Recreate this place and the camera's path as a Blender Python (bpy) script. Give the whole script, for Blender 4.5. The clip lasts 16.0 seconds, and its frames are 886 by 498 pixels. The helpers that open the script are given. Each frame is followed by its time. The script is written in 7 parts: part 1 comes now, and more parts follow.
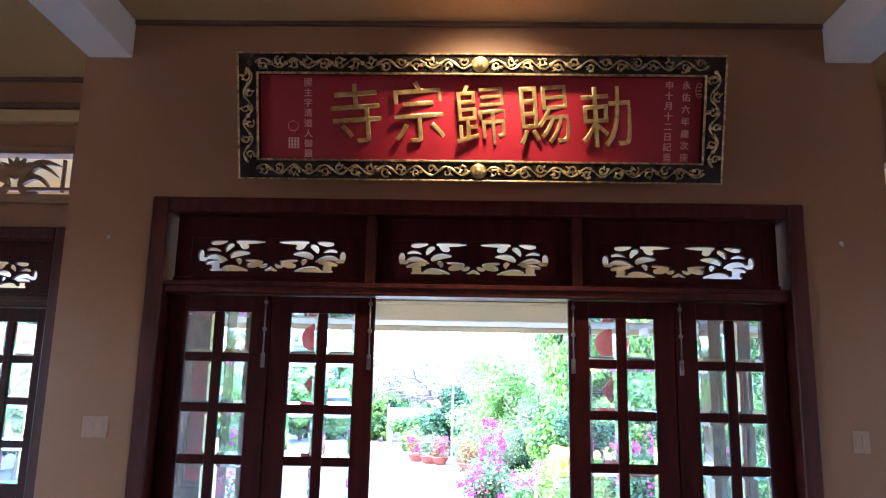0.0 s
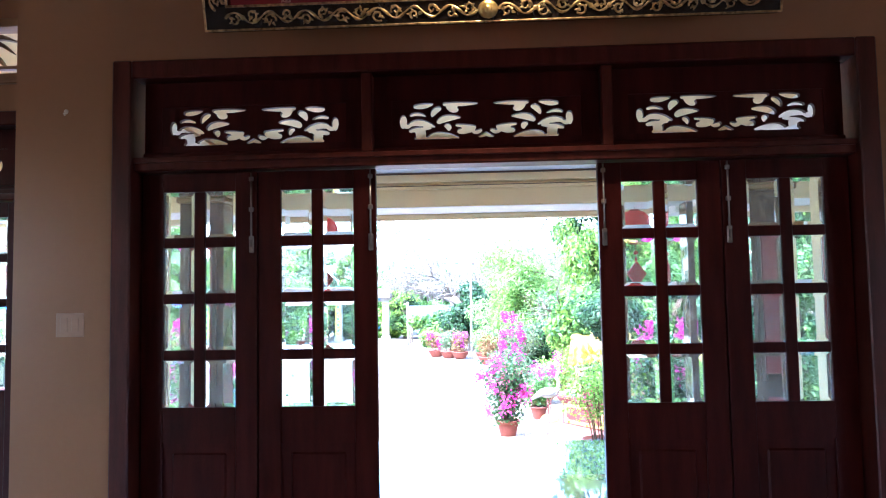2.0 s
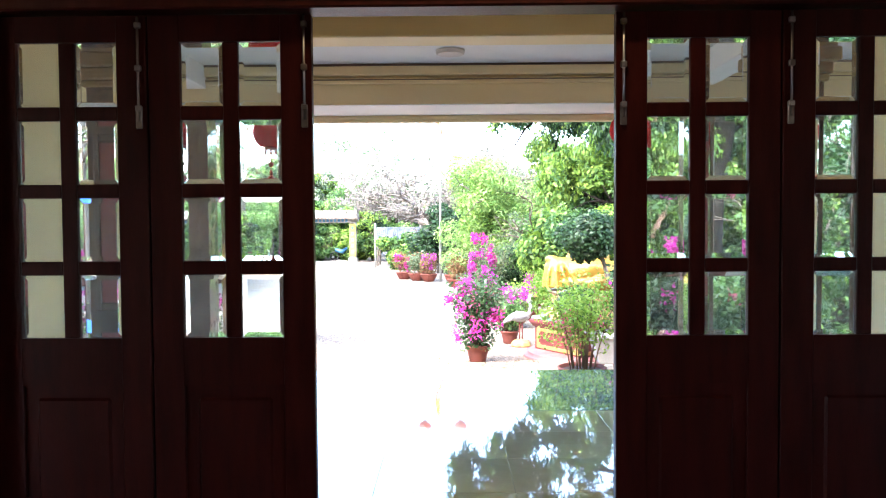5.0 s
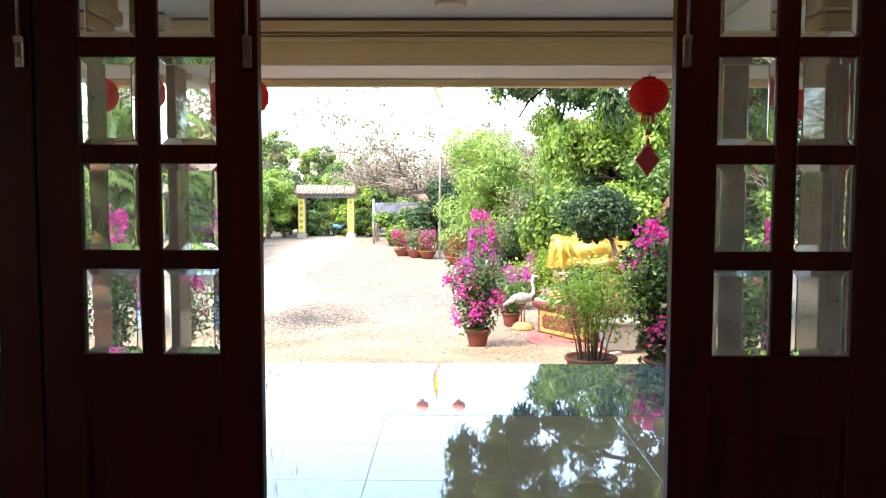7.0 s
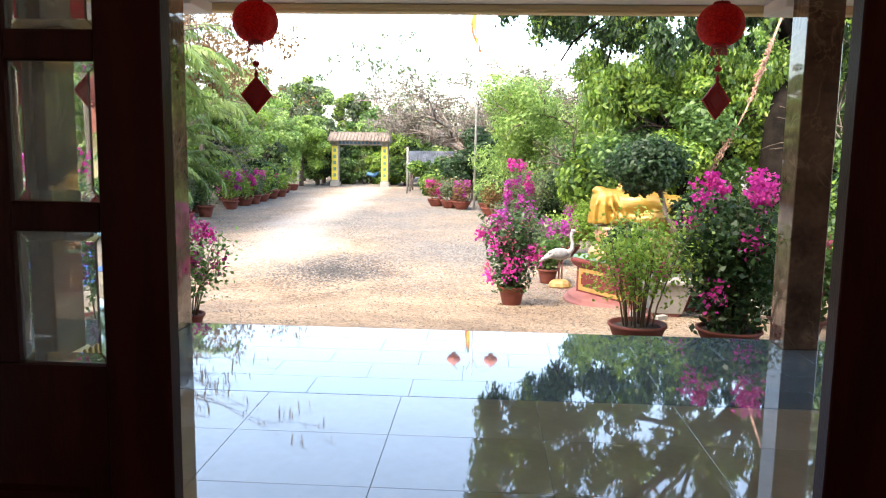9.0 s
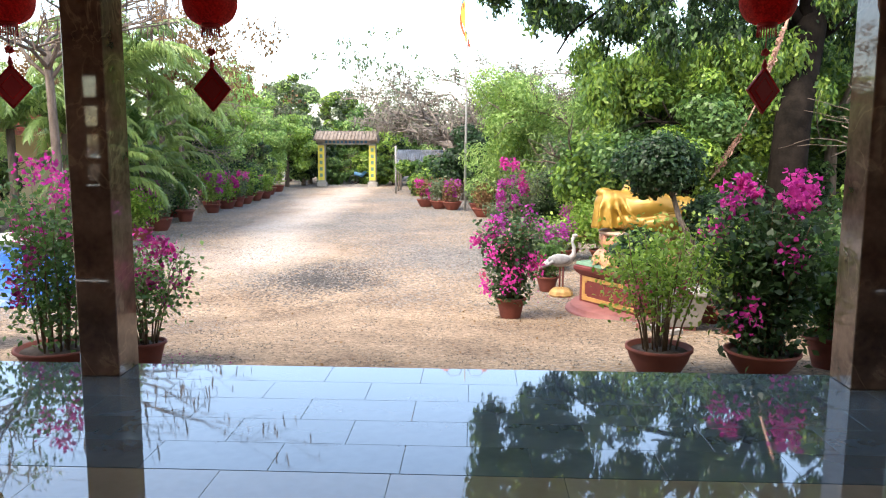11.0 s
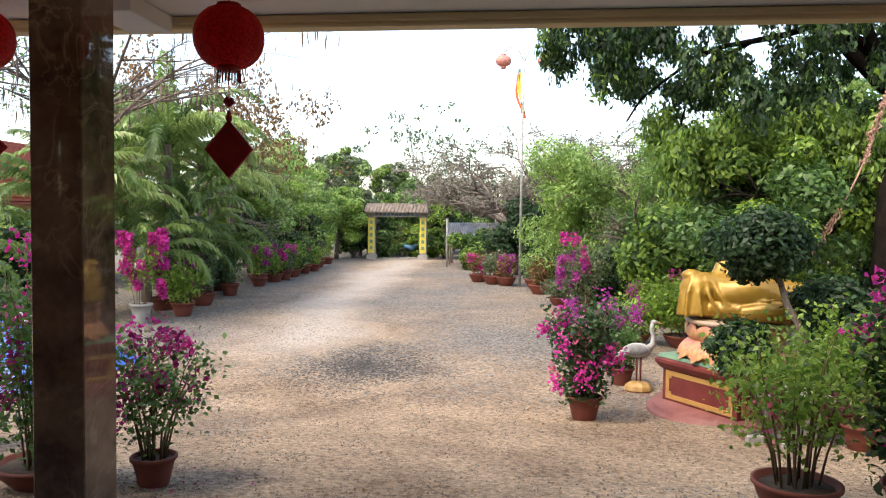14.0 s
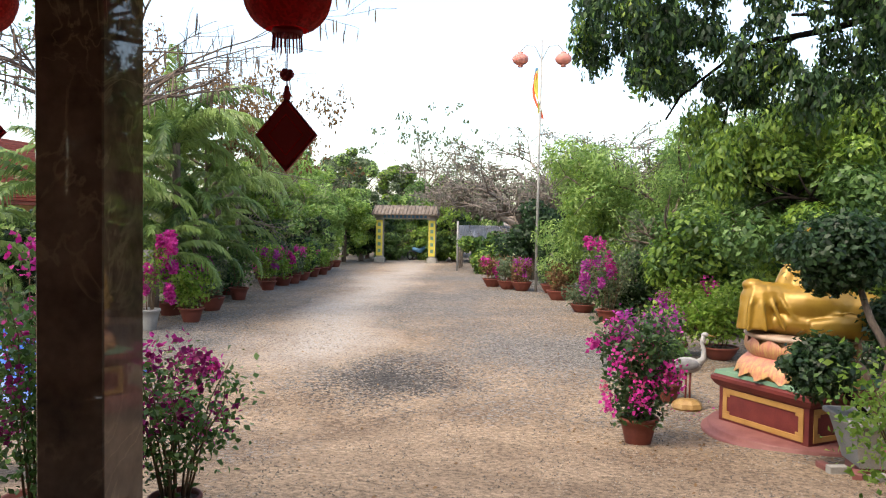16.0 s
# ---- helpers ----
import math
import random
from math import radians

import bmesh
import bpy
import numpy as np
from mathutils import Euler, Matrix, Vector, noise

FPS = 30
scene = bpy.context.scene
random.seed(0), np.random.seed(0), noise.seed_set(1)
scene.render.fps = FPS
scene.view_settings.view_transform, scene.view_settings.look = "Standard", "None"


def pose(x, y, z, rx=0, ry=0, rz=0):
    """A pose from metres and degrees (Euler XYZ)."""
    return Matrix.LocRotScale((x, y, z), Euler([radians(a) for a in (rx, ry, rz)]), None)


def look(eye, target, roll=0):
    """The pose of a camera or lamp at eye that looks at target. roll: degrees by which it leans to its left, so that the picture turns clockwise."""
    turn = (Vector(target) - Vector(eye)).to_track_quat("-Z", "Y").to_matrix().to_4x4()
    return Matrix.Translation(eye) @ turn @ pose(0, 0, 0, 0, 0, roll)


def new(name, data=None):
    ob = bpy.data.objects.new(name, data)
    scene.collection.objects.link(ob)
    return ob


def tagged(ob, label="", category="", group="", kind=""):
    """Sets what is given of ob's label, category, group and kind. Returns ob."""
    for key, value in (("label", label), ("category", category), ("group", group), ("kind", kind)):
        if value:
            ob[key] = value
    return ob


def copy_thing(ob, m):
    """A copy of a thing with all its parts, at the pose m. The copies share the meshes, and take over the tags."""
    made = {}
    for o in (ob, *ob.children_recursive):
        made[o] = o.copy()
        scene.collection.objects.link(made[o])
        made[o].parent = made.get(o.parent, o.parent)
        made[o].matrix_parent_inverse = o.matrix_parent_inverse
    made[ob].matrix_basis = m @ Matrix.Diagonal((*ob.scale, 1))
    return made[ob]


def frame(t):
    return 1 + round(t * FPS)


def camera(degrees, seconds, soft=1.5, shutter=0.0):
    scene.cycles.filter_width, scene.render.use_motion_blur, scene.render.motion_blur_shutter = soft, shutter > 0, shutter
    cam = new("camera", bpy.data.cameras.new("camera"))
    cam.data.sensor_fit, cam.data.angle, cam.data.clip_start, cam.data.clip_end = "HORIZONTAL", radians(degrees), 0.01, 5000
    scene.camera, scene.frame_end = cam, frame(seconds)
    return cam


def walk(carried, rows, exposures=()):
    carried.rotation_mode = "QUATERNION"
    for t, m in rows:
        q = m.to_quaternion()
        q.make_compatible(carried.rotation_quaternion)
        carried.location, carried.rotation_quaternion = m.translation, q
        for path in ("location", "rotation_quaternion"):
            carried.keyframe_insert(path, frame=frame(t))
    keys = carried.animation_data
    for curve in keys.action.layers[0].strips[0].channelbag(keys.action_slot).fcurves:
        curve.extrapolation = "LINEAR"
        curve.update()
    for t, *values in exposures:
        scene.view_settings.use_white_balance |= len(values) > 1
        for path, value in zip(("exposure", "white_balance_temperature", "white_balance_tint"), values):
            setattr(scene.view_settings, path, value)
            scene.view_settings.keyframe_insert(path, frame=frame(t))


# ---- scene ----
cam = camera(60.2, 16.0, soft=1.15)
PATH = [
    (0, (0.367, 0.921, 1.716), (0.308, 2.882, 2.107), 1.2),
    (0.5, (0.357, 1.054, 1.691), (0.309, 3.023, 2.04), 0.7),
    (1, (0.384, 1.233, 1.667), (0.33, 3.216, 1.919), -0.2),
    (1.5, (0.396, 1.376, 1.637), (0.312, 3.367, 1.807), -0.8),
    (2, (0.373, 1.558, 1.623), (0.275, 3.551, 1.755), -1.0),
    (2.5, (0.336, 1.72, 1.616), (0.243, 3.716, 1.719), -1.4),
    (3, (0.321, 1.892, 1.585), (0.24, 3.89, 1.582), -1.6),
    (3.5, (0.359, 2.098, 1.578), (0.285, 4.096, 1.552), -1.7),
    (4, (0.381, 2.264, 1.55), (0.311, 4.262, 1.492), -1.4),
    (4.2, (0.341, 2.337, 1.51), (0.292, 4.336, 1.451), -1.2),
    (6.5, (0.39, 3.266, 1.529), (0.378, 5.264, 1.423), 0.0),
    (7, (0.365, 3.473, 1.522), (0.345, 5.469, 1.39), 0.1),
    (7.5, (0.355, 3.688, 1.509), (0.33, 5.678, 1.308), 0.2),
    (8, (0.395, 3.928, 1.497), (0.317, 5.914, 1.275), 0.3),
    (8.5, (0.398, 4.122, 1.475), (0.287, 6.103, 1.225), 0.9),
    (10.8, (0.292, 5.314, 1.507), (0.201, 7.293, 1.233), 0.8),
    (11, (0.287, 5.394, 1.51), (0.205, 7.374, 1.242), 0.3),
    (11.5, (0.316, 5.64, 1.517), (0.224, 7.622, 1.265), -0.4),
    (12, (0.328, 5.875, 1.509), (0.174, 7.857, 1.287), -0.3),
    (12.5, (0.273, 6.099, 1.533), (0.109, 8.085, 1.364), -0.3),
    (13, (0.186, 6.32, 1.528), (0.038, 8.309, 1.39), -0.5),
    (13.5, (0.109, 6.545, 1.543), (-0.026, 8.537, 1.421), 0.0),
    (14, (0.036, 6.767, 1.537), (-0.175, 8.754, 1.455), 0.6),
    (14.5, (-0.07, 6.978, 1.548), (-0.3, 8.963, 1.477), 1.0),
    (15, (-0.234, 7.124, 1.547), (-0.458, 9.11, 1.478), 1.5),
    (15.5, (-0.404, 7.377, 1.54), (-0.613, 9.364, 1.466), 1.3),
    (16, (-0.524, 7.57, 1.542), (-0.739, 9.557, 1.466), 0.9),
]
EXPOSURES = [(0.0, 5.22, 4650, 10), (1.5, 5.06, 4800, 10), (3.0, 4.9, 5120, 10), (4.0, 4.6, 5350, 10), (5.2, 4.0, 6200, 10), (6.5, 3.5, 7250, 10), (8.5, 3.0, 7250, 10), (11.0, 2.47, 7000, 10), (12.5, 2.22, 7150, 10), (16.0, 1.75, 7250, 10)]
walk(cam, [(t, look(eye, target, roll)) for t, eye, target, roll in PATH], EXPOSURES)

# ---- world, sun, lamps ----
world = bpy.data.worlds.new("world")
scene.world = world
world.use_nodes = True
wn = world.node_tree.nodes
sky = wn.new("ShaderNodeTexSky")
sky.sky_type = "NISHITA"
sky.sun_disc = False
sky.sun_elevation = radians(52)
sky.sun_rotation = radians(-150)
sky.air_density, sky.dust_density, sky.ozone_density = 1.0, 2.5, 1.0
wn["Background"].inputs["Strength"].default_value = 0.15
world.node_tree.links.new(sky.outputs["Color"], wn["Background"].inputs["Color"])

sun = new("sun", bpy.data.lights.new("sun", "SUN"))
sun.data.energy, sun.data.angle, sun.data.color = 0.7, radians(12), (1.0, 0.93, 0.82)
sun.matrix_world = look((-9, 14, 25), (3, 20, 0))

spot = new("downlight_lamp", bpy.data.lights.new("downlight_lamp", "SPOT"))
spot.data.energy, spot.data.color, spot.data.spot_size, spot.data.spot_blend, spot.data.shadow_soft_size = 17, (1.0, 0.72, 0.36), radians(80), 1.0, 0.14
spot.matrix_world = look((0.50, 4.55, 4.15), (0.50, 5.35, 3.55))
# warm fill lamps at unseen side windows, added to brighten the hall wall
for x, to, power in ((-7.93, 1, 0.6), (8.93, -1, 1.3)):
    win = new("window_fill", bpy.data.lights.new("window_fill", "AREA"))
    win.data.shape, win.data.size, win.data.size_y, win.data.energy, win.data.color = "RECTANGLE", 2.2, 2.2, power, (1.0, 0.68, 0.48)
    win.matrix_world = look((x, -1.0, 1.9), (x + to, -1.0, 1.9))


# ---- materials ----
def rgb(c):
    return (*c, 1.0)


def surface(name, c1, c2, scale=4.0, rough=0.5, metal=0.0, bump=0.15, fine=60.0, coat=0.0, rough_var=0.12, random_var=0.0, stretch=(1, 1, 1), spec=0.5):
    """Two-scale mottled surface: large stains between c1 and c2, fine grain in bump and value."""
    m = bpy.data.materials.new(name)
    m.use_nodes = True
    nt = m.node_tree
    n, l = nt.nodes, nt.links
    b = n["Principled BSDF"]
    tc = n.new("ShaderNodeTexCoord")
    mp = n.new("ShaderNodeMapping")
    mp.inputs["Scale"].default_value = stretch
    l.new(tc.outputs["Object"], mp.inputs["Vector"])
    big, small = n.new("ShaderNodeTexNoise"), n.new("ShaderNodeTexNoise")
    big.inputs["Scale"].default_value, big.inputs["Detail"].default_value = scale, 6
    small.inputs["Scale"].default_value, small.inputs["Detail"].default_value = fine, 3
    l.new(mp.outputs[0], big.inputs["Vector"])
    l.new(mp.outputs[0], small.inputs["Vector"])
    ramp = n.new("ShaderNodeValToRGB")
    ramp.color_ramp.elements[0].position, ramp.color_ramp.elements[1].position = 0.32, 0.68
    ramp.color_ramp.elements[0].color, ramp.color_ramp.elements[1].color = rgb(c1), rgb(c2)
    mix = n.new("ShaderNodeMath")
    mix.operation = "MULTIPLY_ADD"
    mix.inputs[1].default_value, mix.inputs[2].default_value = 0.3, -0.15
    l.new(small.outputs["Fac"], mix.inputs[0])
    add = n.new("ShaderNodeMath")
    add.operation = "ADD"
    l.new(big.outputs["Fac"], add.inputs[0])
    l.new(mix.outputs[0], add.inputs[1])
    last = add
    if random_var:
        info = n.new("ShaderNodeObjectInfo")
        ra = n.new("ShaderNodeMath")
        ra.operation = "MULTIPLY_ADD"
        ra.inputs[1].default_value = random_var
        l.new(info.outputs["Random"], ra.inputs[0])
        l.new(add.outputs[0], ra.inputs[2])
        last = ra
    l.new(last.outputs[0], ramp.inputs["Fac"])
    l.new(ramp.outputs["Color"], b.inputs["Base Color"])
    rm = n.new("ShaderNodeMath")
    rm.operation = "MULTIPLY_ADD"
    rm.inputs[1].default_value, rm.inputs[2].default_value = rough_var, rough - rough_var / 2
    l.new(big.outputs["Fac"], rm.inputs[0])
    l.new(rm.outputs[0], b.inputs["Roughness"])
    b.inputs["Metallic"].default_value = metal
    b.inputs["Coat Weight"].default_value = coat
    b.inputs["Specular IOR Level"].default_value = spec
    if bump:
        bp = n.new("ShaderNodeBump")
        bp.inputs["Strength"].default_value, bp.inputs["Distance"].default_value = bump, 0.01
        l.new(small.outputs["Fac"], bp.inputs["Height"])
        l.new(bp.outputs["Normal"], b.inputs["Normal"])
    return m


def leafy(name, dark, light, rough=0.45, through_light=0.48, by_part=0.0):
    """Leaves: colour differs leaf by leaf, some light passes through."""
    m = bpy.data.materials.new(name)
    m.use_nodes = True
    n, l = m.node_tree.nodes, m.node_tree.links
    b = n["Principled BSDF"]
    geo = n.new("ShaderNodeNewGeometry")
    ramp = n.new("ShaderNodeValToRGB")
    ramp.color_ramp.elements[0].color, ramp.color_ramp.elements[1].color = rgb(dark), rgb(light)
    l.new(geo.outputs["Random Per Island"], ramp.inputs["Fac"])
    if by_part:
        info = n.new("ShaderNodeObjectInfo")
        blend = n.new("ShaderNodeMix")
        blend.inputs["Factor"].default_value = by_part
        l.new(geo.outputs["Random Per Island"], blend.inputs["A"])
        l.new(info.outputs["Random"], blend.inputs["B"])
        l.new(blend.outputs["Result"], ramp.inputs["Fac"])
    l.new(ramp.outputs["Color"], b.inputs["Base Color"])
    b.inputs["Roughness"].default_value = rough
    tr = n.new("ShaderNodeBsdfTranslucent")
    l.new(ramp.outputs["Color"], tr.inputs["Color"])
    mix = n.new("ShaderNodeMixShader")
    mix.inputs[0].default_value = through_light
    l.new(b.outputs[0], mix.inputs[1])
    l.new(tr.outputs[0], mix.inputs[2])
    l.new(mix.outputs[0], n["Material Output"].inputs["Surface"])
    return m


def ground_material():
    m = surface("sandy_gravel_ground", (0.165, 0.117, 0.080), (0.295, 0.218, 0.150), 0.8, 0.95, bump=1.0, fine=16, spec=0.1)
    n, l = m.node_tree.nodes, m.node_tree.links
    b = n["Principled BSDF"]
    tc = n["Texture Coordinate"]
    patch = n.new("ShaderNodeTexNoise")
    patch.inputs["Scale"].default_value, patch.inputs["Detail"].default_value = 0.30, 7
    mp = n.new("ShaderNodeMapping")
    mp.inputs["Scale"].default_value, mp.inputs["Location"].default_value = (0.8, 0.7, 1.0), (3.1, 1.7, 0)
    l.new(tc.outputs["Object"], mp.inputs["Vector"])
    l.new(mp.outputs[0], patch.inputs["Vector"])
    grit = n.new("ShaderNodeTexVoronoi")
    grit.inputs["Scale"].default_value = 28
    l.new(tc.outputs["Object"], grit.inputs["Vector"])
    stone = n.new("ShaderNodeValToRGB")
    stone.color_ramp.elements[0].color, stone.color_ramp.elements[1].color = rgb((0.040, 0.038, 0.037)), rgb((0.250, 0.236, 0.220))
    l.new(grit.outputs["Color"], stone.inputs["Fac"])
    grit.inputs["Randomness"].default_value = 1.0
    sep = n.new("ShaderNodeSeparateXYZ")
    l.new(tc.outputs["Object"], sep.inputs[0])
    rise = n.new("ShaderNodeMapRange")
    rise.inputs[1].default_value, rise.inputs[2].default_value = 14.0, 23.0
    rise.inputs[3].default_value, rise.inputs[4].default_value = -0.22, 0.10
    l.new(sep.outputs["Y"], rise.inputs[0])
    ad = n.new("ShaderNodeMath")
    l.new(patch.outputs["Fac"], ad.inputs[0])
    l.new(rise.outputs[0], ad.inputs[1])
    cut = n.new("ShaderNodeMapRange")
    cut.inputs[1].default_value, cut.inputs[2].default_value = 0.70, 0.78
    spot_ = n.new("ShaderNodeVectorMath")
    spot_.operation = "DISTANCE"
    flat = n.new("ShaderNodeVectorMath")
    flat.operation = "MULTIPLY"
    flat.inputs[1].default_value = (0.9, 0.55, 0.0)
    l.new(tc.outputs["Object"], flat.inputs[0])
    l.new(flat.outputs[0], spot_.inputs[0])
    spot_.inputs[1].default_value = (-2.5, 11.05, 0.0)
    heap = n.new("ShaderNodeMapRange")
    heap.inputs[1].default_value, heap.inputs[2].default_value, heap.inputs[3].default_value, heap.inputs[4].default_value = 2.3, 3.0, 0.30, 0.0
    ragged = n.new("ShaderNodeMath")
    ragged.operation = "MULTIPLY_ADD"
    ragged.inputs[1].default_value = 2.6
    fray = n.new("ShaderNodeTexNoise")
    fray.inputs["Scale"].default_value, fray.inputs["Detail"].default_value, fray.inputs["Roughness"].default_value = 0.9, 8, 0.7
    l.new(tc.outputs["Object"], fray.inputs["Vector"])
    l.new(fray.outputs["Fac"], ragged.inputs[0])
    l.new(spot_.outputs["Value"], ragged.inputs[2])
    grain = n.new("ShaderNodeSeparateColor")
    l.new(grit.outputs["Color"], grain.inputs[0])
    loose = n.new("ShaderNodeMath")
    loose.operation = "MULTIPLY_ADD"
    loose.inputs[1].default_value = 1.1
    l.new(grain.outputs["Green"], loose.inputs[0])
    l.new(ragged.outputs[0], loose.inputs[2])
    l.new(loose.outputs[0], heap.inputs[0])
    ad2 = n.new("ShaderNodeMath")
    l.new(ad.outputs[0], ad2.inputs[0])
    l.new(heap.outputs[0], ad2.inputs[1])
    # a dusty track without gravel runs toward the gate
    lane = n.new("ShaderNodeVectorMath")
    lane.operation = "DOT_PRODUCT"
    lane.inputs[1].default_value = (1.0, 0.075, 0.0)
    l.new(tc.outputs["Object"], lane.inputs[0])
    wob = n.new("ShaderNodeMath")
    wob.operation = "MULTIPLY_ADD"
    wob.inputs[1].default_value = 3.0
    l.new(patch.outputs["Fac"], wob.inputs[0])
    l.new(lane.outputs["Value"], wob.inputs[2])
    off = n.new("ShaderNodeMath")
    off.operation = "ADD"
    off.inputs[1].default_value = 3.5 - 1.5
    l.new(wob.outputs[0], off.inputs[0])
    side = n.new("ShaderNodeMath")
    side.operation = "ABSOLUTE"
    l.new(off.outputs[0], side.inputs[0])
    worn = n.new("ShaderNodeMapRange")
    worn.inputs[1].default_value, worn.inputs[2].default_value, worn.inputs[3].default_value, worn.inputs[4].default_value = 0.3, 1.7, -0.26, 0.0
    l.new(side.outputs[0], worn.inputs[0])
    far = n.new("ShaderNodeMapRange")
    far.inputs[1].default_value, far.inputs[2].default_value = 19.5, 22.5
    l.new(sep.outputs["Y"], far.inputs[0])
    tm = n.new("ShaderNodeMath")
    tm.operation = "MULTIPLY"
    l.new(worn.outputs[0], tm.inputs[0])
    l.new(far.outputs[0], tm.inputs[1])
    ad3 = n.new("ShaderNodeMath")
    l.new(ad2.outputs[0], ad3.inputs[0])
    l.new(tm.outputs[0], ad3.inputs[1])
    single = n.new("ShaderNodeSeparateColor")
    l.new(grit.outputs["Color"], single.inputs[0])
    lot = n.new("ShaderNodeMath")
    lot.operation = "MULTIPLY_ADD"
    lot.inputs[1].default_value = 0.42
    l.new(single.outputs["Red"], lot.inputs[0])
    l.new(ad3.outputs[0], lot.inputs[2])
    l.new(lot.outputs[0], cut.inputs[0])
    speck = n.new("ShaderNodeMath")
    speck.operation = "MULTIPLY"
    l.new(cut.outputs[0], speck.inputs[0])
    gm = n.new("ShaderNodeMapRange")
    gm.inputs[1].default_value, gm.inputs[2].default_value, gm.inputs[3].default_value = 0.0, 0.5, 0.45
    l.new(grit.outputs["Distance"], gm.inputs[0])
    l.new(gm.outputs[0], speck.inputs[1])
    mix = n.new("ShaderNodeMix")
    mix.data_type = "RGBA"
    l.new(speck.outputs[0], mix.inputs["Factor"])
    l.new(n["Color Ramp"].outputs["Color"], mix.inputs["A"])
    l.new(stone.outputs["Color"], mix.inputs["B"])
    mott = n.new("ShaderNodeTexNoise")
    mott.inputs["Scale"].default_value, mott.inputs["Detail"].default_value, mott.inputs["Roughness"].default_value = 15.0, 9, 0.85
    l.new(tc.outputs["Object"], mott.inputs["Vector"])
    mr = n.new("ShaderNodeMapRange")
    mr.inputs[1].default_value, mr.inputs[2].default_value, mr.inputs[3].default_value, mr.inputs[4].default_value = 0.40, 0.60, 0.42, 1.58
    l.new(mott.outputs["Fac"], mr.inputs[0])
    mul = n.new("ShaderNodeVectorMath")
    mul.operation = "SCALE"
    l.new(mix.outputs["Result"], mul.inputs[0])
    l.new(mr.outputs[0], mul.inputs["Scale"])
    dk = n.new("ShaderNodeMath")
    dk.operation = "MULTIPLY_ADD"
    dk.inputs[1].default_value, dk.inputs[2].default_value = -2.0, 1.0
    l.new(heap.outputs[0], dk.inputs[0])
    pale = n.new("ShaderNodeMath")
    pale.operation = "MULTIPLY_ADD"
    pale.inputs[1].default_value = -0.8
    l.new(tm.outputs[0], pale.inputs[0])
    l.new(dk.outputs[0], pale.inputs[2])
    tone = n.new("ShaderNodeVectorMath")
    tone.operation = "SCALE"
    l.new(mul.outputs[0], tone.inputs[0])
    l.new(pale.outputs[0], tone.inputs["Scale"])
    dust = n.new("ShaderNodeMix")
    dust.data_type = "RGBA"
    dust.inputs["B"].default_value = (0.38, 0.355, 0.325, 1)
    amount = n.new("ShaderNodeMath")
    amount.operation = "MULTIPLY"
    amount.inputs[1].default_value = -4.0
    l.new(tm.outputs[0], amount.inputs[0])
    sift = n.new("ShaderNodeMapRange")
    sift.inputs[1].default_value, sift.inputs[2].default_value, sift.inputs[3].default_value = 0.25, 0.75, 0.25
    l.new(single.outputs["Blue"], sift.inputs[0])
    thin = n.new("ShaderNodeMath")
    thin.operation = "MULTIPLY"
    l.new(amount.outputs[0], thin.inputs[0])
    l.new(sift.outputs[0], thin.inputs[1])
    l.new(thin.outputs[0], dust.inputs["Factor"])
    l.new(tone.outputs[0], dust.inputs["A"])
    l.new(dust.outputs["Result"], b.inputs["Base Color"])
    return m


def marble_material():
    """Polished dark brown marble with cloudy patches and thin pale veins."""
    m = surface("dark_brown_marble", (0.075, 0.038, 0.025), (0.25, 0.145, 0.098), 3.4, 0.03, fine=22, bump=0.0, rough_var=0.02, spec=0.6)
    n, l = m.node_tree.nodes, m.node_tree.links
    tc = n["Texture Coordinate"]
    warp = n.new("ShaderNodeTexNoise")
    warp.inputs["Scale"].default_value, warp.inputs["Detail"].default_value, warp.inputs["Distortion"].default_value = 2.1, 7, 1.6
    l.new(tc.outputs["Object"], warp.inputs["Vector"])
    away = n.new("ShaderNodeMath")
    away.operation = "SUBTRACT"
    away.inputs[1].default_value = 0.5
    l.new(warp.outputs["Fac"], away.inputs[0])
    size = n.new("ShaderNodeMath")
    size.operation = "ABSOLUTE"
    l.new(away.outputs[0], size.inputs[0])
    vein = n.new("ShaderNodeMapRange")
    vein.inputs[1].default_value, vein.inputs[2].default_value, vein.inputs[3].default_value, vein.inputs[4].default_value = 0.0, 0.020, 0.85, 0.0
    l.new(size.outputs[0], vein.inputs[0])
    blot = n.new("ShaderNodeTexNoise")
    blot.inputs["Scale"].default_value, blot.inputs["Detail"].default_value = 1.4, 4
    l.new(tc.outputs["Object"], blot.inputs["Vector"])
    gate_ = n.new("ShaderNodeMapRange")
    gate_.inputs[1].default_value, gate_.inputs[2].default_value = 0.42, 0.56
    l.new(blot.outputs["Fac"], gate_.inputs[0])
    both = n.new("ShaderNodeMath")
    both.operation = "MULTIPLY"
    l.new(vein.outputs[0], both.inputs[0])
    l.new(gate_.outputs[0], both.inputs[1])
    mix = n.new("ShaderNodeMix")
    mix.data_type = "RGBA"
    mix.inputs["B"].default_value = (0.34, 0.21, 0.13, 1)
    l.new(both.outputs[0], mix.inputs["Factor"])
    l.new(n["Color Ramp"].outputs["Color"], mix.inputs["A"])
    l.new(mix.outputs["Result"], n["Principled BSDF"].inputs["Base Color"])
    return m


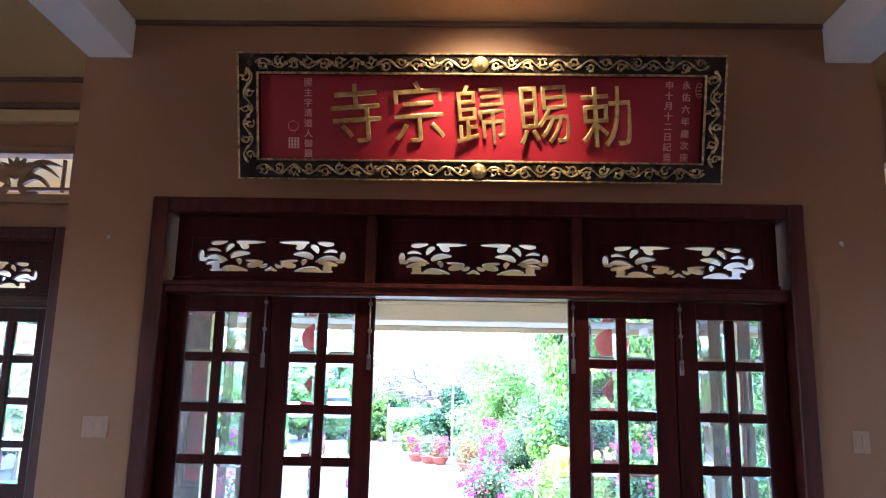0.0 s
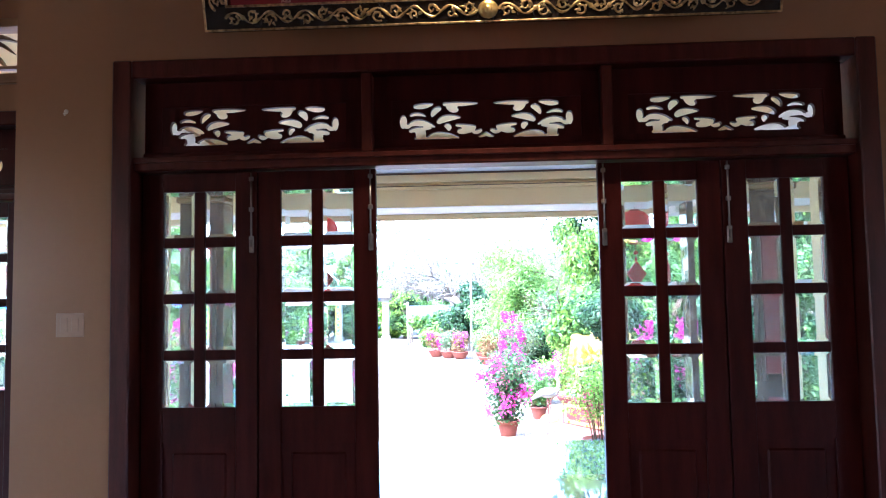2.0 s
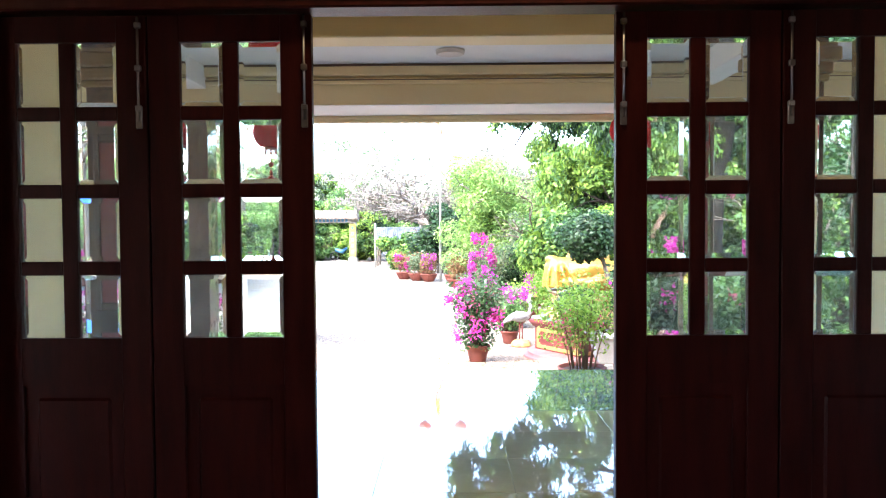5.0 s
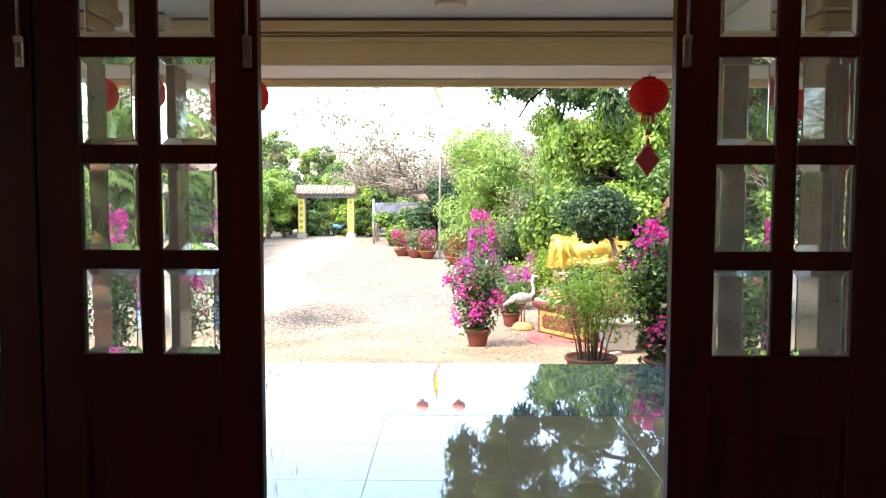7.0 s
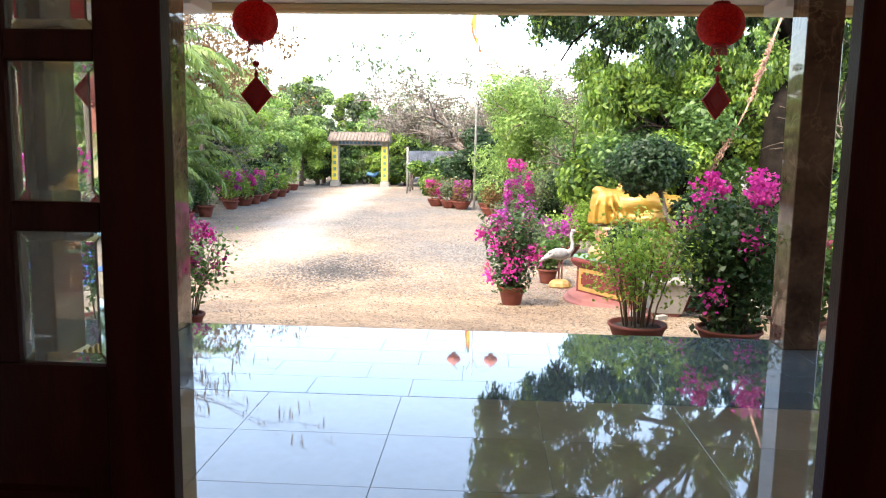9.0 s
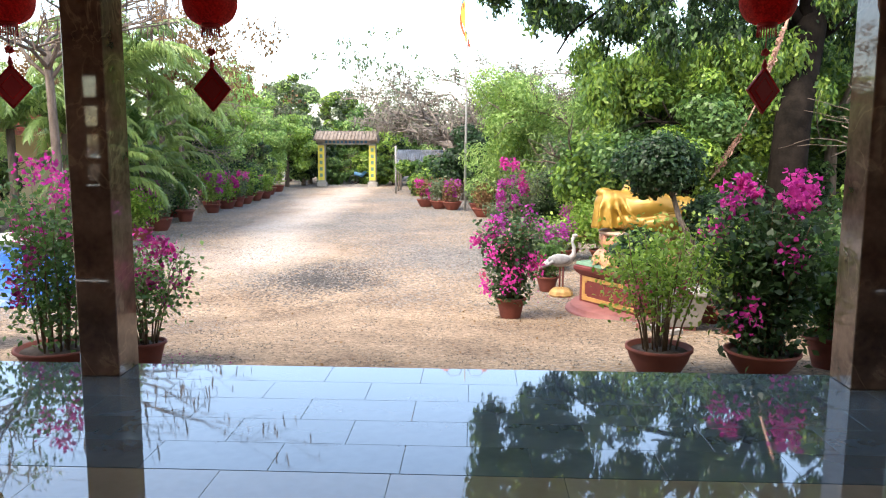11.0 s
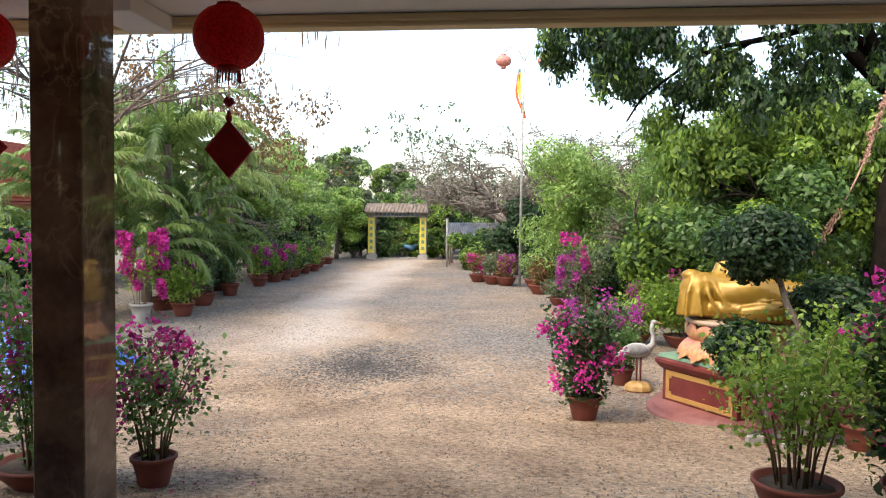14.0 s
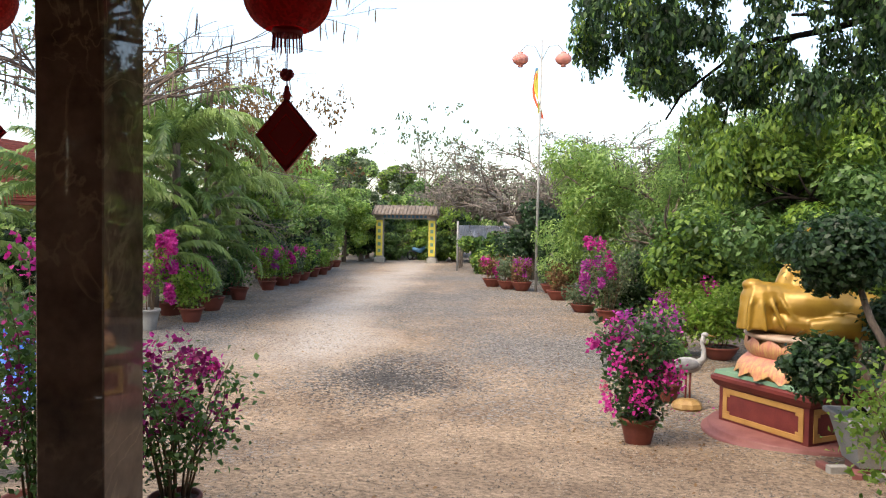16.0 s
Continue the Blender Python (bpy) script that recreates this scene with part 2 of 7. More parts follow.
def petal_material():
    """Lotus petals painted pink at the tip over cream and yellow, in streaks."""
    m = surface("pink_cream_petal_paint", (0.46, 0.13, 0.10), (0.56, 0.37, 0.13), 5, 0.5, fine=40, stretch=(5, 5, 0.6))
    n, l = m.node_tree.nodes, m.node_tree.links
    sep = n.new("ShaderNodeSeparateXYZ")
    l.new(n["Texture Coordinate"].outputs["Object"], sep.inputs[0])
    tip = n.new("ShaderNodeMapRange")
    tip.inputs[1].default_value, tip.inputs[2].default_value, tip.inputs[4].default_value = 0.10, 0.22, 0.55
    l.new(sep.outputs["Z"], tip.inputs[0])
    mix = n.new("ShaderNodeMix")
    mix.data_type = "RGBA"
    mix.inputs["B"].default_value = (0.50, 0.16, 0.14, 1)
    l.new(tip.outputs[0], mix.inputs["Factor"])
    l.new(n["Color Ramp"].outputs["Color"], mix.inputs["A"])
    l.new(mix.outputs["Result"], n["Principled BSDF"].inputs["Base Color"])
    return m


def glass_material():
    m = bpy.data.materials.new("bevelled_glass")
    m.use_nodes = True
    n, l = m.node_tree.nodes, m.node_tree.links
    b = m.node_tree.nodes["Principled BSDF"]
    b.inputs["Transmission Weight"].default_value = 1.0
    b.inputs["Roughness"].default_value = 0.0
    b.inputs["IOR"].default_value = 1.45
    b.inputs["Base Color"].default_value = (0.85, 0.96, 0.945, 1)
    haze = n.new("ShaderNodeBsdfTranslucent")
    haze.inputs["Color"].default_value = (0.75, 0.80, 0.80, 1)
    dusty = n.new("ShaderNodeMixShader")
    dusty.inputs[0].default_value = 0.09
    src = n["Material Output"].inputs["Surface"].links[0].from_socket
    l.new(src, dusty.inputs[1])
    l.new(haze.outputs[0], dusty.inputs[2])
    l.new(dusty.outputs[0], n["Material Output"].inputs["Surface"])
    return m


def glow_material():
    m = bpy.data.materials.new("lamp_glow")
    m.use_nodes = True
    b = m.node_tree.nodes["Principled BSDF"]
    b.inputs["Emission Color"].default_value = (1.0, 0.8, 0.5, 1)
    b.inputs["Emission Strength"].default_value = 4.0
    return m


DARK_WOOD = surface("dark_red_wood", (0.023, 0.0030, 0.0026), (0.050, 0.0067, 0.0055), 3, 0.42, fine=40, stretch=(6, 6, 0.8), coat=0.0, spec=0.12, bump=0.08)
FRAME_WOOD = surface("red_brown_wood", (0.042, 0.0076, 0.0056), (0.078, 0.016, 0.011), 3, 0.4, fine=40, stretch=(6, 6, 0.8), coat=0.0, spec=0.2, bump=0.08)
YELLOW_WOOD = surface("yellow_brown_wood", (0.22, 0.11, 0.045), (0.34, 0.19, 0.08), 3, 0.45, fine=40, stretch=(1, 6, 6), bump=0.1)
HALL_PAINT = surface("tan_wall_paint", (0.28, 0.144, 0.068), (0.30, 0.155, 0.075), 1.2, 0.32, bump=0.05, fine=22, rough_var=0.02, spec=0.3)
WHITE_PAINT = surface("white_paint", (0.80, 0.79, 0.77), (0.87, 0.87, 0.85), 0.8, 0.65, bump=0.05, fine=90)
CREAM_PAINT = surface("cream_yellow_paint", (0.84, 0.655, 0.35), (0.88, 0.71, 0.40), 1.0, 0.6, bump=0.05, fine=90)
GOLD_CEILING = surface("ochre_ceiling_paint", (0.50, 0.34, 0.14), (0.58, 0.41, 0.18), 1.0, 0.6, bump=0.05)
TRIM_BROWN = surface("brown_trim_paint", (0.10, 0.05, 0.03), (0.15, 0.08, 0.05), 3, 0.5)
OCHRE_GILT = surface("ochre_gilt_plaster", (0.26, 0.145, 0.045), (0.42, 0.26, 0.09), 6, 0.5, metal=0.1)
MARBLE = marble_material()
TILE_DARK = surface("slate_blue_polished_tile", (0.095, 0.120, 0.128), (0.150, 0.182, 0.192), 1.5, 0.014, bump=0.012, fine=14, random_var=0.12, rough_var=0.02, spec=1.0, coat=0.7)
TILE_BROWN = surface("tan_polished_tile", (0.34, 0.265, 0.175), (0.43, 0.345, 0.24), 1.3, 0.012, bump=0.006, fine=14, random_var=0.1, rough_var=0.012, spec=1.0, coat=0.6)
GROUT = surface("grey_grout", (0.13, 0.12, 0.11), (0.2, 0.19, 0.17), 4, 0.9)
CONCRETE = surface("grey_concrete", (0.22, 0.21, 0.19), (0.36, 0.35, 0.32), 2, 0.9, bump=0.4)
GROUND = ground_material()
GLASS = glass_material()
GLOW = glow_material()
GILT = surface("gilt", (0.40, 0.24, 0.06), (0.75, 0.52, 0.20), 14, 0.34, metal=0.85, bump=0.25)
GILT_DIM = surface("worn_gilt", (0.20, 0.125, 0.055), (0.80, 0.56, 0.26), 30, 0.30, metal=0.85, bump=0.35)
BLACK_LACQUER = surface("black_lacquer", (0.010, 0.006, 0.005), (0.022, 0.013, 0.010), 5, 0.25)
RED_LACQUER = surface("red_lacquer", (0.225, 0.005, 0.011), (0.275, 0.009, 0.015), 2, 0.4, bump=0.05)
RED_BOARD = surface("dull_red_board", (0.26, 0.03, 0.035), (0.34, 0.05, 0.05), 2, 0.5)
PINK_INK = surface("faded_pink_paint", (0.60, 0.30, 0.24), (0.70, 0.38, 0.30), 8, 0.6)
STEEL = surface("brushed_steel", (0.30, 0.29, 0.28), (0.45, 0.44, 0.43), 8, 0.35, metal=1.0)
PLASTIC = surface("white_plastic", (0.62, 0.56, 0.50), (0.68, 0.62, 0.55), 2, 0.4, bump=0.0)
BEIGE_PLASTIC = surface("beige_switch_plastic", (0.34, 0.205, 0.125), (0.38, 0.235, 0.145), 2, 0.35, bump=0.0)
LANTERN_RED = leafy("red_lantern_cloth", (0.60, 0.012, 0.014), (0.66, 0.016, 0.017), 0.6, 0.6)
weave = LANTERN_RED.node_tree.nodes.new("ShaderNodeTexVoronoi")
weave.inputs["Scale"].default_value = 85
LANTERN_RED.node_tree.links.new(LANTERN_RED.node_tree.nodes.new("ShaderNodeTexCoord").outputs["Object"], weave.inputs["Vector"])
LANTERN_RED.node_tree.links.new(weave.outputs["Color"], LANTERN_RED.node_tree.nodes["Color Ramp"].inputs["Fac"])
LANTERN_RED.node_tree.nodes["Color Ramp"].color_ramp.elements[0].color = (0.42, 0.004, 0.006, 1)
LANTERN_RED.node_tree.nodes["Color Ramp"].color_ramp.elements[1].color = (0.86, 0.030, 0.030, 1)
LANTERN_TRIM = surface("dark_red_card", (0.34, 0.007, 0.009), (0.40, 0.010, 0.012), 5, 0.6)
LANTERN_PINK = leafy("faded_pink_lantern_cloth", (0.66, 0.27, 0.22), (0.70, 0.32, 0.26), 0.6, 0.3)
TERRACOTTA = surface("terracotta", (0.105, 0.022, 0.014), (0.175, 0.043, 0.026), 5, 0.75, random_var=0.2, bump=0.2)
SOIL = surface("dark_soil", (0.05, 0.035, 0.025), (0.10, 0.07, 0.05), 12, 1.0, bump=0.6)
BARK = surface("grey_brown_bark", (0.07, 0.05, 0.035), (0.17, 0.13, 0.10), 4, 0.95, bump=0.8, fine=25, stretch=(3, 3, 0.7))
# bark colour deepened to hold the shade under the big crown
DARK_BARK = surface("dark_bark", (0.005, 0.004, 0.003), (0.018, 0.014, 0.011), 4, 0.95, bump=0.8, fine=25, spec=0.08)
DRY_BARK = surface("pale_dry_bark", (0.16, 0.125, 0.10), (0.29, 0.24, 0.20), 4, 0.95, bump=0.5, fine=25)
STEM = surface("reddish_green_stem", (0.10, 0.06, 0.03), (0.20, 0.13, 0.07), 6, 0.8)
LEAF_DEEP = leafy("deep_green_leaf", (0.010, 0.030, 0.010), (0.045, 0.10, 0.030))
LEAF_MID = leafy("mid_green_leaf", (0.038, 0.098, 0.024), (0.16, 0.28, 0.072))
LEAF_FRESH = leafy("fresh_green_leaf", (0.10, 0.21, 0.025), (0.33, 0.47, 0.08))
LEAF_BAMBOO = leafy("bamboo_green_leaf", (0.12, 0.25, 0.055), (0.40, 0.55, 0.17))
LEAF_PALM = leafy("palm_green_leaf", (0.045, 0.11, 0.024), (0.42, 0.56, 0.18), 0.3, 0.42, 0.7)
LEAF_DULL = leafy("dusty_green_leaf", (0.06, 0.10, 0.045), (0.20, 0.25, 0.13))
LEAF_GREY = leafy("grey_dry_twig", (0.085, 0.085, 0.058), (0.20, 0.195, 0.14), 0.9, 0.2)
LEAF_BROWN = leafy("dry_brown_leaf", (0.13, 0.07, 0.03), (0.28, 0.17, 0.08), 0.8)
LEAF_BOUG = leafy("bougainvillea_leaf", (0.016, 0.046, 0.016), (0.085, 0.155, 0.050), 0.4)
PLUM = leafy("plum_bract", (0.22, 0.015, 0.10), (0.46, 0.03, 0.22), 0.6)
MAGENTA = leafy("magenta_bract", (0.45, 0.015, 0.20), (0.75, 0.06, 0.42), 0.6)
PALE_PINK = leafy("pink_bract", (0.50, 0.06, 0.16), (0.75, 0.18, 0.32), 0.6)
PURPLE = leafy("purple_bract", (0.32, 0.025, 0.24), (0.55, 0.08, 0.42), 0.6)
GOLD_PAINT = surface("gold_paint", (0.25, 0.135, 0.014), (0.37, 0.215, 0.030), 3, 0.36, metal=0.25, bump=0.1, fine=14)
PINK_STONE = surface("pink_painted_stone", (0.165, 0.052, 0.044), (0.235, 0.090, 0.078), 5, 0.6, bump=0.2)
PETAL = petal_material()
PETAL_RIM = surface("cream_rim_paint", (0.36, 0.24, 0.16), (0.46, 0.34, 0.24), 6, 0.5)
GREEN_STONE = surface("green_painted_stone", (0.10, 0.20, 0.13), (0.16, 0.28, 0.18), 5, 0.5)
DRY_STALK = surface("dry_pinkish_stalk", (0.26, 0.13, 0.09), (0.46, 0.28, 0.20), 14, 0.8, bump=0.3)
MAROON = surface("maroon_painted_stone", (0.115, 0.017, 0.016), (0.17, 0.032, 0.026), 5, 0.5, bump=0.2)
OCHRE = surface("ochre_paint", (0.36, 0.19, 0.05), (0.46, 0.26, 0.08), 5, 0.5)
CRANE_WHITE = surface("weathered_white_paint", (0.27, 0.26, 0.24), (0.38, 0.37, 0.345), 6, 0.6)
CRANE_GREY = surface("grey_feather_paint", (0.13, 0.13, 0.13), (0.25, 0.25, 0.25), 9, 0.6)
TARP = surface("blue_tarpaulin", (0.012, 0.07, 0.34), (0.03, 0.14, 0.52), 3, 0.4, bump=0.2)
ROOF_TILE = surface("red_roof_tile", (0.30, 0.075, 0.05), (0.42, 0.13, 0.09), 6, 0.8, random_var=0.2)
THATCH = surface("weathered_roof", (0.12, 0.095, 0.075), (0.21, 0.175, 0.145), 4, 0.95, bump=0.5)
YELLOW_CLOTH = surface("yellow_banner", (0.55, 0.47, 0.06), (0.70, 0.60, 0.10), 4, 0.7)
SHEET_METAL = surface("corrugated_zinc", (0.24, 0.25, 0.26), (0.38, 0.39, 0.41), 2, 0.5, metal=0.6)
BLUE_PAINT = surface("blue_painted_metal", (0.05, 0.16, 0.30), (0.08, 0.22, 0.38), 4, 0.5)
FENCE_BLACK = surface("black_painted_metal", (0.012, 0.012, 0.012), (0.03, 0.03, 0.03), 4, 0.5)
STONE_CHIP = surface("grey_gravel", (0.085, 0.072, 0.060), (0.30, 0.25, 0.195), 30, 0.95)
for m in (STONE_CHIP,):
    geo = m.node_tree.nodes.new("ShaderNodeNewGeometry")
    m.node_tree.links.new(geo.outputs["Random Per Island"], m.node_tree.nodes["Color Ramp"].inputs["Fac"])


# ---- building helpers ----
class Solid:
    """Collects vertices and faces of one mesh."""

    def __init__(self):
        self.v, self.f, self.smooth = [], [], []

    def add(self, verts, faces, smooth=False):
        o = len(self.v)
        self.v += [tuple(p) for p in verts]
        self.f += [tuple(i + o for i in f) for f in faces]
        self.smooth += [smooth] * len(faces)
        return self

    def box(self, x0, x1, y0, y1, z0, z1, c=0.0):
        """A box with edges chamfered by c."""
        if not c:
            v = [(x, y, z) for x in (x0, x1) for y in (y0, y1) for z in (z0, z1)]
            return self.add(v, [(0, 1, 3, 2), (4, 6, 7, 5), (0, 4, 5, 1), (2, 3, 7, 6), (0, 2, 6, 4), (1, 5, 7, 3)])
        X, Y, Z = (x0, x1), (y0, y1), (z0, z1)
        v, idx = [], {}
        for i in (0, 1):
            for j in (0, 1):
                for k in (0, 1):
                    sx, sy, sz = (c, -c)[i], (c, -c)[j], (c, -c)[k]
                    for a, p in enumerate(((X[i], Y[j] + sy, Z[k] + sz), (X[i] + sx, Y[j], Z[k] + sz), (X[i] + sx, Y[j] + sy, Z[k]))):
                        idx[i, j, k, a] = len(v)
                        v.append(p)
        f = []
        for s in (0, 1):
            q = [idx[s, 0, 0, 0], idx[s, 1, 0, 0], idx[s, 1, 1, 0], idx[s, 0, 1, 0]]
            f.append(q if s else q[::-1])
            q = [idx[0, s, 0, 1], idx[1, s, 0, 1], idx[1, s, 1, 1], idx[0, s, 1, 1]]
            f.append(q[::-1] if s else q)
            q = [idx[0, 0, s, 2], idx[1, 0, s, 2], idx[1, 1, s, 2], idx[0, 1, s, 2]]
            f.append(q if s else q[::-1])
        for a in (0, 1):
            for b in (0, 1):
                f.append((idx[a, b, 0, 0], idx[a, b, 1, 0], idx[a, b, 1, 1], idx[a, b, 0, 1]))
                f.append((idx[a, 0, b, 0], idx[a, 1, b, 0], idx[a, 1, b, 2], idx[a, 0, b, 2]))
                f.append((idx[0, a, b, 1], idx[1, a, b, 1], idx[1, a, b, 2], idx[0, a, b, 2]))
        f += [(idx[i, j, k, 0], idx[i, j, k, 1], idx[i, j, k, 2]) for i in (0, 1) for j in (0, 1) for k in (0, 1)]
        return self.add(v, f)

    def lathe(self, profile, n=24, at=(0, 0, 0), sx=1.0, sy=1.0, smooth=True):
        """profile: (radius, z) from bottom to top."""
        v, f = [], []
        for r, z in profile:
            for i in range(n):
                a = 2 * math.pi * i / n
                v.append((at[0] + sx * r * math.cos(a), at[1] + sy * r * math.sin(a), at[2] + z))
        for k in range(len(profile) - 1):
            for i in range(n):
                j = (i + 1) % n
                f.append((k * n + i, k * n + j, k * n + n + j, k * n + n + i))
        f.append(tuple(range(n))[::-1])
        f.append(tuple(range((len(profile) - 1) * n, len(profile) * n)))
        return self.add(v, f, smooth)

    def tube(self, pts, radii, n=6):
        pts = [Vector(p) for p in pts]
        if not hasattr(radii, "__len__"):
            radii = [radii] * len(pts)
        v, f = [], []
        for i, p in enumerate(pts):
            d = (pts[min(i + 1, len(pts) - 1)] - pts[max(i - 1, 0)]).normalized()
            a = d.cross(Vector((0.31, 0.95, 0.1))).normalized()
            b = d.cross(a)
            for k in range(n):
                t = 2 * math.pi * k / n
                v.append(p + (a * math.cos(t) + b * math.sin(t)) * radii[i])
        for i in range(len(pts) - 1):
            for k in range(n):
                j = (k + 1) % n
                f.append((i * n + k, i * n + j, i * n + n + j, i * n + n + k))
        f.append(tuple(range(n))[::-1])
        f.append(tuple(range((len(pts) - 1) * n, len(pts) * n)))
        return self.add(v, f, True)

    def ball(self, c, r, nu=12, nv=8):
        prof = [(max(math.sin(math.pi * i / nv), 0.02) , -math.cos(math.pi * i / nv)) for i in range(nv + 1)]
        r = r if hasattr(r, "__len__") else (r, r, r)
        o = len(self.v)
        self.lathe(prof, nu)
        for i in range(o, len(self.v)):
            x, y, z = self.v[i]
            self.v[i] = (c[0] + x * r[0], c[1] + y * r[1], c[2] + z * r[2])
        return self

    def plate(self, outline, y0, y1):
        """An outline in x, z given a thickness along y."""
        n = len(outline)
        v = [(x, y0, z) for x, z in outline] + [(x, y1, z) for x, z in outline]
        return self.add(v, [tuple(range(n)), tuple(range(n, 2 * n))[::-1]] + [(i, i + n, (i + 1) % n + n, (i + 1) % n) for i in range(n)])

    def ribbon(self, pts, widths, y0, y1):
        """A flat stroke in x, z of changing width, with thickness along y."""
        left, right = [], []
        for i, p in enumerate(pts):
            a, b = pts[max(i - 1, 0)], pts[min(i + 1, len(pts) - 1)]
            dx, dz = b[0] - a[0], b[1] - a[1]
            d = math.hypot(dx, dz) or 1
            w = widths[i] / 2
            left.append((p[0] - dz / d * w, p[1] + dx / d * w))
            right.append((p[0] + dz / d * w, p[1] - dx / d * w))
        n = len(pts)
        v = [(x, y, z) for y in (y0, y1) for side in (left, right) for x, z in side]
        f = []
        for i in range(n - 1):
            f.append((i, i + 1, n + i + 1, n + i))
            f.append((2 * n + i, 3 * n + i, 3 * n + i + 1, 2 * n + i + 1))
            f.append((i, 2 * n + i, 2 * n + i + 1, i + 1))
            f.append((n + i, n + i + 1, 3 * n + i + 1, 3 * n + i))
        f.append((0, n, 3 * n, 2 * n))
        f.append((n - 1, 3 * n - 1, 4 * n - 1, 2 * n - 1))
        return self.add(v, f)

    def mesh(self, name, material):
        me = bpy.data.meshes.new(name)
        me.from_pydata(self.v, [], self.f)
        bm = bmesh.new()
        bm.from_mesh(me)
        bmesh.ops.recalc_face_normals(bm, faces=bm.faces)
        bm.to_mesh(me)
        bm.free()
        me.polygons.foreach_set("use_smooth", self.smooth)
        me.materials.append(material)
        return me


def thing(name, at=(0, 0, 0), label="", category="", group="", kind="", turn=0.0):
    ob = new(name)
    ob.empty_display_size = 0.1
    ob.matrix_world = pose(*at, 0, 0, turn)
    return tagged(ob, label, category, group, kind)


def part(name, solid, material, parent, label=""):
    """One mesh under a thing or a part."""
    me = solid if isinstance(solid, bpy.types.Mesh) else solid.mesh(name, material)
    ob = new(name, me)
    ob.parent = parent
    return tagged(ob, label)


def structure(name, solid, material, label="", category=""):
    ob = new(name, solid.mesh(name, material))
    return tagged(ob, label, category, "", "structure")


def leaves(name, points, normals, sizes, material, rng, aspect=0.5, fold=0.12, droop=0.0):
    """Many four-cornered folded leaves as one mesh."""
    P, N = np.asarray(points, float), np.asarray(normals, float)
    k = len(P)
    S = np.broadcast_to(np.asarray(sizes, float), (k,))[:, None]
    N = N / (np.linalg.norm(N, axis=1)[:, None] + 1e-9)
    R = rng.normal(size=(k, 3))
    R[:, 2] -= droop
    T = np.cross(N, np.cross(R, N))
    T /= np.linalg.norm(T, axis=1)[:, None] + 1e-9
    B = np.cross(N, T)
    V = np.empty((k, 4, 3))
    V[:, 0] = P - T * S * 0.5
    V[:, 1] = P + B * S * aspect * 0.5 + N * S * fold
    V[:, 2] = P + T * S * 0.5
    V[:, 3] = P - B * S * aspect * 0.5 + N * S * fold
    me = bpy.data.meshes.new(name)
    me.vertices.add(4 * k)
    me.vertices.foreach_set("co", V.ravel())
    me.loops.add(4 * k)
    me.loops.foreach_set("vertex_index", np.arange(4 * k, dtype=np.int32))
    me.polygons.add(k)
    me.polygons.foreach_set("loop_start", np.arange(0, 4 * k, 4, dtype=np.int32))
    me.update(calc_edges=True)
    me.materials.append(material)
    return me


def cloud(rng, blobs, n, shell=0.55):
    """Points and outward directions in uneven ellipsoid clumps: (x, y, z, rx, ry, rz)."""
    B = np.asarray(blobs, float)
    vol = (B[:, 3] * B[:, 4] * B[:, 5]) ** 0.7
    pick = rng.choice(len(B), n, p=vol / vol.sum())
    D = rng.normal(size=(n, 3))
    D /= np.linalg.norm(D, axis=1)[:, None]
    rad = shell + (1 - shell) * rng.random(n) ** 0.6
    rad *= 1 + 0.12 * rng.normal(size=n)
    P = B[pick, :3] + D * B[pick, 3:] * rad[:, None]
    return P, D + rng.normal(size=(n, 3)) * 0.6 + np.array([0, 0, 0.5])


def lumps(rng, c, r, n, size):
    """Sub-clumps of a crown round c with radii r."""
    out = []
    for _ in range(n):
        d = rng.normal(size=3)
        d /= np.linalg.norm(d)
        q = rng.random() ** 0.45
        s = size * (0.6 + 0.8 * rng.random())
        out.append((c[0] + d[0] * r[0] * q, c[1] + d[1] * r[1] * q, c[2] + d[2] * r[2] * q, s, s, s * 0.75))
    return out


def ground_z(y):
    return -1.1 if y > 17 else -0.45 - 0.1 * (max(y, 8) - 10.5)


# ---- setting ----
FRONT, SIDE = 5.64, 6.60      # hall faces of the middle bay's wall and of the side bays' walls
X0, X1 = -2.20, 3.01          # sides of the middle bay
CEIL, PORCH_CEIL = 4.20, 3.06
DOOR_X, DOOR_W, DOOR_H = 0.418, 4.10, 2.966

# ground: one sheet to the horizon
xs = np.concatenate([np.linspace(-900, -40, 8), np.linspace(-30, 30, 121), np.linspace(40, 900, 8)])
ys = np.concatenate([np.linspace(-900, -30, 6), np.linspace(-20, 8, 8), np.linspace(9, 30, 106), np.linspace(31, 70, 60), np.linspace(80, 900, 8)])
sheet = Solid()
verts = []
for y in ys:
    for x in xs:
        z = ground_z(y)
        if 11 < y < 75 and abs(x) < 30:
            z += 0.035 * noise.noise((x * 0.45, y * 0.45, 0)) + 0.012 * noise.noise((x * 2.1, y * 2.1, 3))
        verts.append((x, y, z))
nx = len(xs)
sheet.add(verts, [(j * nx + i, j * nx + i + 1, (j + 1) * nx + i + 1, (j + 1) * nx + i) for j in range(len(ys) - 1) for i in range(nx - 1)], True)
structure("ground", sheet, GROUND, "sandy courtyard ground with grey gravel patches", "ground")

structure("floor", Solid().box(-8, 9, -5, 8.755, -0.40, -0.012), GROUT, "polished tan tile floor of hall and porch", "floor")
structure("porch_step", Solid().box(-8, 9, 8.755, 10.455, -1.5, -0.012), GROUT, "raised porch slab edged with slate tiles", "porch")

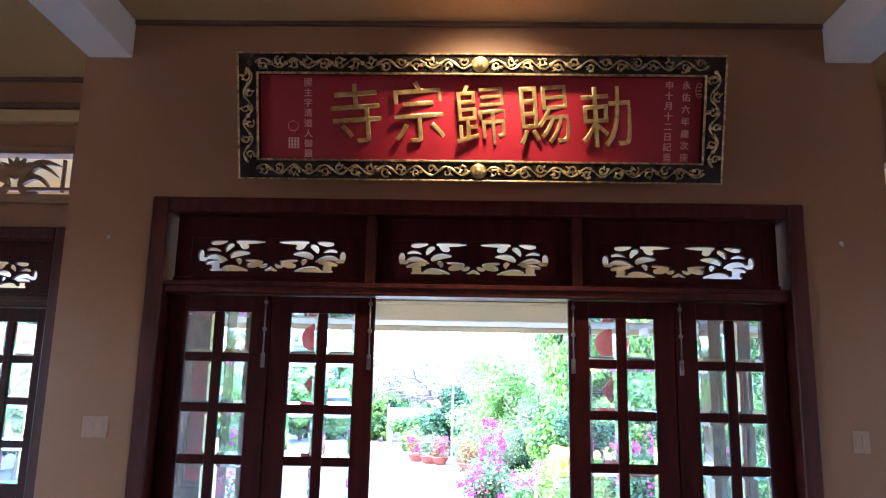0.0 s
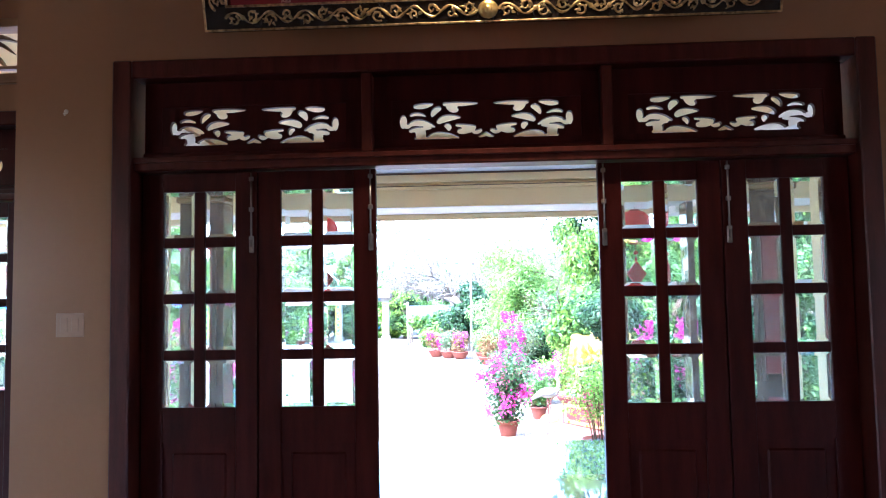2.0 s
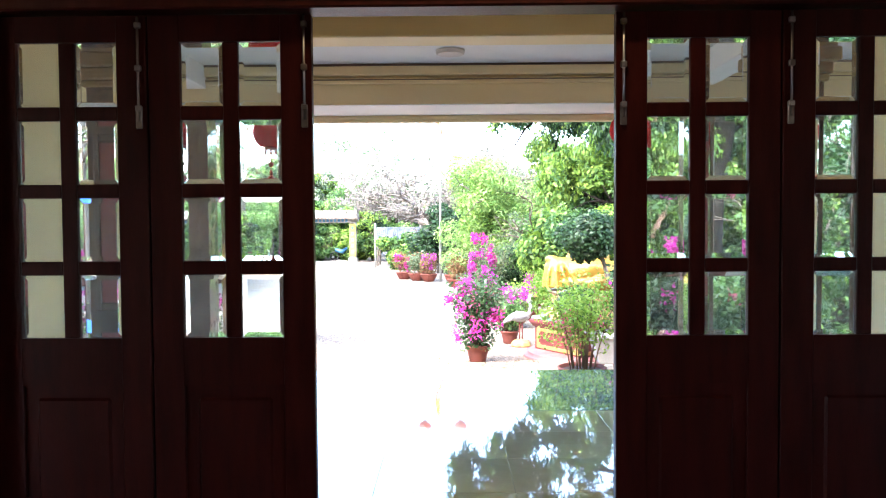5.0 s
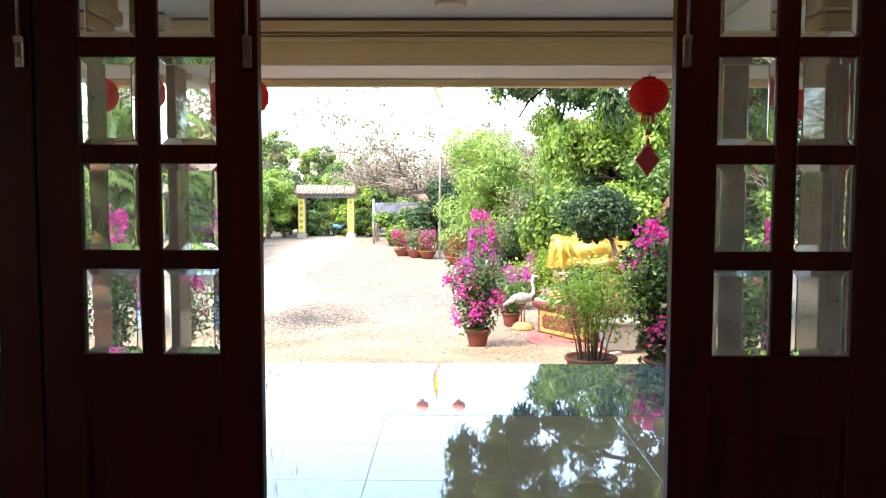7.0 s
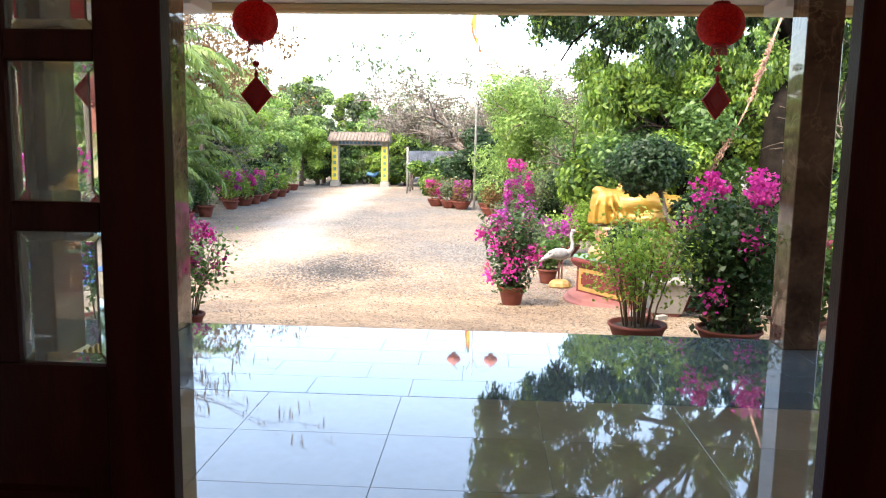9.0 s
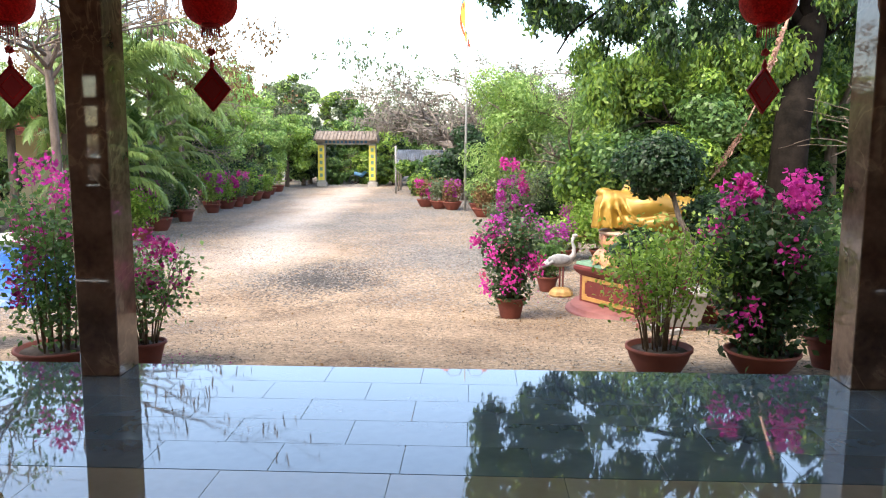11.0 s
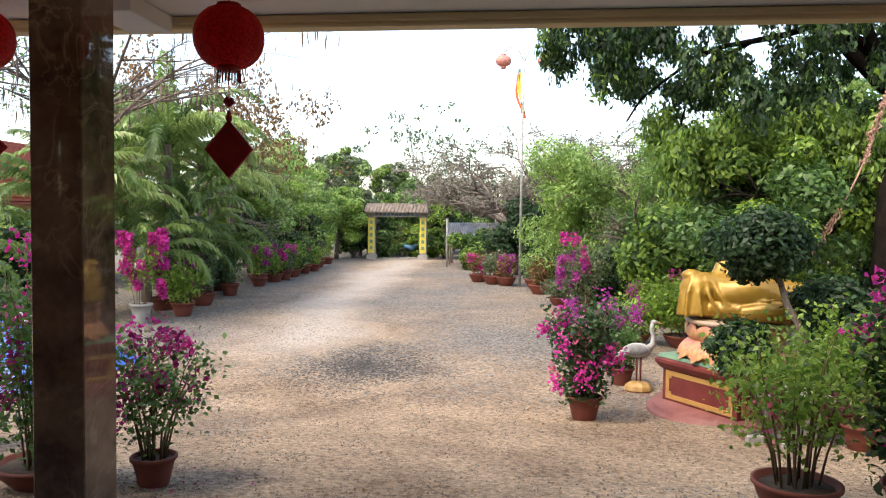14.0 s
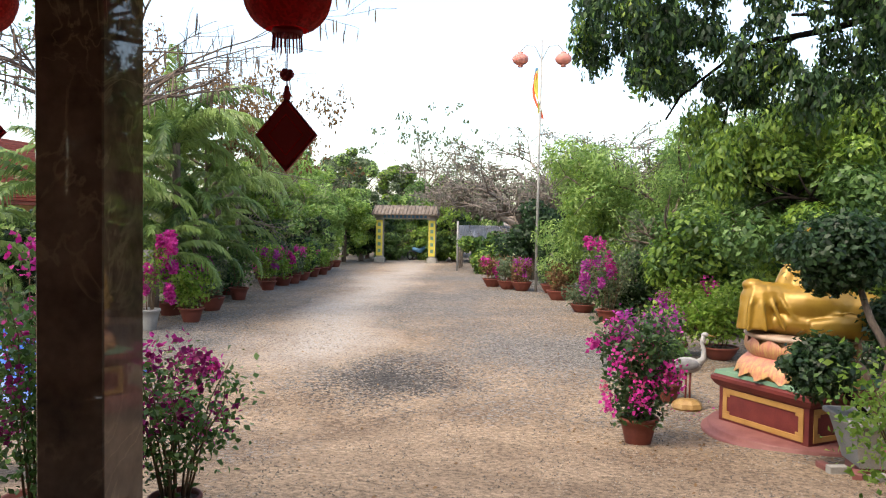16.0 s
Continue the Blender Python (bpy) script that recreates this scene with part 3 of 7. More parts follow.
# middle bay wall round the door
w = Solid()
DL, DR = DOOR_X - DOOR_W / 2, DOOR_X + DOOR_W / 2
w.box(X0, DL, FRONT, FRONT + 0.2, 0, CEIL).box(DR, X1, FRONT, FRONT + 0.2, 0, CEIL).box(DL, DR, FRONT, FRONT + 0.2, DOOR_H, CEIL)
structure("wall_middle_bay", w, HALL_PAINT, "tan painted hall wall round the carved door", "wall")
structure("wall_return_west", Solid().box(X0, X0 + 0.2, FRONT + 0.2, SIDE + 0.2, 0, CEIL).box(X0, X0 + 0.2, SIDE + 0.2, 7.30, 0, 3.737), CREAM_PAINT, "cream painted return wall", "wall")
structure("wall_return_east", Solid().box(X1 - 0.2, X1, FRONT + 0.2, SIDE + 0.2, 0, CEIL).box(X1 - 0.2, X1, SIDE + 0.2, 7.30, 0, 3.737), CREAM_PAINT, "cream painted return wall", "wall")
BAYS = ((-4.72, -8.0, X0, "west"), (5.53, X1, 9.0, "east"))
for cx, a, b, side in BAYS:
    l, r = cx - 2.05, cx + 2.05
    w = Solid().box(a, l, SIDE, SIDE + 0.2, 0, CEIL).box(r, b, SIDE, SIDE + 0.2, 0, CEIL)
    w.box(l, r, SIDE, SIDE + 0.2, DOOR_H, 3.16).box(l, r, SIDE, SIDE + 0.2, 3.62, CEIL)
    structure("wall_side_bay_" + side, w, HALL_PAINT, "tan painted wall above a side door", "wall")
structure("wall_back", Solid().box(-8, 9, -5.2, -5, 0, CEIL), HALL_PAINT, "tan painted back wall of the hall", "wall")
# end walls are out of view; their openings are added for the fill lamps
structure("wall_west", Solid().box(-8.2, -8, -5.2, -2.15, 0, CEIL).box(-8.2, -8, 0.15, SIDE + 0.2, 0, CEIL).box(-8.2, -8, -2.15, 0.15, 0, 0.75).box(-8.2, -8, -2.15, 0.15, 3.05, CEIL), HALL_PAINT, "unseen tan painted end wall with an added window opening", "wall")
structure("wall_east", Solid().box(9, 9.2, -5.2, -2.15, 0, CEIL).box(9, 9.2, 0.15, SIDE + 0.2, 0, CEIL).box(9, 9.2, -2.15, 0.15, 0, 0.75).box(9, 9.2, -2.15, 0.15, 3.05, CEIL), HALL_PAINT, "unseen tan painted end wall with an added window opening", "wall")
structure("ceiling", Solid().box(-8.2, 9.2, -5.2, SIDE + 0.2, CEIL, CEIL + 0.25), GOLD_CEILING, "ochre painted hall ceiling", "ceiling")
t = Solid().box(X0 + 0.32, X1 - 0.32, FRONT - 0.03, FRONT - 0.003, CEIL - 0.035, CEIL - 0.003, 0.004)
t.box(-8, X0, SIDE - 0.04, SIDE - 0.003, CEIL - 0.04, CEIL - 0.003, 0.004).box(-8, X0, SIDE - 0.07, SIDE - 0.003, 3.92, 3.97, 0.006)
structure("trim", t, TRIM_BROWN, "brown painted ceiling trim", "trim")
for x, n in ((X0 + 0.02, "west"), (X1 - 0.32, "east")):
    structure("ceiling_beam_" + n, Solid().box(x, x + 0.30, -5, FRONT - 0.003, 3.93, CEIL - 0.003, 0.006), WHITE_PAINT, "white painted ceiling beam", "beam")
structure("cornice", Solid().box(-8, X0 - 0.003, SIDE - 0.10, SIDE - 0.003, 3.80, 3.90, 0.01), GOLD_CEILING, "ochre moulded band on the side wall", "cornice")

# porch: ceiling, beams, eave
structure("porch_ceiling", Solid().box(-8.2, 9.2, 8.603, 10.167, PORCH_CEIL, PORCH_CEIL + 0.2), WHITE_PAINT, "white painted porch ceiling", "ceiling")
structure("porch_ceiling_inner", Solid().box(X0 + 0.203, X1 - 0.203, FRONT + 0.203, 8.297, PORCH_CEIL, PORCH_CEIL + 0.2), CREAM_PAINT, "cream painted inner porch ceiling", "ceiling")
structure("porch_ceiling_side", Solid().box(-8.2, X0 + 0.2, SIDE + 0.203, 8.297, 3.74, 3.9).box(X1 - 0.2, 9.2, SIDE + 0.203, 8.297, 3.74, 3.9), CREAM_PAINT, "cream painted high porch ceiling", "ceiling")
structure("porch_inner_wall", Solid().box(-8.2, X0 + 0.2, 8.30, 8.60, PORCH_CEIL + 0.203, 3.9).box(X1 - 0.2, 9.2, 8.30, 8.60, PORCH_CEIL + 0.203, 3.9), CREAM_PAINT, "cream wall above the inner porch beam", "wall")
front = Solid().box(-8.2, 9.2, 10.17, 10.60, 2.68, 3.3, 0.008)
front.box(-8.2, 9.2, 10.10, 10.167, 2.95, 3.055, 0.01).box(-8.2, 9.2, 10.13, 10.167, 2.87, 2.93, 0.008)
structure("porch_front_beam", front, CREAM_PAINT, "cream yellow painted porch beam with mouldings", "beam")
structure("beam_soffit", Solid().box(-8.2, 9.2, 10.185, 10.585, 2.672, 2.677), WHITE_PAINT, "white underside of the porch beam", "beam")
line = Solid().box(-8.2, 9.2, 10.092, 10.098, 3.035, 3.056).box(-8.2, 9.2, 10.122, 10.128, 2.905, 2.915)
structure("trim_porch", line, TRIM_BROWN, "thin brown lines on the porch moulding", "trim")
structure("eave_soffit", Solid().box(-8.6, 9.6, 10.603, 11.12, 2.70, 2.9), WHITE_PAINT, "white painted eave underside", "eave")
for x, n in ((-2.157, "west"), (2.797, "east")):
    structure("eave_bracket_" + n, Solid().box(x - 0.13, x + 0.13, 10.603, 11.095, 2.60, 2.697, 0.006), WHITE_PAINT, "white painted eave bracket beam", "beam")
structure("eave_fascia", Solid().box(-8.6, 9.6, 11.123, 11.25, 2.63, 3.0, 0.01).box(-8.6, 9.6, 11.10, 11.122, 2.655, 2.695, 0.004), CREAM_PAINT, "cream yellow eave edge", "eave")
structure("roof", Solid().add([(-8.8, 11.4, 3.02), (9.8, 11.4, 3.02), (9.8, 5.2, 5.6), (-8.8, 5.2, 5.6), (-8.8, 11.4, 3.10), (9.8, 11.4, 3.10), (9.8, 5.2, 5.7), (-8.8, 5.2, 5.7)], [(0, 1, 2, 3), (4, 5, 6, 7), (0, 1, 5, 4), (1, 2, 6, 5), (2, 3, 7, 6), (3, 0, 4, 7)]), ROOF_TILE, "tiled porch roof", "roof")
structure("porch_inner_beam", Solid().box(-8.2, 9.2, 8.30, 8.60, 2.88, PORCH_CEIL - 0.003, 0.01), CREAM_PAINT, "cream yellow inner porch beam", "beam")
for x, n in ((-2.16, "west"), (2.80, "east")):
    structure("porch_cross_beam_" + n, Solid().box(x - 0.13, x + 0.13, 8.603, 10.167, 2.84, PORCH_CEIL - 0.003, 0.01).box(x - 0.13, x + 0.13, FRONT + 0.4, 8.297, 2.84, PORCH_CEIL - 0.003, 0.01), WHITE_PAINT, "white painted porch cross beam", "beam")


# ---- columns ----
def column(x, y, w, d, top, label, board=False):
    c = thing("marble_column", (x, y, 0), label, "column", "porch columns")
    part("shaft", Solid().box(-w / 2, w / 2, -d / 2, d / 2, 0, top, 0.006), MARBLE, c)
    if not board:
        return c
    s = Solid()
    for (q, z0), z1 in zip(((0.03, 0), (0.05, 0.05), (0.09, 0.14), (0.07, 0.24)), (0.05, 0.14, 0.24, 0.347)):
        s.box(-w / 2 - q, w / 2 + q, -d / 2 - q, d / 2 + q, top + z0, top + z1, 0.012)
    part("capital", s, OCHRE_GILT, c, "ochre gilt stepped capital")
    b = part("couplet_board", Solid().box(-0.10, 0.10, -d / 2 - 0.03, -d / 2 - 0.003, 0.94, 2.12, 0.006), RED_BOARD, c, "dull red couplet board")
    e = Solid()
    for sg in (-1, 1):
        e.box(sg * 0.122 - 0.02, sg * 0.122 + 0.02, -d / 2 - 0.036, -d / 2 - 0.003, 0.88, 2.18, 0.006)
    e.box(-0.10, 0.10, -d / 2 - 0.035, -d / 2 - 0.003, 0.88, 0.936, 0.006).box(-0.10, 0.10, -d / 2 - 0.035, -d / 2 - 0.003, 2.124, 2.18, 0.006)
    part("board_edge", e, TRIM_BROWN, b, "brown moulded edge")
    base = Solid()
    base.box(-w / 2 - 0.05, w / 2 + 0.05, -d / 2 - 0.05, d / 2 + 0.05, 0, 0.07, 0.012).box(-w / 2 - 0.03, w / 2 + 0.03, -d / 2 - 0.03, d / 2 + 0.03, 0.07, 0.30, 0.02)
    for i in range(7):
        a = (i - 3) / 3.0 * w * 0.48
        base.ball((a, -d / 2 - 0.04, 0.13 + 0.03 * (i % 2)), (0.026, 0.02, 0.05), 8, 6).ball((w / 2 + 0.04, a, 0.13 + 0.03 * (i % 2)), (0.02, 0.026, 0.05), 8, 6)
        base.ball((a, -d / 2 - 0.04, 0.26), (0.024, 0.02, 0.04), 8, 6).ball((w / 2 + 0.04, a, 0.26), (0.02, 0.024, 0.04), 8, 6)
    part("carved_base", base, GILT, c, "gilt carved base")
    return c


for x in (-2.157, 2.797):
    column(x, 10.30, 0.262, 0.29, 2.669, "square dark brown polished marble porch column")
for x in (-2.13, 2.89):
    column(x, 8.45, 0.40, 0.30, 2.53, "square brown marble inner porch column with red board", True)
for x in (-6.9, 7.5):
    column(x, 10.30, 0.262, 0.29, 2.669, "square dark brown polished marble porch column")


# ---- carved fretwork ----
def leaf_stroke(x0, z0, x1, z1, bend, n=9):
    dx, dz = x1 - x0, z1 - z0
    return [(x0 + dx * t - dz * bend * math.sin(math.pi * t), z0 + dz * t + dx * bend * math.sin(math.pi * t)) for t in [i / (n - 1) for i in range(n)]]


def pierced(x0, x1, z0, z1, nx, nz, wood, y0, y1):
    """A board whose openings follow the zero line of wood(x, z)."""
    s = Solid()
    X = [x0 + (x1 - x0) * i / nx for i in range(nx + 1)]
    Z = [z0 + (z1 - z0) * j / nz for j in range(nz + 1)]
    val = [[wood(x, z) for x in X] for z in Z]
    for j in range(nz):
        for i in range(nx):
            c = [(X[i], Z[j], val[j][i]), (X[i + 1], Z[j], val[j][i + 1]), (X[i + 1], Z[j + 1], val[j + 1][i + 1]), (X[i], Z[j + 1], val[j + 1][i])]
            poly, cut = [], []
            for k in range(4):
                a, b = c[k], c[(k + 1) % 4]
                if a[2] > 0:
                    poly.append((a[0], a[1]))
                if (a[2] > 0) != (b[2] > 0):
                    t = a[2] / (a[2] - b[2])
                    q = (a[0] + (b[0] - a[0]) * t, a[1] + (b[1] - a[1]) * t)
                    poly.append(q)
                    cut.append(q)
            if len(poly) > 2:
                n = len(poly)
                s.add([(x, y0, z) for x, z in poly] + [(x, y1, z) for x, z in poly], [tuple(range(n)), tuple(range(2 * n - 1, n - 1, -1))])
            for k in range(0, len(cut) - 1, 2):
                (ax, az), (bx, bz) = cut[k], cut[k + 1]
                s.add([(ax, y0, az), (bx, y0, bz), (bx, y1, bz), (ax, y1, az)], [(0, 1, 2, 3)])
    return s


# openings of the transom carving as bent leaf strokes, in heights of the field: start, bend, end, half width
OUTER_LEAVES = ((1.03, 0.39, 0.64, 0.38, 0.21, 0.39, 0.059), (0.92, 0.34, 0.81, 0.23, 0.7, 0.25, 0.098), (1.75, 0.35, 1.57, 0.34, 1.32, 0.4, 0.074), (1.17, 0.28, 1.3, 0.25, 1.34, 0.09, 0.084), (1.87, 0.13, 1.7, 0.2, 1.5, 0.1, 0.049), (2.06, 0.07, 2.06, -0.04, 2.07, -0.18, 0.093), (2.01, -0.15, 1.92, -0.14, 1.85, -0.09, 0.064), (1.85, -0.08, 1.62, -0.01, 1.29, -0.17, 0.084), (1.88, -0.26, 1.67, -0.2, 1.37, -0.21, 0.064))
INNER_LEAVES = ((1.63, -0.28, 1.63, -0.35, 1.62, -0.46, 0.133), (1.38, -0.42, 1.18, -0.32, 0.69, -0.46, 0.079), (1.76, -0.45, 1.33, -0.46, 0.84, -0.46, 0.044), (1.16, -0.04, 1.03, 0.07, 0.65, 0.05, 0.093), (0.99, -0.15, 0.9, -0.16, 0.93, -0.27, 0.074), (0.65, -0.3, 0.39, -0.27, 0.27, -0.2, 0.093), (0.73, -0.15, 0.52, -0.17, 0.27, -0.17, 0.044), (0.14, -0.29, 0.24, -0.35, 0.35, -0.32, 0.059), (0, -0.37, 0.01, -0.41, 0.18, -0.45, 0.049))


def fretwork(w, h, y0, y1):
    """Curling leaf-shaped openings round a solid lotus, pierced through a board w by h."""
    lines = []
    for ax, az, bx, bz, cx, cz, r in OUTER_LEAVES + INNER_LEAVES:
        lines.append(([((1 - t) ** 2 * ax + 2 * t * (1 - t) * bx + t * t * cx, (1 - t) ** 2 * az + 2 * t * (1 - t) * bz + t * t * cz) for t in [k / 6 for k in range(7)]], r))

    def wood(x, z):
        x, z = abs(x) / h, z / h
        rest = 9.0
        for line, r in lines:
            for k, ((px, pz), (qx, qz)) in enumerate(zip(line, line[1:])):
                dx, dz = qx - px, qz - pz
                u = max(0.0, min(1.0, ((x - px) * dx + (z - pz) * dz) / (dx * dx + dz * dz + 1e-9)))
                t = (k + u) / 6
                rest = min(rest, math.hypot(x - px - u * dx, z - pz - u * dz) - r * math.sin(math.pi * (0.22 + 0.74 * t)) ** 0.6)
        return max(rest, abs(z + 0.01) - 0.475)
    return pierced(-w / 2, w / 2, -h / 2, h / 2, 230, 52, wood, y0, y1)


def lotus_fret(w, h, y0, y1):
    s = Solid()
    fat = [0.5, 0.9, 1.0, 1.0, 0.95, 0.85, 0.7, 0.45, 0.1]
    k = 0
    for i in range(9):
        a = math.pi * (0.02 + 0.96 * i / 8)
        e = 0.0007 * k
        k += 1
        s.ribbon(leaf_stroke(0, -0.05 * h, 0.36 * h * 1.5 * math.cos(a), -0.05 * h + 0.52 * h * math.sin(a), 0.18 * math.cos(a)), [f * 0.13 * h for f in fat], y0 - e, y1 + e)
    for m in (-1, 1):
        for x1, z1, b in ((0.30, -0.30, 0.3), (0.20, -0.40, -0.3), (0.36, -0.02, 0.4), (0.40, 0.22, 0.3)):
            e = 0.0007 * k
            k += 1
            s.ribbon(leaf_stroke(m * 0.05 * w, -0.2 * h, m * x1 * w, z1 * h, m * b), [f * 0.12 * h for f in fat], y0 - e, y1 + e)
        x = m * 0.445 * w
        s.box(x - 0.05 * w, x - 0.03 * w, y0, y1, -0.4 * h, 0.4 * h).box(x + 0.03 * w, x + 0.05 * w, y0, y1, -0.4 * h, 0.4 * h)
    s.box(-w / 2, w / 2, y0 - 0.004, y1 + 0.004, -0.36 * h, -0.29 * h)
    return s


# ---- doors ----
def pane_mesh(w, h):
    """A bevelled pane: flat middle, edges ground down on both faces."""
    b, t0, t1 = 0.026, 0.0010, 0.0058
    s = Solid()
    for sg in (-1, 1):
        s.add([(x, sg * t0, z) for x, z in ((-w / 2, -h / 2), (w / 2, -h / 2), (w / 2, h / 2), (-w / 2, h / 2))] + [(x, sg * t1, z) for x, z in ((-w / 2 + b, -h / 2 + b), (w / 2 - b, -h / 2 + b), (w / 2 - b, h / 2 - b), (-w / 2 + b, h / 2 - b))],
              [(0, 1, 5, 4), (1, 2, 6, 5), (2, 3, 7, 6), (3, 0, 4, 7), (4, 5, 6, 7)])
    s.add([(x, y, z) for y in (-t0, t0) for x, z in ((-w / 2, -h / 2), (w / 2, -h / 2), (w / 2, h / 2), (-w / 2, h / 2))], [(0, 1, 5, 4), (1, 2, 6, 5), (2, 3, 7, 6), (3, 0, 4, 7)])
    return s.mesh("pane", GLASS)


PANE_W, PANE_H, BAR, RAIL = 0.172, 0.256, 0.062, 0.056
PANE = pane_mesh(PANE_W + 0.012, PANE_H + 0.012)
GLASS_LOW, GLASS_TOP, LEAF_TOP = 1.055, 2.247, 2.352


def door_leaf(parent, x0, x1, bolt=0):
    """One leaf: 2 x 4 bevelled panes above a raised panel. Its hall face is at y = 0."""
    c, hw = (x0 + x1) / 2, (2 * PANE_W + BAR) / 2
    y0, y1 = 0.0, 0.045
    s = Solid()
    s.box(x0 + 0.002, c - hw, y0, y1, 0.012, LEAF_TOP, 0.003).box(c + hw, x1 - 0.002, y0, y1, 0.012, LEAF_TOP, 0.003)
    s.box(c - hw, c + hw, y0 + 0.001, y1 - 0.001, GLASS_TOP, LEAF_TOP - 0.001).box(c - hw, c + hw, y0 + 0.001, y1 - 0.001, 0.86, GLASS_LOW)
    s.box(c - hw, c + hw, y0 + 0.001, y1 - 0.001, 0.013, 0.16)
    s.box(c - BAR / 2, c + BAR / 2, y0 + 0.003, y1 - 0.003, GLASS_LOW, GLASS_TOP, 0.004)
    for i in range(3):
        z = GLASS_LOW + PANE_H * (i + 1) + RAIL * i
        for sg in (-1, 1):
            a, b = sorted((c + sg * BAR / 2, c + sg * hw))
            s.box(a, b, y0 + 0.003, y1 - 0.003, z, z + RAIL, 0.004)
    leaf = part("leaf", s, DARK_WOOD, parent)
    p = Solid().box(c - hw, c + hw, y0 + 0.014, y1 - 0.014, 0.16, 0.86).box(c - hw + 0.05, c + hw - 0.05, y0 + 0.004, y1 - 0.004, 0.21, 0.81, 0.012)
    part("panel", p, DARK_WOOD, leaf, "raised wooden panel")
    for i in range(4):
        for sg in (-1, 1):
            ob = part("pane", PANE, GLASS, leaf)
            ob.location = (c + sg * (BAR + PANE_W) / 2, (y0 + y1) / 2, GLASS_LOW + PANE_H / 2 + i * (PANE_H + RAIL))
            ob.visible_shadow = False
    if bolt:
        x = x1 - 0.03 if bolt > 0 else x0 + 0.03
        b = Solid().tube([(x, -0.012, 1.93), (x, -0.012, 2.345)], 0.005, 8)
        for z in (1.98, 2.14, 2.31):
            b.box(x - 0.012, x + 0.012, -0.02, -0.001, z - 0.012, z + 0.012, 0.003)
        b.box(x - 0.013, x + 0.013, -0.012, -0.001, 1.90, 1.99, 0.003)
        b.tube([(x, -0.012, 0.05), (x, -0.012, 0.22)], 0.005, 8).box(x - 0.013, x + 0.013, -0.02, -0.001, 0.15, 0.20, 0.003)
        part("bolt", b, STEEL, leaf, "long steel door bolt")
    return leaf


FRET = fretwork(1.04, 0.222, 0.080, 0.110).mesh("fretwork", DARK_WOOD)


def door_unit(name, cx, y, leaves_x, label):
    """Frame with three fretwork transoms over the leaves. y: the hall face of its wall."""
    d = thing(name, (cx, y, 0), label, "door", kind="structure")
    W, H = DOOR_W / 2, DOOR_H
    s = Solid()
    s.box(-W, -W + 0.105, -0.045, 0.16, 0, H, 0.008).box(W - 0.105, W, -0.045, 0.16, 0, H, 0.008).box(-W + 0.105, W - 0.105, -0.044, 0.16, H - 0.10, H - 0.001, 0.008)
    part("door_frame", s, FRAME_WOOD, d, "red-brown moulded wooden frame")
    s = Solid().box(-W + 0.105, W - 0.105, 0.0, 0.15, 2.355, 2.43, 0.008).box(-W + 0.105, W - 0.105, -0.02, 0.0, 2.40, 2.43, 0.004)
    part("transom_bar", s, FRAME_WOOD, d)
    third = (2 * W - 0.21) / 3
    for i in (-1, 1):
        part("mullion", Solid().box(i * third / 2 - 0.03, i * third / 2 + 0.03, -0.015, 0.14, 2.43, H - 0.10, 0.006), FRAME_WOOD, d)
    for i in (-1, 0, 1):
        c = i * third
        lo, hi, hw, fw = 2.43, H - 0.10, third / 2 - 0.03, 0.52
        s = Solid().box(c - hw, c - fw, 0.075, 0.115, lo, hi).box(c + fw, c + hw, 0.075, 0.115, lo, hi)
        s.box(c - fw, c + fw, 0.075, 0.115, lo, 2.505).box(c - fw, c + fw, 0.075, 0.115, 2.725, hi)
        s.box(c - hw, c + hw, 0.045, 0.075, lo, lo + 0.035, 0.006)
        f = part("transom_panel", s, DARK_WOOD, d)
        g = part("fretwork", FRET, DARK_WOOD, f, "pierced leaf and lotus carving")
        g.location = (c, 0, 2.615)
    for sg in (-1, 1):
        a, b = sorted((sg * (W - 0.105), sg * (W - 0.150)))
        part("door_stop", Solid().box(a, b, 0.133, 0.158, 0.0, 2.354, 0.003), FRAME_WOOD, d)
    for (_, a, _), (b, _, _) in zip(leaves_x, leaves_x[1:]):
        if b - a < 0.05:
            part("cover_strip", Solid().box((a + b) / 2 - cx - 0.018, (a + b) / 2 - cx + 0.018, 0.1305, 0.142, 0.015, 2.35, 0.003), DARK_WOOD, d)
    for x0, x1, bolt in leaves_x:
        leaf = door_leaf(d, x0 - cx, x1 - cx, bolt)
        leaf.location = (0, 0.085, 0)
    return d


door_unit("door_1", DOOR_X, FRONT, [(-1.515, -0.862, 1), (-0.858, -0.197, 1), (1.016, 1.676, -1), (1.680, 2.351, -1)], "dark red-brown panelled glass door, middle leaves open")
for (cx, a, b, side), n in zip(BAYS, ("door_2", "door_3")):
    step = 3.88 / 6
    door_unit(n, cx, SIDE, [(cx - 1.94 + step * i, cx - 1.94 + step * (i + 1) - 0.004, 0) for i in range(6)], "dark red-brown panelled glass door, closed")
    u = thing("upper_fret_" + side, (cx, SIDE, 3.39), "yellow-brown wooden lotus fretwork above a side door", "fretwork", kind="structure")
    s = Solid().box(-2.05, 2.05, -0.03, 0.12, -0.23, -0.16, 0.006).box(-2.05, 2.05, -0.03, 0.12, 0.17, 0.23, 0.006)
    for i in range(5):
        x = -2.05 + 1.0125 * i
        s.box(x, x + 0.05, -0.028, 0.118, -0.16, 0.17, 0.005)
    part("fret_frame", s, YELLOW_WOOD, u)
    for i in range(4):
        f = part("fret_panel", lotus_fret(0.96, 0.33, 0.03, 0.06), YELLOW_WOOD, u)
        f.location = (-2.05 + 0.025 + 1.0125 * (i + 0.5), 0, 0.005)


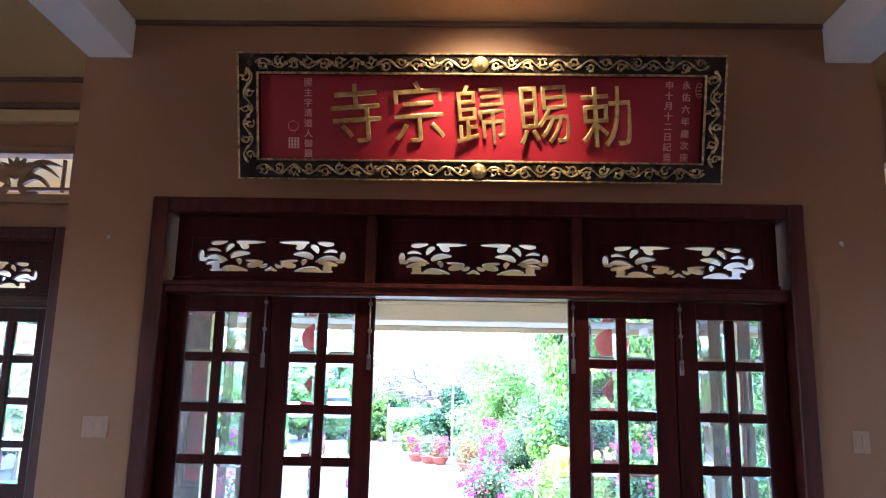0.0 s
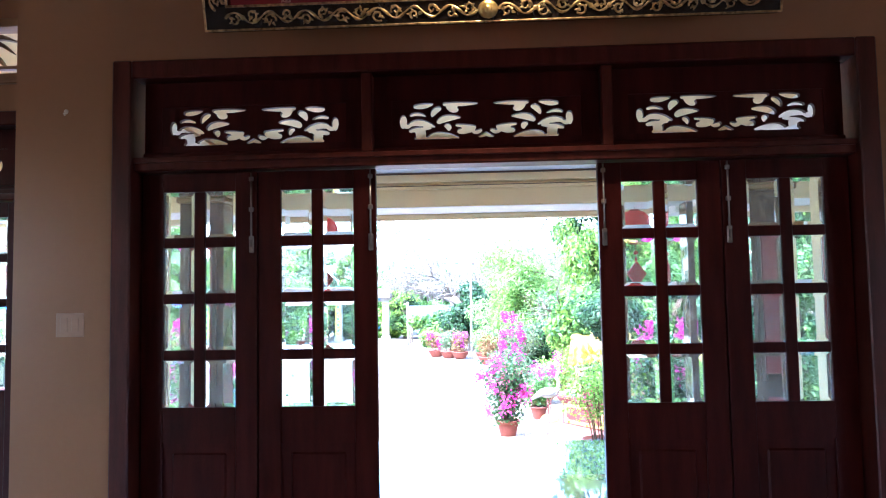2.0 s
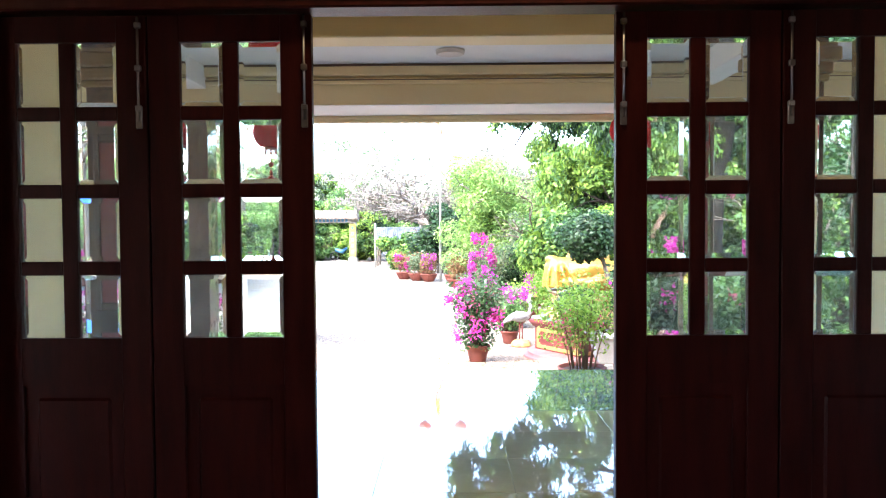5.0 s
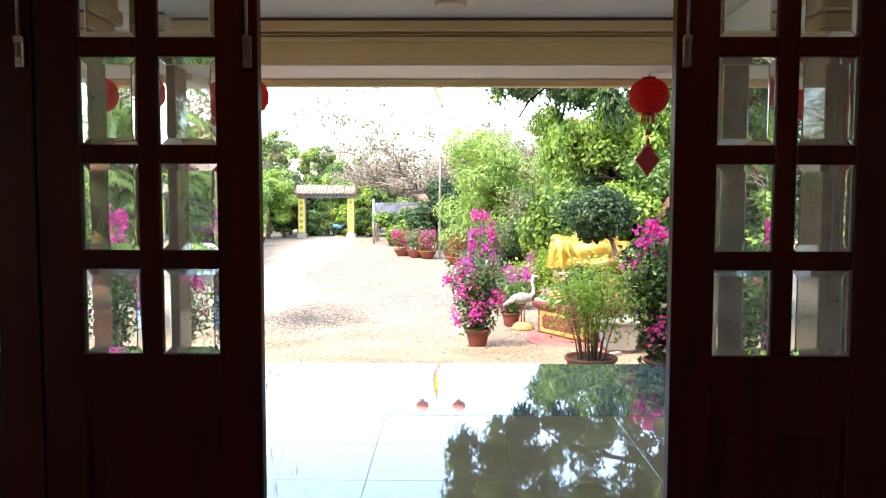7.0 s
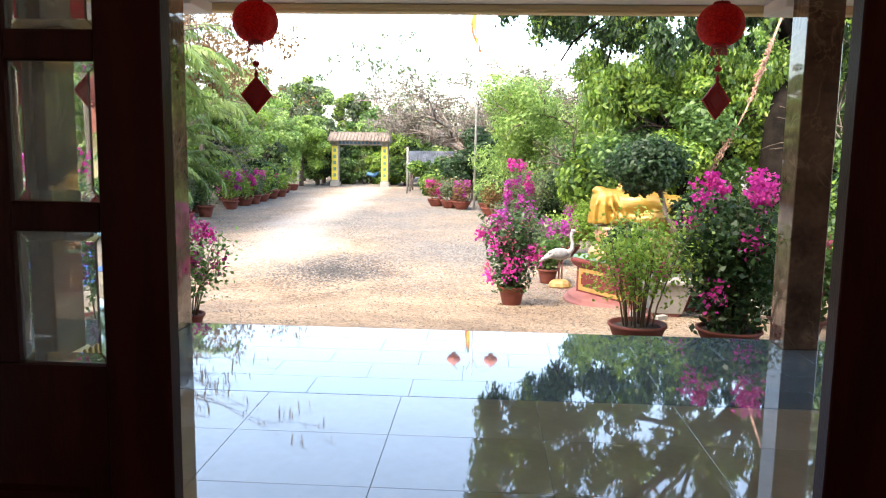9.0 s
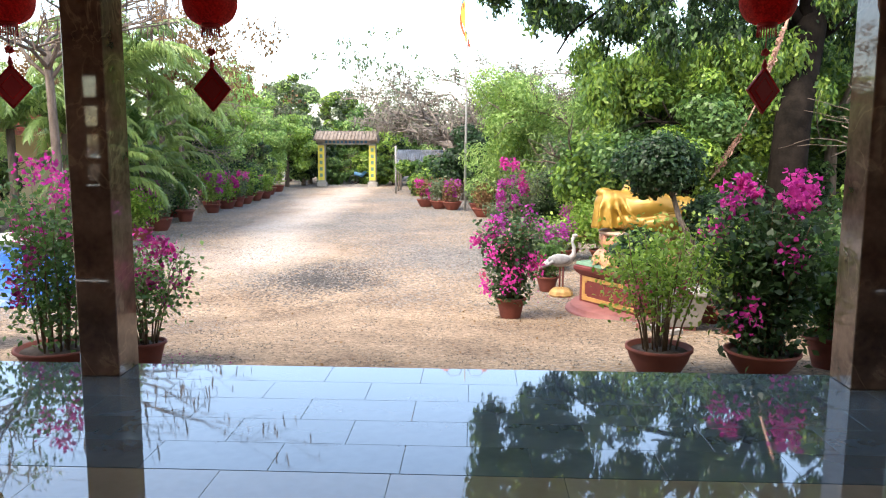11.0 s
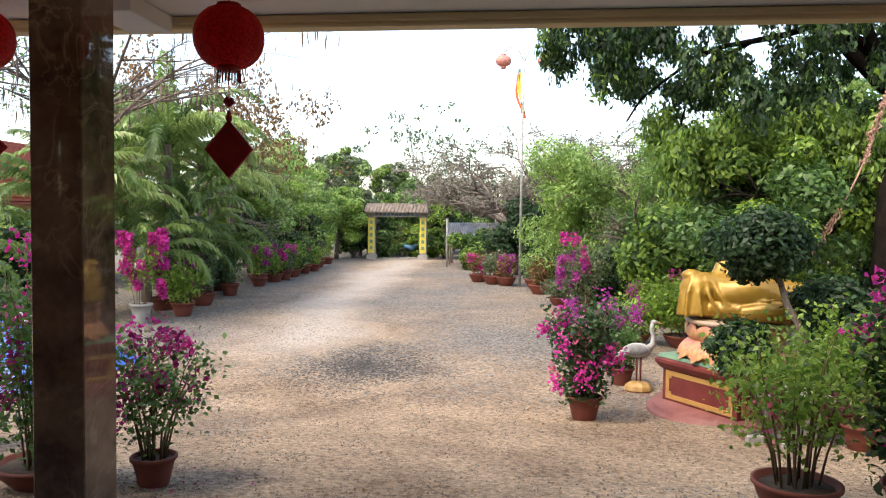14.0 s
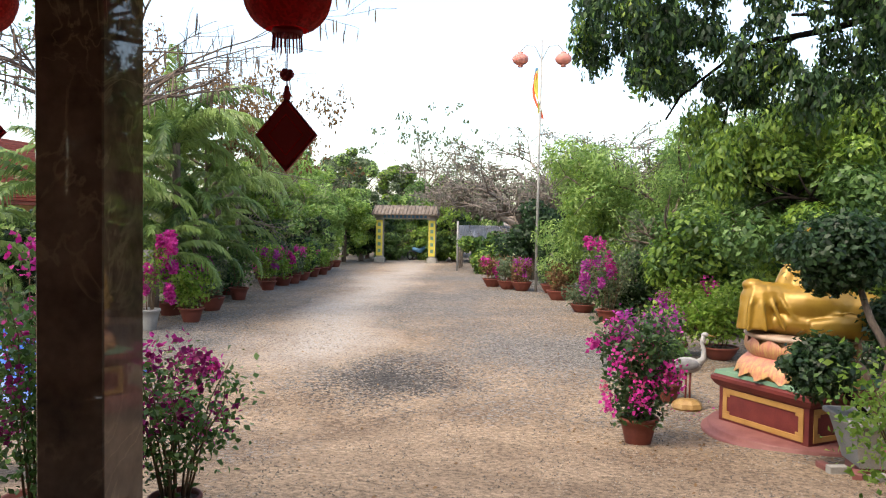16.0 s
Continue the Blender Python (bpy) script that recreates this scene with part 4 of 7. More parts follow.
# ---- plaque ----
def text_mesh(body, size, depth, material, heavy=0.0, bevel=0.0):
    cu = bpy.data.curves.new("glyph", "FONT")
    cu.body, cu.size, cu.extrude, cu.offset, cu.bevel_depth, cu.bevel_resolution = body, size, depth, heavy, bevel, 1
    cu.align_x, cu.align_y, cu.resolution_u = "CENTER", "CENTER", 4
    tmp = new("glyph", cu)
    bpy.context.view_layer.update()
    me = bpy.data.meshes.new_from_object(tmp.evaluated_get(bpy.context.evaluated_depsgraph_get()))
    bpy.data.objects.remove(tmp)
    bpy.data.curves.remove(cu)
    me.materials.clear()
    me.materials.append(material)
    return me


def plaque():
    """A gilt-framed signboard that leans forward. Local: x along, z up its face, hall side at -y."""
    p = new("name_plaque")
    p.matrix_world = pose(0.435, 5.335, 3.01, 16.5)
    tagged(p, "red lacquer plaque with gilt characters in a carved black-gold frame", "plaque")
    W, H, B = 1.43, 0.745, 0.125
    for bx in (-0.9, 0.9):
        part("wall_bracket", Solid().box(bx - 0.02, bx + 0.02, 0.03, 0.40, 0.40, 0.43, 0.003), TRIM_BROWN, p, "brown wall bracket")
    part("board", Solid().box(-W + 0.02, W - 0.02, 0.0, 0.03, 0.02, H - 0.02), RED_LACQUER, p, "red lacquer board")
    f = Solid()
    f.box(-W, W, -0.055, 0.035, 0, B, 0.006).box(-W, W, -0.055, 0.035, H - B, H, 0.006)
    f.box(-W, -W + B, -0.054, 0.034, B, H - B, 0.006).box(W - B, W, -0.054, 0.034, B, H - B, 0.006)
    frame_ob = part("carved_frame", f, BLACK_LACQUER, p, "black lacquer frame")
    e = Solid()
    for o, wd, y in ((0.0, 0.010, -0.066), (B - 0.012, 0.012, -0.064)):
        e.box(-W + o, W - o, y, -0.05, o, o + wd, 0.003).box(-W + o, W - o, y, -0.05, H - o - wd, H - o, 0.003)
        e.box(-W + o, -W + o + wd, y, -0.05, o + wd, H - o - wd, 0.003).box(W - o - wd, W - o, y, -0.05, o + wd, H - o - wd, 0.003)
    part("gilt_edge", e, GILT_DIM, frame_ob, "worn gilt edge lines")
    rng = random.Random(5)

    def scroll(s, x, z, ux, uz, length, flip):
        """A wave stem with alternating spirals and leaves along (ux, uz)."""
        n = max(2, int(length / 0.085))
        amp = 0.026
        vx, vz = -uz, ux
        stem = []
        for i in range(n * 6 + 1):
            t = i / (n * 6) * length
            q = amp * math.sin(math.pi * t / (length / n)) * flip
            stem.append((x + ux * t + vx * q, -0.062, z + uz * t + vz * q))
        s.tube(stem, [0.0062 + 0.0025 * math.sin(i * 1.3) for i in range(len(stem))], 5)
        for k in range(n):
            t = (k + 0.5) * length / n
            q = -flip * (1 if k % 2 == 0 else -1)
            r = 0.022 + 0.010 * rng.random()
            cx, cz = x + ux * t + vx * q * 0.012, z + uz * t + vz * q * 0.012
            a0 = rng.random() * 6.28
            sg = 1 if rng.random() > 0.5 else -1
            s.tube([(cx + r * (1 - 0.75 * i / 13) * math.cos(a0 + sg * 6.6 * i / 13), -0.062 - 0.006 * i / 13, cz + r * (1 - 0.75 * i / 13) * math.sin(a0 + sg * 6.6 * i / 13)) for i in range(14)], [0.0060 - 0.002 * i / 13 for i in range(14)], 5)
            for _ in range(6):
                a = rng.random() * 6.28
                d = 0.026 + 0.022 * rng.random()
                px, pz = cx + d * math.cos(a), cz + 0.75 * d * math.sin(a)
                s.tube([(cx + 0.5 * d * math.cos(a), -0.058, cz + 0.4 * d * math.sin(a)), ((cx + px) / 2 + 0.004, -0.066, (cz + pz) / 2), (px, -0.058, pz)], [0.003, 0.0085, 0.002], 5)
            if rng.random() < 0.35:
                s.ball((x + ux * (t + length / n / 2), -0.062, z + uz * (t + length / n / 2)), (0.013, 0.010, 0.013), 8, 6)
        return s

    for z in (B / 2, H - B / 2):
        for m in (-1, 1):
            c = scroll(Solid(), 0.05 * m, z, m, 0, W - 0.16, 1)
            part("scroll_carving", c, GILT_DIM, frame_ob, "gilt vine carving")
        part("flower_boss", Solid().ball((0, -0.062, z), (0.05, 0.02, 0.045), 14, 8).ball((0, -0.078, z), (0.02, 0.012, 0.02), 10, 6), GILT, frame_ob, "gilt flower boss")
    for m in (-1, 1):
        part("scroll_carving", scroll(Solid(), m * (W - B / 2), 0.10, 0, 1, H - 0.20, 1), GILT_DIM, frame_ob, "gilt vine carving")
    for i, ch in enumerate("寺宗歸賜勅"):
        g = part("character", text_mesh(ch, 0.385, 0.006, GILT, -0.004, 0.004), GILT, p, "gilt carved character")
        g.matrix_local = pose(-0.725 + 0.371 * i, -0.010, H / 2 - 0.01 + 0.012 * (i % 2), 90) @ Matrix(((0.86, 0.05, 0, 0), (0.20, 1.0, 0, 0), (0, 0, 1, 0), (0, 0, 0, 1)))
    for x, body in ((1.215, "永佑六年歲次庚"), (1.115, "申十月十二日記造"), (-1.02, "國主字清道人御題")):
        for i, ch in enumerate(body):
            g = part("small_character", text_mesh(ch, 0.052, 0.001, PINK_INK, 0.0005), PINK_INK, p, "small faded pink character")
            g.matrix_local = pose(x, -0.003, H - B - 0.045 - i * (0.43 / (len(body) - 1)) * 0.98, 90)
    seal = Solid()
    for i in range(16):
        a, b = i * math.pi / 8, (i + 1) * math.pi / 8
        seal.tube([(1.29 + 0.02 * math.cos(a), -0.003, 0.55 + 0.042 * math.sin(a)), (1.29 + 0.02 * math.cos(b), -0.003, 0.55 + 0.042 * math.sin(b))], 0.003, 4)
        seal.tube([(-1.11 + 0.03 * math.cos(a), -0.003, 0.32 + 0.03 * math.sin(a)), (-1.11 + 0.03 * math.cos(b), -0.003, 0.32 + 0.03 * math.sin(b))], 0.002, 4)
    for i in range(4):
        seal.box(-1.14 + 0.018 * i, -1.13 + 0.018 * i, -0.004, -0.001, 0.19, 0.25).box(-1.14, -1.076, -0.004, -0.001, 0.188 + 0.02 * i, 0.192 + 0.02 * i)
    for i in range(3):
        seal.box(1.28, 1.30, -0.004, -0.001, 0.525 + 0.02 * i, 0.532 + 0.02 * i)
    part("seal_mark", seal, PINK_INK, p, "faded pink seal marks")


plaque()
lampo = thing("ceiling_downlight", (0.50, 4.55, CEIL), "small round warm downlight in the ceiling", "ceiling light")
part("ring", Solid().lathe([(0.060, -0.012), (0.062, -0.004), (0.062, -0.001), (0.045, -0.001), (0.045, -0.012)], 24), PLASTIC, lampo)
lens_ob = part("lens", Solid().lathe([(0.040, -0.010), (0.044, -0.003)], 24), GLOW, lampo, "glowing warm lens")


# ---- small wall fittings ----
def switch_plate(x, z, w, h):
    s = thing("light_switch", (x, FRONT, z), "beige plastic light switch plate on the wall", "light switch", "wall switches")
    part("plate", Solid().box(-w / 2, w / 2, -0.010, -0.001, -h / 2, h / 2, 0.003), BEIGE_PLASTIC, s)
    for i in (-1, 1):
        part("rocker", Solid().box(i * w * 0.2 - w * 0.13, i * w * 0.2 + w * 0.13, -0.015, -0.0095, -h * 0.3, h * 0.3, 0.002), BEIGE_PLASTIC, s)


switch_plate(-1.87, 1.52, 0.155, 0.13)
switch_plate(2.72, 1.53, 0.10, 0.13)
for x, z in ((-1.91, 2.69), (2.70, 2.72)):
    h = thing("wall_hook", (x, FRONT, z), "small white wall hook", "hook", "wall hooks")
    part("disc", Solid().ball((0, -0.006, 0.01), (0.014, 0.008, 0.014), 10, 6), PLASTIC, h)
    part("prong", Solid().tube([(0, -0.006, 0.0), (0, -0.02, -0.012), (0, -0.03, -0.006)], 0.004, 6), PLASTIC, h)

l = thing("porch_ceiling_light", (0.36, 9.55, PORCH_CEIL), "round white flat porch ceiling light", "ceiling light")
part("rim", Solid().lathe([(0.125, -0.035), (0.13, -0.02), (0.13, -0.001)], 32), PLASTIC, l)
part("diffuser", Solid().lathe([(0.06, -0.045), (0.11, -0.042), (0.122, -0.036)], 32), PLASTIC, l)


# ---- lanterns ----
def lantern(at, drop=0.36):
    """at: the centre of the round body."""
    p = thing("paper_lantern", at, "round red cloth lantern with a hanging diamond card", "lantern", "red porch lanterns")
    R, Z, n = 0.184, 0.152, 24
    v, f = [], []
    rows = 14
    for i in range(rows + 1):
        a = -1.15 + 2.30 * i / rows
        for k in range(n * 2):
            rib = 1.0 if k % 4 else 0.965
            t = math.pi * k / n
            v.append((R * rib * math.cos(a) ** 0.8 * math.cos(t), R * rib * math.cos(a) ** 0.8 * math.sin(t), Z * math.sin(a) / math.sin(1.15)))
    m = 2 * n
    for i in range(rows):
        for k in range(m):
            f.append((i * m + k, i * m + (k + 1) % m, i * m + m + (k + 1) % m, i * m + m + k))
    part("body", Solid().add(v, f, True), LANTERN_RED, p)
    for s in (-1, 1):
        part("cap", Solid().lathe([(0.062, -0.014), (0.066, 0), (0.062, 0.014)], 20, (0, 0, s * (Z + 0.010))), LANTERN_TRIM, p, "dark red rim")
    fr = Solid()
    for i in range(22):
        a = 2 * math.pi * i / 22
        fr.tube([(0.058 * math.cos(a), 0.058 * math.sin(a), -Z - 0.02), (0.062 * math.cos(a), 0.062 * math.sin(a), -Z - 0.085)], 0.0035, 4)
    part("fringe", fr, LANTERN_TRIM, p, "dark red fringe")
    part("cord", Solid().tube([(0, 0, Z + 0.02), (0.008, 0, Z + 0.12), (-0.004, 0.01, Z + 0.14), (0, 0.0, drop - 0.04)], 0.004, 5), STEM, p)
    part("tassel_cord", Solid().tube([(0, 0, -Z - 0.02), (0, 0, -Z - 0.30)], 0.003, 5), LANTERN_TRIM, p)
    k = Solid()
    for a in range(7):
        k.ball((0.016 * math.cos(a), 0.010 * math.sin(a * 2), -Z - 0.185 + 0.014 * math.sin(a)), (0.016, 0.014, 0.014), 8, 6)
    part("knot", k, LANTERN_TRIM, p, "dark red knot")
    part("bead", Solid().ball((0, 0, -Z - 0.245), (0.012, 0.012, 0.016), 10, 8), LANTERN_TRIM, p)
    c = -Z - 0.435
    part("diamond_card", Solid().plate([(0, c - 0.155), (0.132, c), (0, c + 0.155), (-0.132, c)], -0.010, 0.010), LANTERN_TRIM, p, "dark red diamond card")
    rim = Solid()
    for k in range(4):
        a, b = ((0.118 * math.sin(q * math.pi / 2), c + 0.138 * math.cos(q * math.pi / 2)) for q in (k, k + 1))
        rim.tube([(a[0], -0.011, a[1]), (b[0], -0.011, b[1])], 0.004, 4).tube([(a[0] * 0.62, -0.011, c + (a[1] - c) * 0.62), (b[0] * 0.62, -0.011, c + (b[1] - c) * 0.62)], 0.003, 4)
    part("card_border", rim, LANTERN_RED, p, "raised red border lines")
    part("card_loop", Solid().lathe([(0.012, 0), (0.020, 0.02), (0.008, 0.05)], 8, (0, 0, c + 0.145)), LANTERN_TRIM, p)
    return p


master = lantern((-1.53, 10.70, 2.475))
for x, y, z, t in ((2.21, 10.70, 2.475, 20), (-2.95, 10.70, 2.49, 40), (3.60, 10.70, 2.475, 10), (-4.3, 10.70, 2.475, 55), (5.0, 10.70, 2.475, 33)):
    copy_thing(master, pose(x, y, z, 0, 0, t))


# ---- potted plants ----
POT_SEED = [0]


def pot_solid(r, h):
    return Solid().lathe([(r * 0.62, 0), (r * 0.66, 0.01), (r * 0.84, h * 0.55), (r * 0.96, h * 0.86), (r * 1.06, h * 0.88), (r * 1.07, h * 0.97), (r * 1.03, h), (r * 0.94, h), (r * 0.92, h * 0.9), (r * 0.9, h * 0.84)], 28)


def bowl_solid(r, h):
    return Solid().lathe([(r * 0.55, 0), (r * 0.62, 0.02), (r * 0.92, h * 0.6), (r * 1.0, h * 0.85), (r * 1.07, h * 0.9), (r * 1.07, h), (r * 0.98, h), (r * 0.93, h * 0.86)], 32)


def potted(at, label, pot=(0.16, 0.24), pot_mat=None, stems=8, height=1.0, spread=0.35, leaf=(2500, 0.06, None), flowers=(), group="", shape="bush", low=0.25, bowl=False, category="potted plant"):
    """A pot with soil, stems, foliage and flower clusters (mat, count, size, clusters, zlow, zhigh, reach)."""
    POT_SEED[0] += 1
    rng = np.random.default_rng(100 + POT_SEED[0])
    z = at[2] if len(at) > 2 else ground_z(at[1])
    p = thing("potted_plant", (at[0], at[1], z - 0.01), label, category, group)
    r, h = pot
    part("pot", (bowl_solid if bowl else pot_solid)(r, h), pot_mat or TERRACOTTA, p, "terracotta pot" if not pot_mat else "")
    part("soil", Solid().lathe([(r * 0.86, h * 0.80), (r * 0.90, h * 0.86), (r * 0.5, h * 0.90)], 20), SOIL, p)
    tops = []
    for i in range(stems):
        a, q = 2 * math.pi * i / stems + rng.random(), rng.random() ** 0.5
        bx, by = 0.55 * r * q * math.cos(a), 0.55 * r * q * math.sin(a)
        H = h + (height - h) * (0.65 + 0.35 * rng.random())
        tx, ty = spread * q * math.cos(a), spread * q * math.sin(a)
        pts = [(bx + (tx - bx) * t ** 1.4 + 0.03 * rng.normal() * t, by + (ty - by) * t ** 1.4 + 0.03 * rng.normal() * t, h * 0.85 + (H - h * 0.85) * t) for t in (0, 0.25, 0.5, 0.75, 1.0)]
        part("stem", Solid().tube(pts, [0.010, 0.009, 0.007, 0.005, 0.003], 5), STEM, p)
        tops.append(pts)
    n, size, mat = leaf
    P = []
    for pts in tops:
        for k in range(max(1, n // stems)):
            t = low + (1 - low) * rng.random() ** 0.8
            i = min(int(t * 4), 3)
            a, b = np.array(pts[i]), np.array(pts[i + 1])
            c = a + (b - a) * (t * 4 - i)
            P.append(c + np.clip(rng.normal(size=3), -1.5, 1.5) * spread * np.array([0.34, 0.34, 0.26]))
    P = np.array(P)
    me = leaves("foliage", P, rng.normal(size=P.shape) + np.array([0, 0, 0.9]), size * (0.6 + 0.7 * rng.random(len(P))), mat or LEAF_MID, rng, 0.62)
    tagged(part("foliage", me, None, p), kind="stuff")
    for fm, count, fs, clusters, zl, zh, reach in flowers:
        Q = []
        for _ in range(clusters):
            a = 2 * math.pi * rng.random()
            c = np.array([reach * math.cos(a) * (0.3 + 0.7 * rng.random()), reach * math.sin(a) * (0.3 + 0.7 * rng.random()), zl + (zh - zl) * rng.random()])
            Q.append(c + np.clip(rng.normal(size=(count // clusters, 3)), -1.8, 1.8) * np.array([0.055, 0.055, 0.075]) * (0.6 + 0.8 * rng.random()))
        Q = np.concatenate(Q)
        part("blossom", leaves("blossom", Q, rng.normal(size=Q.shape) + np.array([0, -0.3, 0.4]), fs * (0.7 + 0.6 * rng.random(len(Q))), fm, rng, 0.8, 0.2), None, p, "bright bracts")["kind"] = "stuff"
    return p


# bougainvillea in the yard
potted((0.84, 16.72), "leafy bougainvillea with magenta bracts in terracotta pot", (0.22, 0.34), stems=14, height=1.62, spread=0.40, leaf=(3000, 0.08, LEAF_BOUG), flowers=((MAGENTA, 620, 0.055, 11, 0.45, 1.5, 0.55), (PALE_PINK, 170, 0.05, 6, 0.4, 1.4, 0.5), (PURPLE, 160, 0.055, 4, 1.2, 1.6, 0.35)), group="bougainvilleas in the yard", low=0.05)
potted((1.83, 21.6), "spreading bougainvillea with purple bracts in shallow terracotta bowl", (0.40, 0.28), stems=9, height=0.95, spread=0.42, leaf=(900, 0.08, LEAF_DULL), flowers=((PURPLE, 620, 0.06, 9, 0.55, 0.98, 0.5),), group="bougainvilleas in the yard", low=0.3, bowl=True)
potted((1.62, 19.2), "small leafy shrub in terracotta pot", (0.20, 0.28), stems=7, height=0.95, spread=0.33, leaf=(1300, 0.075, LEAF_MID), group="shrubs in the yard", low=0.2)
potted((3.18, 26.6), "magenta bougainvillea in shallow terracotta bowl", (0.46, 0.30), stems=9, height=1.15, spread=0.5, leaf=(1300, 0.08, LEAF_FRESH), flowers=((PURPLE, 380, 0.07, 5, 0.6, 1.2, 0.5),), group="bougainvilleas in the yard", bowl=True)
potted((3.9, 26.2), "yellow-green croton shrub in terracotta pot", (0.40, 0.30), stems=8, height=1.35, spread=0.55, leaf=(1500, 0.12, LEAF_FRESH), flowers=((MAGENTA, 160, 0.06, 3, 0.9, 1.3, 0.4),), group="shrubs in the yard", bowl=True)
potted((2.91, 30.6), "thin-stemmed feathery shrub with pale bare stems in pot", (0.34, 0.30), stems=4, height=3.0, spread=0.42, leaf=(1500, 0.11, LEAF_DULL), flowers=((PALE_PINK, 50, 0.07, 2, 1.6, 1.9, 0.3),), group="shrubs in the yard", low=0.5)
potted((1.17, 30.2), "low mossy shrub in dark bowl", (0.36, 0.26), stems=8, height=0.8, spread=0.45, leaf=(900, 0.09, LEAF_DULL), group="shrubs in the yard", bowl=True)
potted((1.68, 28.2), "bougainvillea with pink bracts in terracotta pot", (0.3, 0.34), stems=10, height=2.15, spread=0.75, leaf=(1500, 0.09, LEAF_DULL), flowers=((MAGENTA, 900, 0.075, 9, 1.1, 2.2, 0.65), (PURPLE, 600, 0.075, 8, 0.6, 1.6, 0.8)), group="bougainvilleas in the yard")
# by the porch
potted((2.05, 12.55), "many-stemmed yellow-green shrub in wide terracotta bowl", (0.295, 0.30), stems=19, height=1.50, spread=0.52, leaf=(2600, 0.056, LEAF_FRESH), flowers=((PALE_PINK, 110, 0.04, 4, 0.6, 1.3, 0.42),), group="shrubs by the porch", low=0.40, bowl=True)
potted((3.06, 12.66), "dense bougainvillea with a magenta crown in dark bowl", (0.33, 0.26), stems=16, height=1.72, spread=0.44, leaf=(4300, 0.088, LEAF_BOUG), flowers=((MAGENTA, 560, 0.058, 8, 1.60, 1.92, 0.40), (MAGENTA, 130, 0.055, 3, 0.5, 0.7, 0.55), (MAGENTA, 120, 0.055, 3, 1.2, 1.4, 0.6)), group="bougainvilleas by the porch", low=0.08, bowl=True)
potted((3.95, 13.1), "dense leafy shrub in terracotta pot", (0.3, 0.36), stems=10, height=1.5, spread=0.5, leaf=(3200, 0.09, LEAF_MID), flowers=((PALE_PINK, 140, 0.05, 4, 0.6, 1.3, 0.4),), group="shrubs by the porch", low=0.15)
potted((-2.93, 12.62), "bougainvillea with dark pink bracts in orange terracotta pot", (0.175, 0.26), stems=16, height=1.20, spread=0.42, leaf=(1250, 0.06, LEAF_MID), flowers=((PLUM, 420, 0.05, 9, 0.75, 1.24, 0.42), (MAGENTA, 340, 0.05, 7, 0.6, 1.2, 0.45)), group="bougainvilleas by the porch", low=0.32)
potted((-3.75, 12.45), "tall leafy bougainvillea with magenta bracts in terracotta bowl", (0.36, 0.22), stems=16, height=1.95, spread=0.45, leaf=(3000, 0.068, LEAF_MID), flowers=((MAGENTA, 420, 0.052, 9, 1.2, 2.0, 0.5), (PLUM, 260, 0.048, 8, 0.6, 1.3, 0.5)), group="bougainvilleas by the porch", low=0.1, bowl=True)
potted((-5.6, 13.6), "bougainvillea with magenta bracts in terracotta pot", (0.24, 0.3), stems=9, height=1.3, spread=0.5, leaf=(1600, 0.068, LEAF_MID), flowers=((MAGENTA, 700, 0.055, 9, 0.6, 1.3, 0.5),), group="bougainvilleas by the porch", low=0.1)
potted((-9.15, 24.3), "tall bougainvillea full of bright magenta bracts in pale grey urn", (0.26, 0.5), pot_mat=CONCRETE, stems=9, height=2.2, spread=0.42, leaf=(500, 0.09, LEAF_FRESH), flowers=((MAGENTA, 3000, 0.08, 22, 0.7, 2.2, 0.60),), group="bougainvilleas by the drive", low=0.35)
# row along the west side of the yard
ROW = ((-8.84, 25.9, 0.0, None), (-9.24, 28.1, 1.1, PURPLE), (-9.9, 27.0, 0.9, PURPLE), (-9.58, 31.0, 0.2, None), (-10.3, 30.2, 0.9, PURPLE), (-10.6, 32.6, 0.0, None), (-9.77, 34.3, 1.2, PURPLE), (-10.2, 35.4, 1.1, MAGENTA),
       (-9.91, 36.4, 1.2, MAGENTA), (-9.77, 37.4, 1.1, MAGENTA), (-9.9, 39.0, 0.2, None), (-10.1, 41.2, 0.3, MAGENTA), (-10.0, 42.6, 0.2, None), (-10.5, 45.2, 0.2, None), (-10.85, 48.2, 0.3, None))
for i, (x, y, amount, col) in enumerate(ROW):
    fl = ((col, int(640 * amount), 0.085, 9, 0.7, 1.45, 0.55),) if col else ()
    potted((x, y), "bougainvillea in bloom in terracotta pot" if col else "leafy green shrub in terracotta pot", (0.30 + 0.04 * (i % 3), 0.36 + 0.05 * (i % 2)), stems=6, height=1.3 + 0.25 * (i % 4), spread=0.5, leaf=(900, 0.12, (LEAF_FRESH, LEAF_DULL, LEAF_FRESH, LEAF_MID)[i % 4]), flowers=fl, group="pots along the drive", low=0.2, bowl=i % 3 == 1)
for i, (x, y, col) in enumerate(((-1.82, 38.2, MAGENTA), (-1.2, 37.4, None), (-0.65, 36.9, PURPLE), (0.45, 36.1, None), (1.1, 35.0, None), (-0.9, 39.5, PURPLE), (0.6, 33.6, None))):
    fl = ((col, 420, 0.09, 7, 0.5, 1.15, 0.4),) if col else ()
    potted((x, y), "small bougainvillea in terracotta bowl" if col else "reddish shrub in terracotta bowl", (0.38, 0.34), stems=6, height=1.2, spread=0.45, leaf=(600, 0.12, LEAF_DULL if i % 2 else LEAF_BROWN), flowers=fl, group="pots by the lamp post", low=0.2, bowl=True)

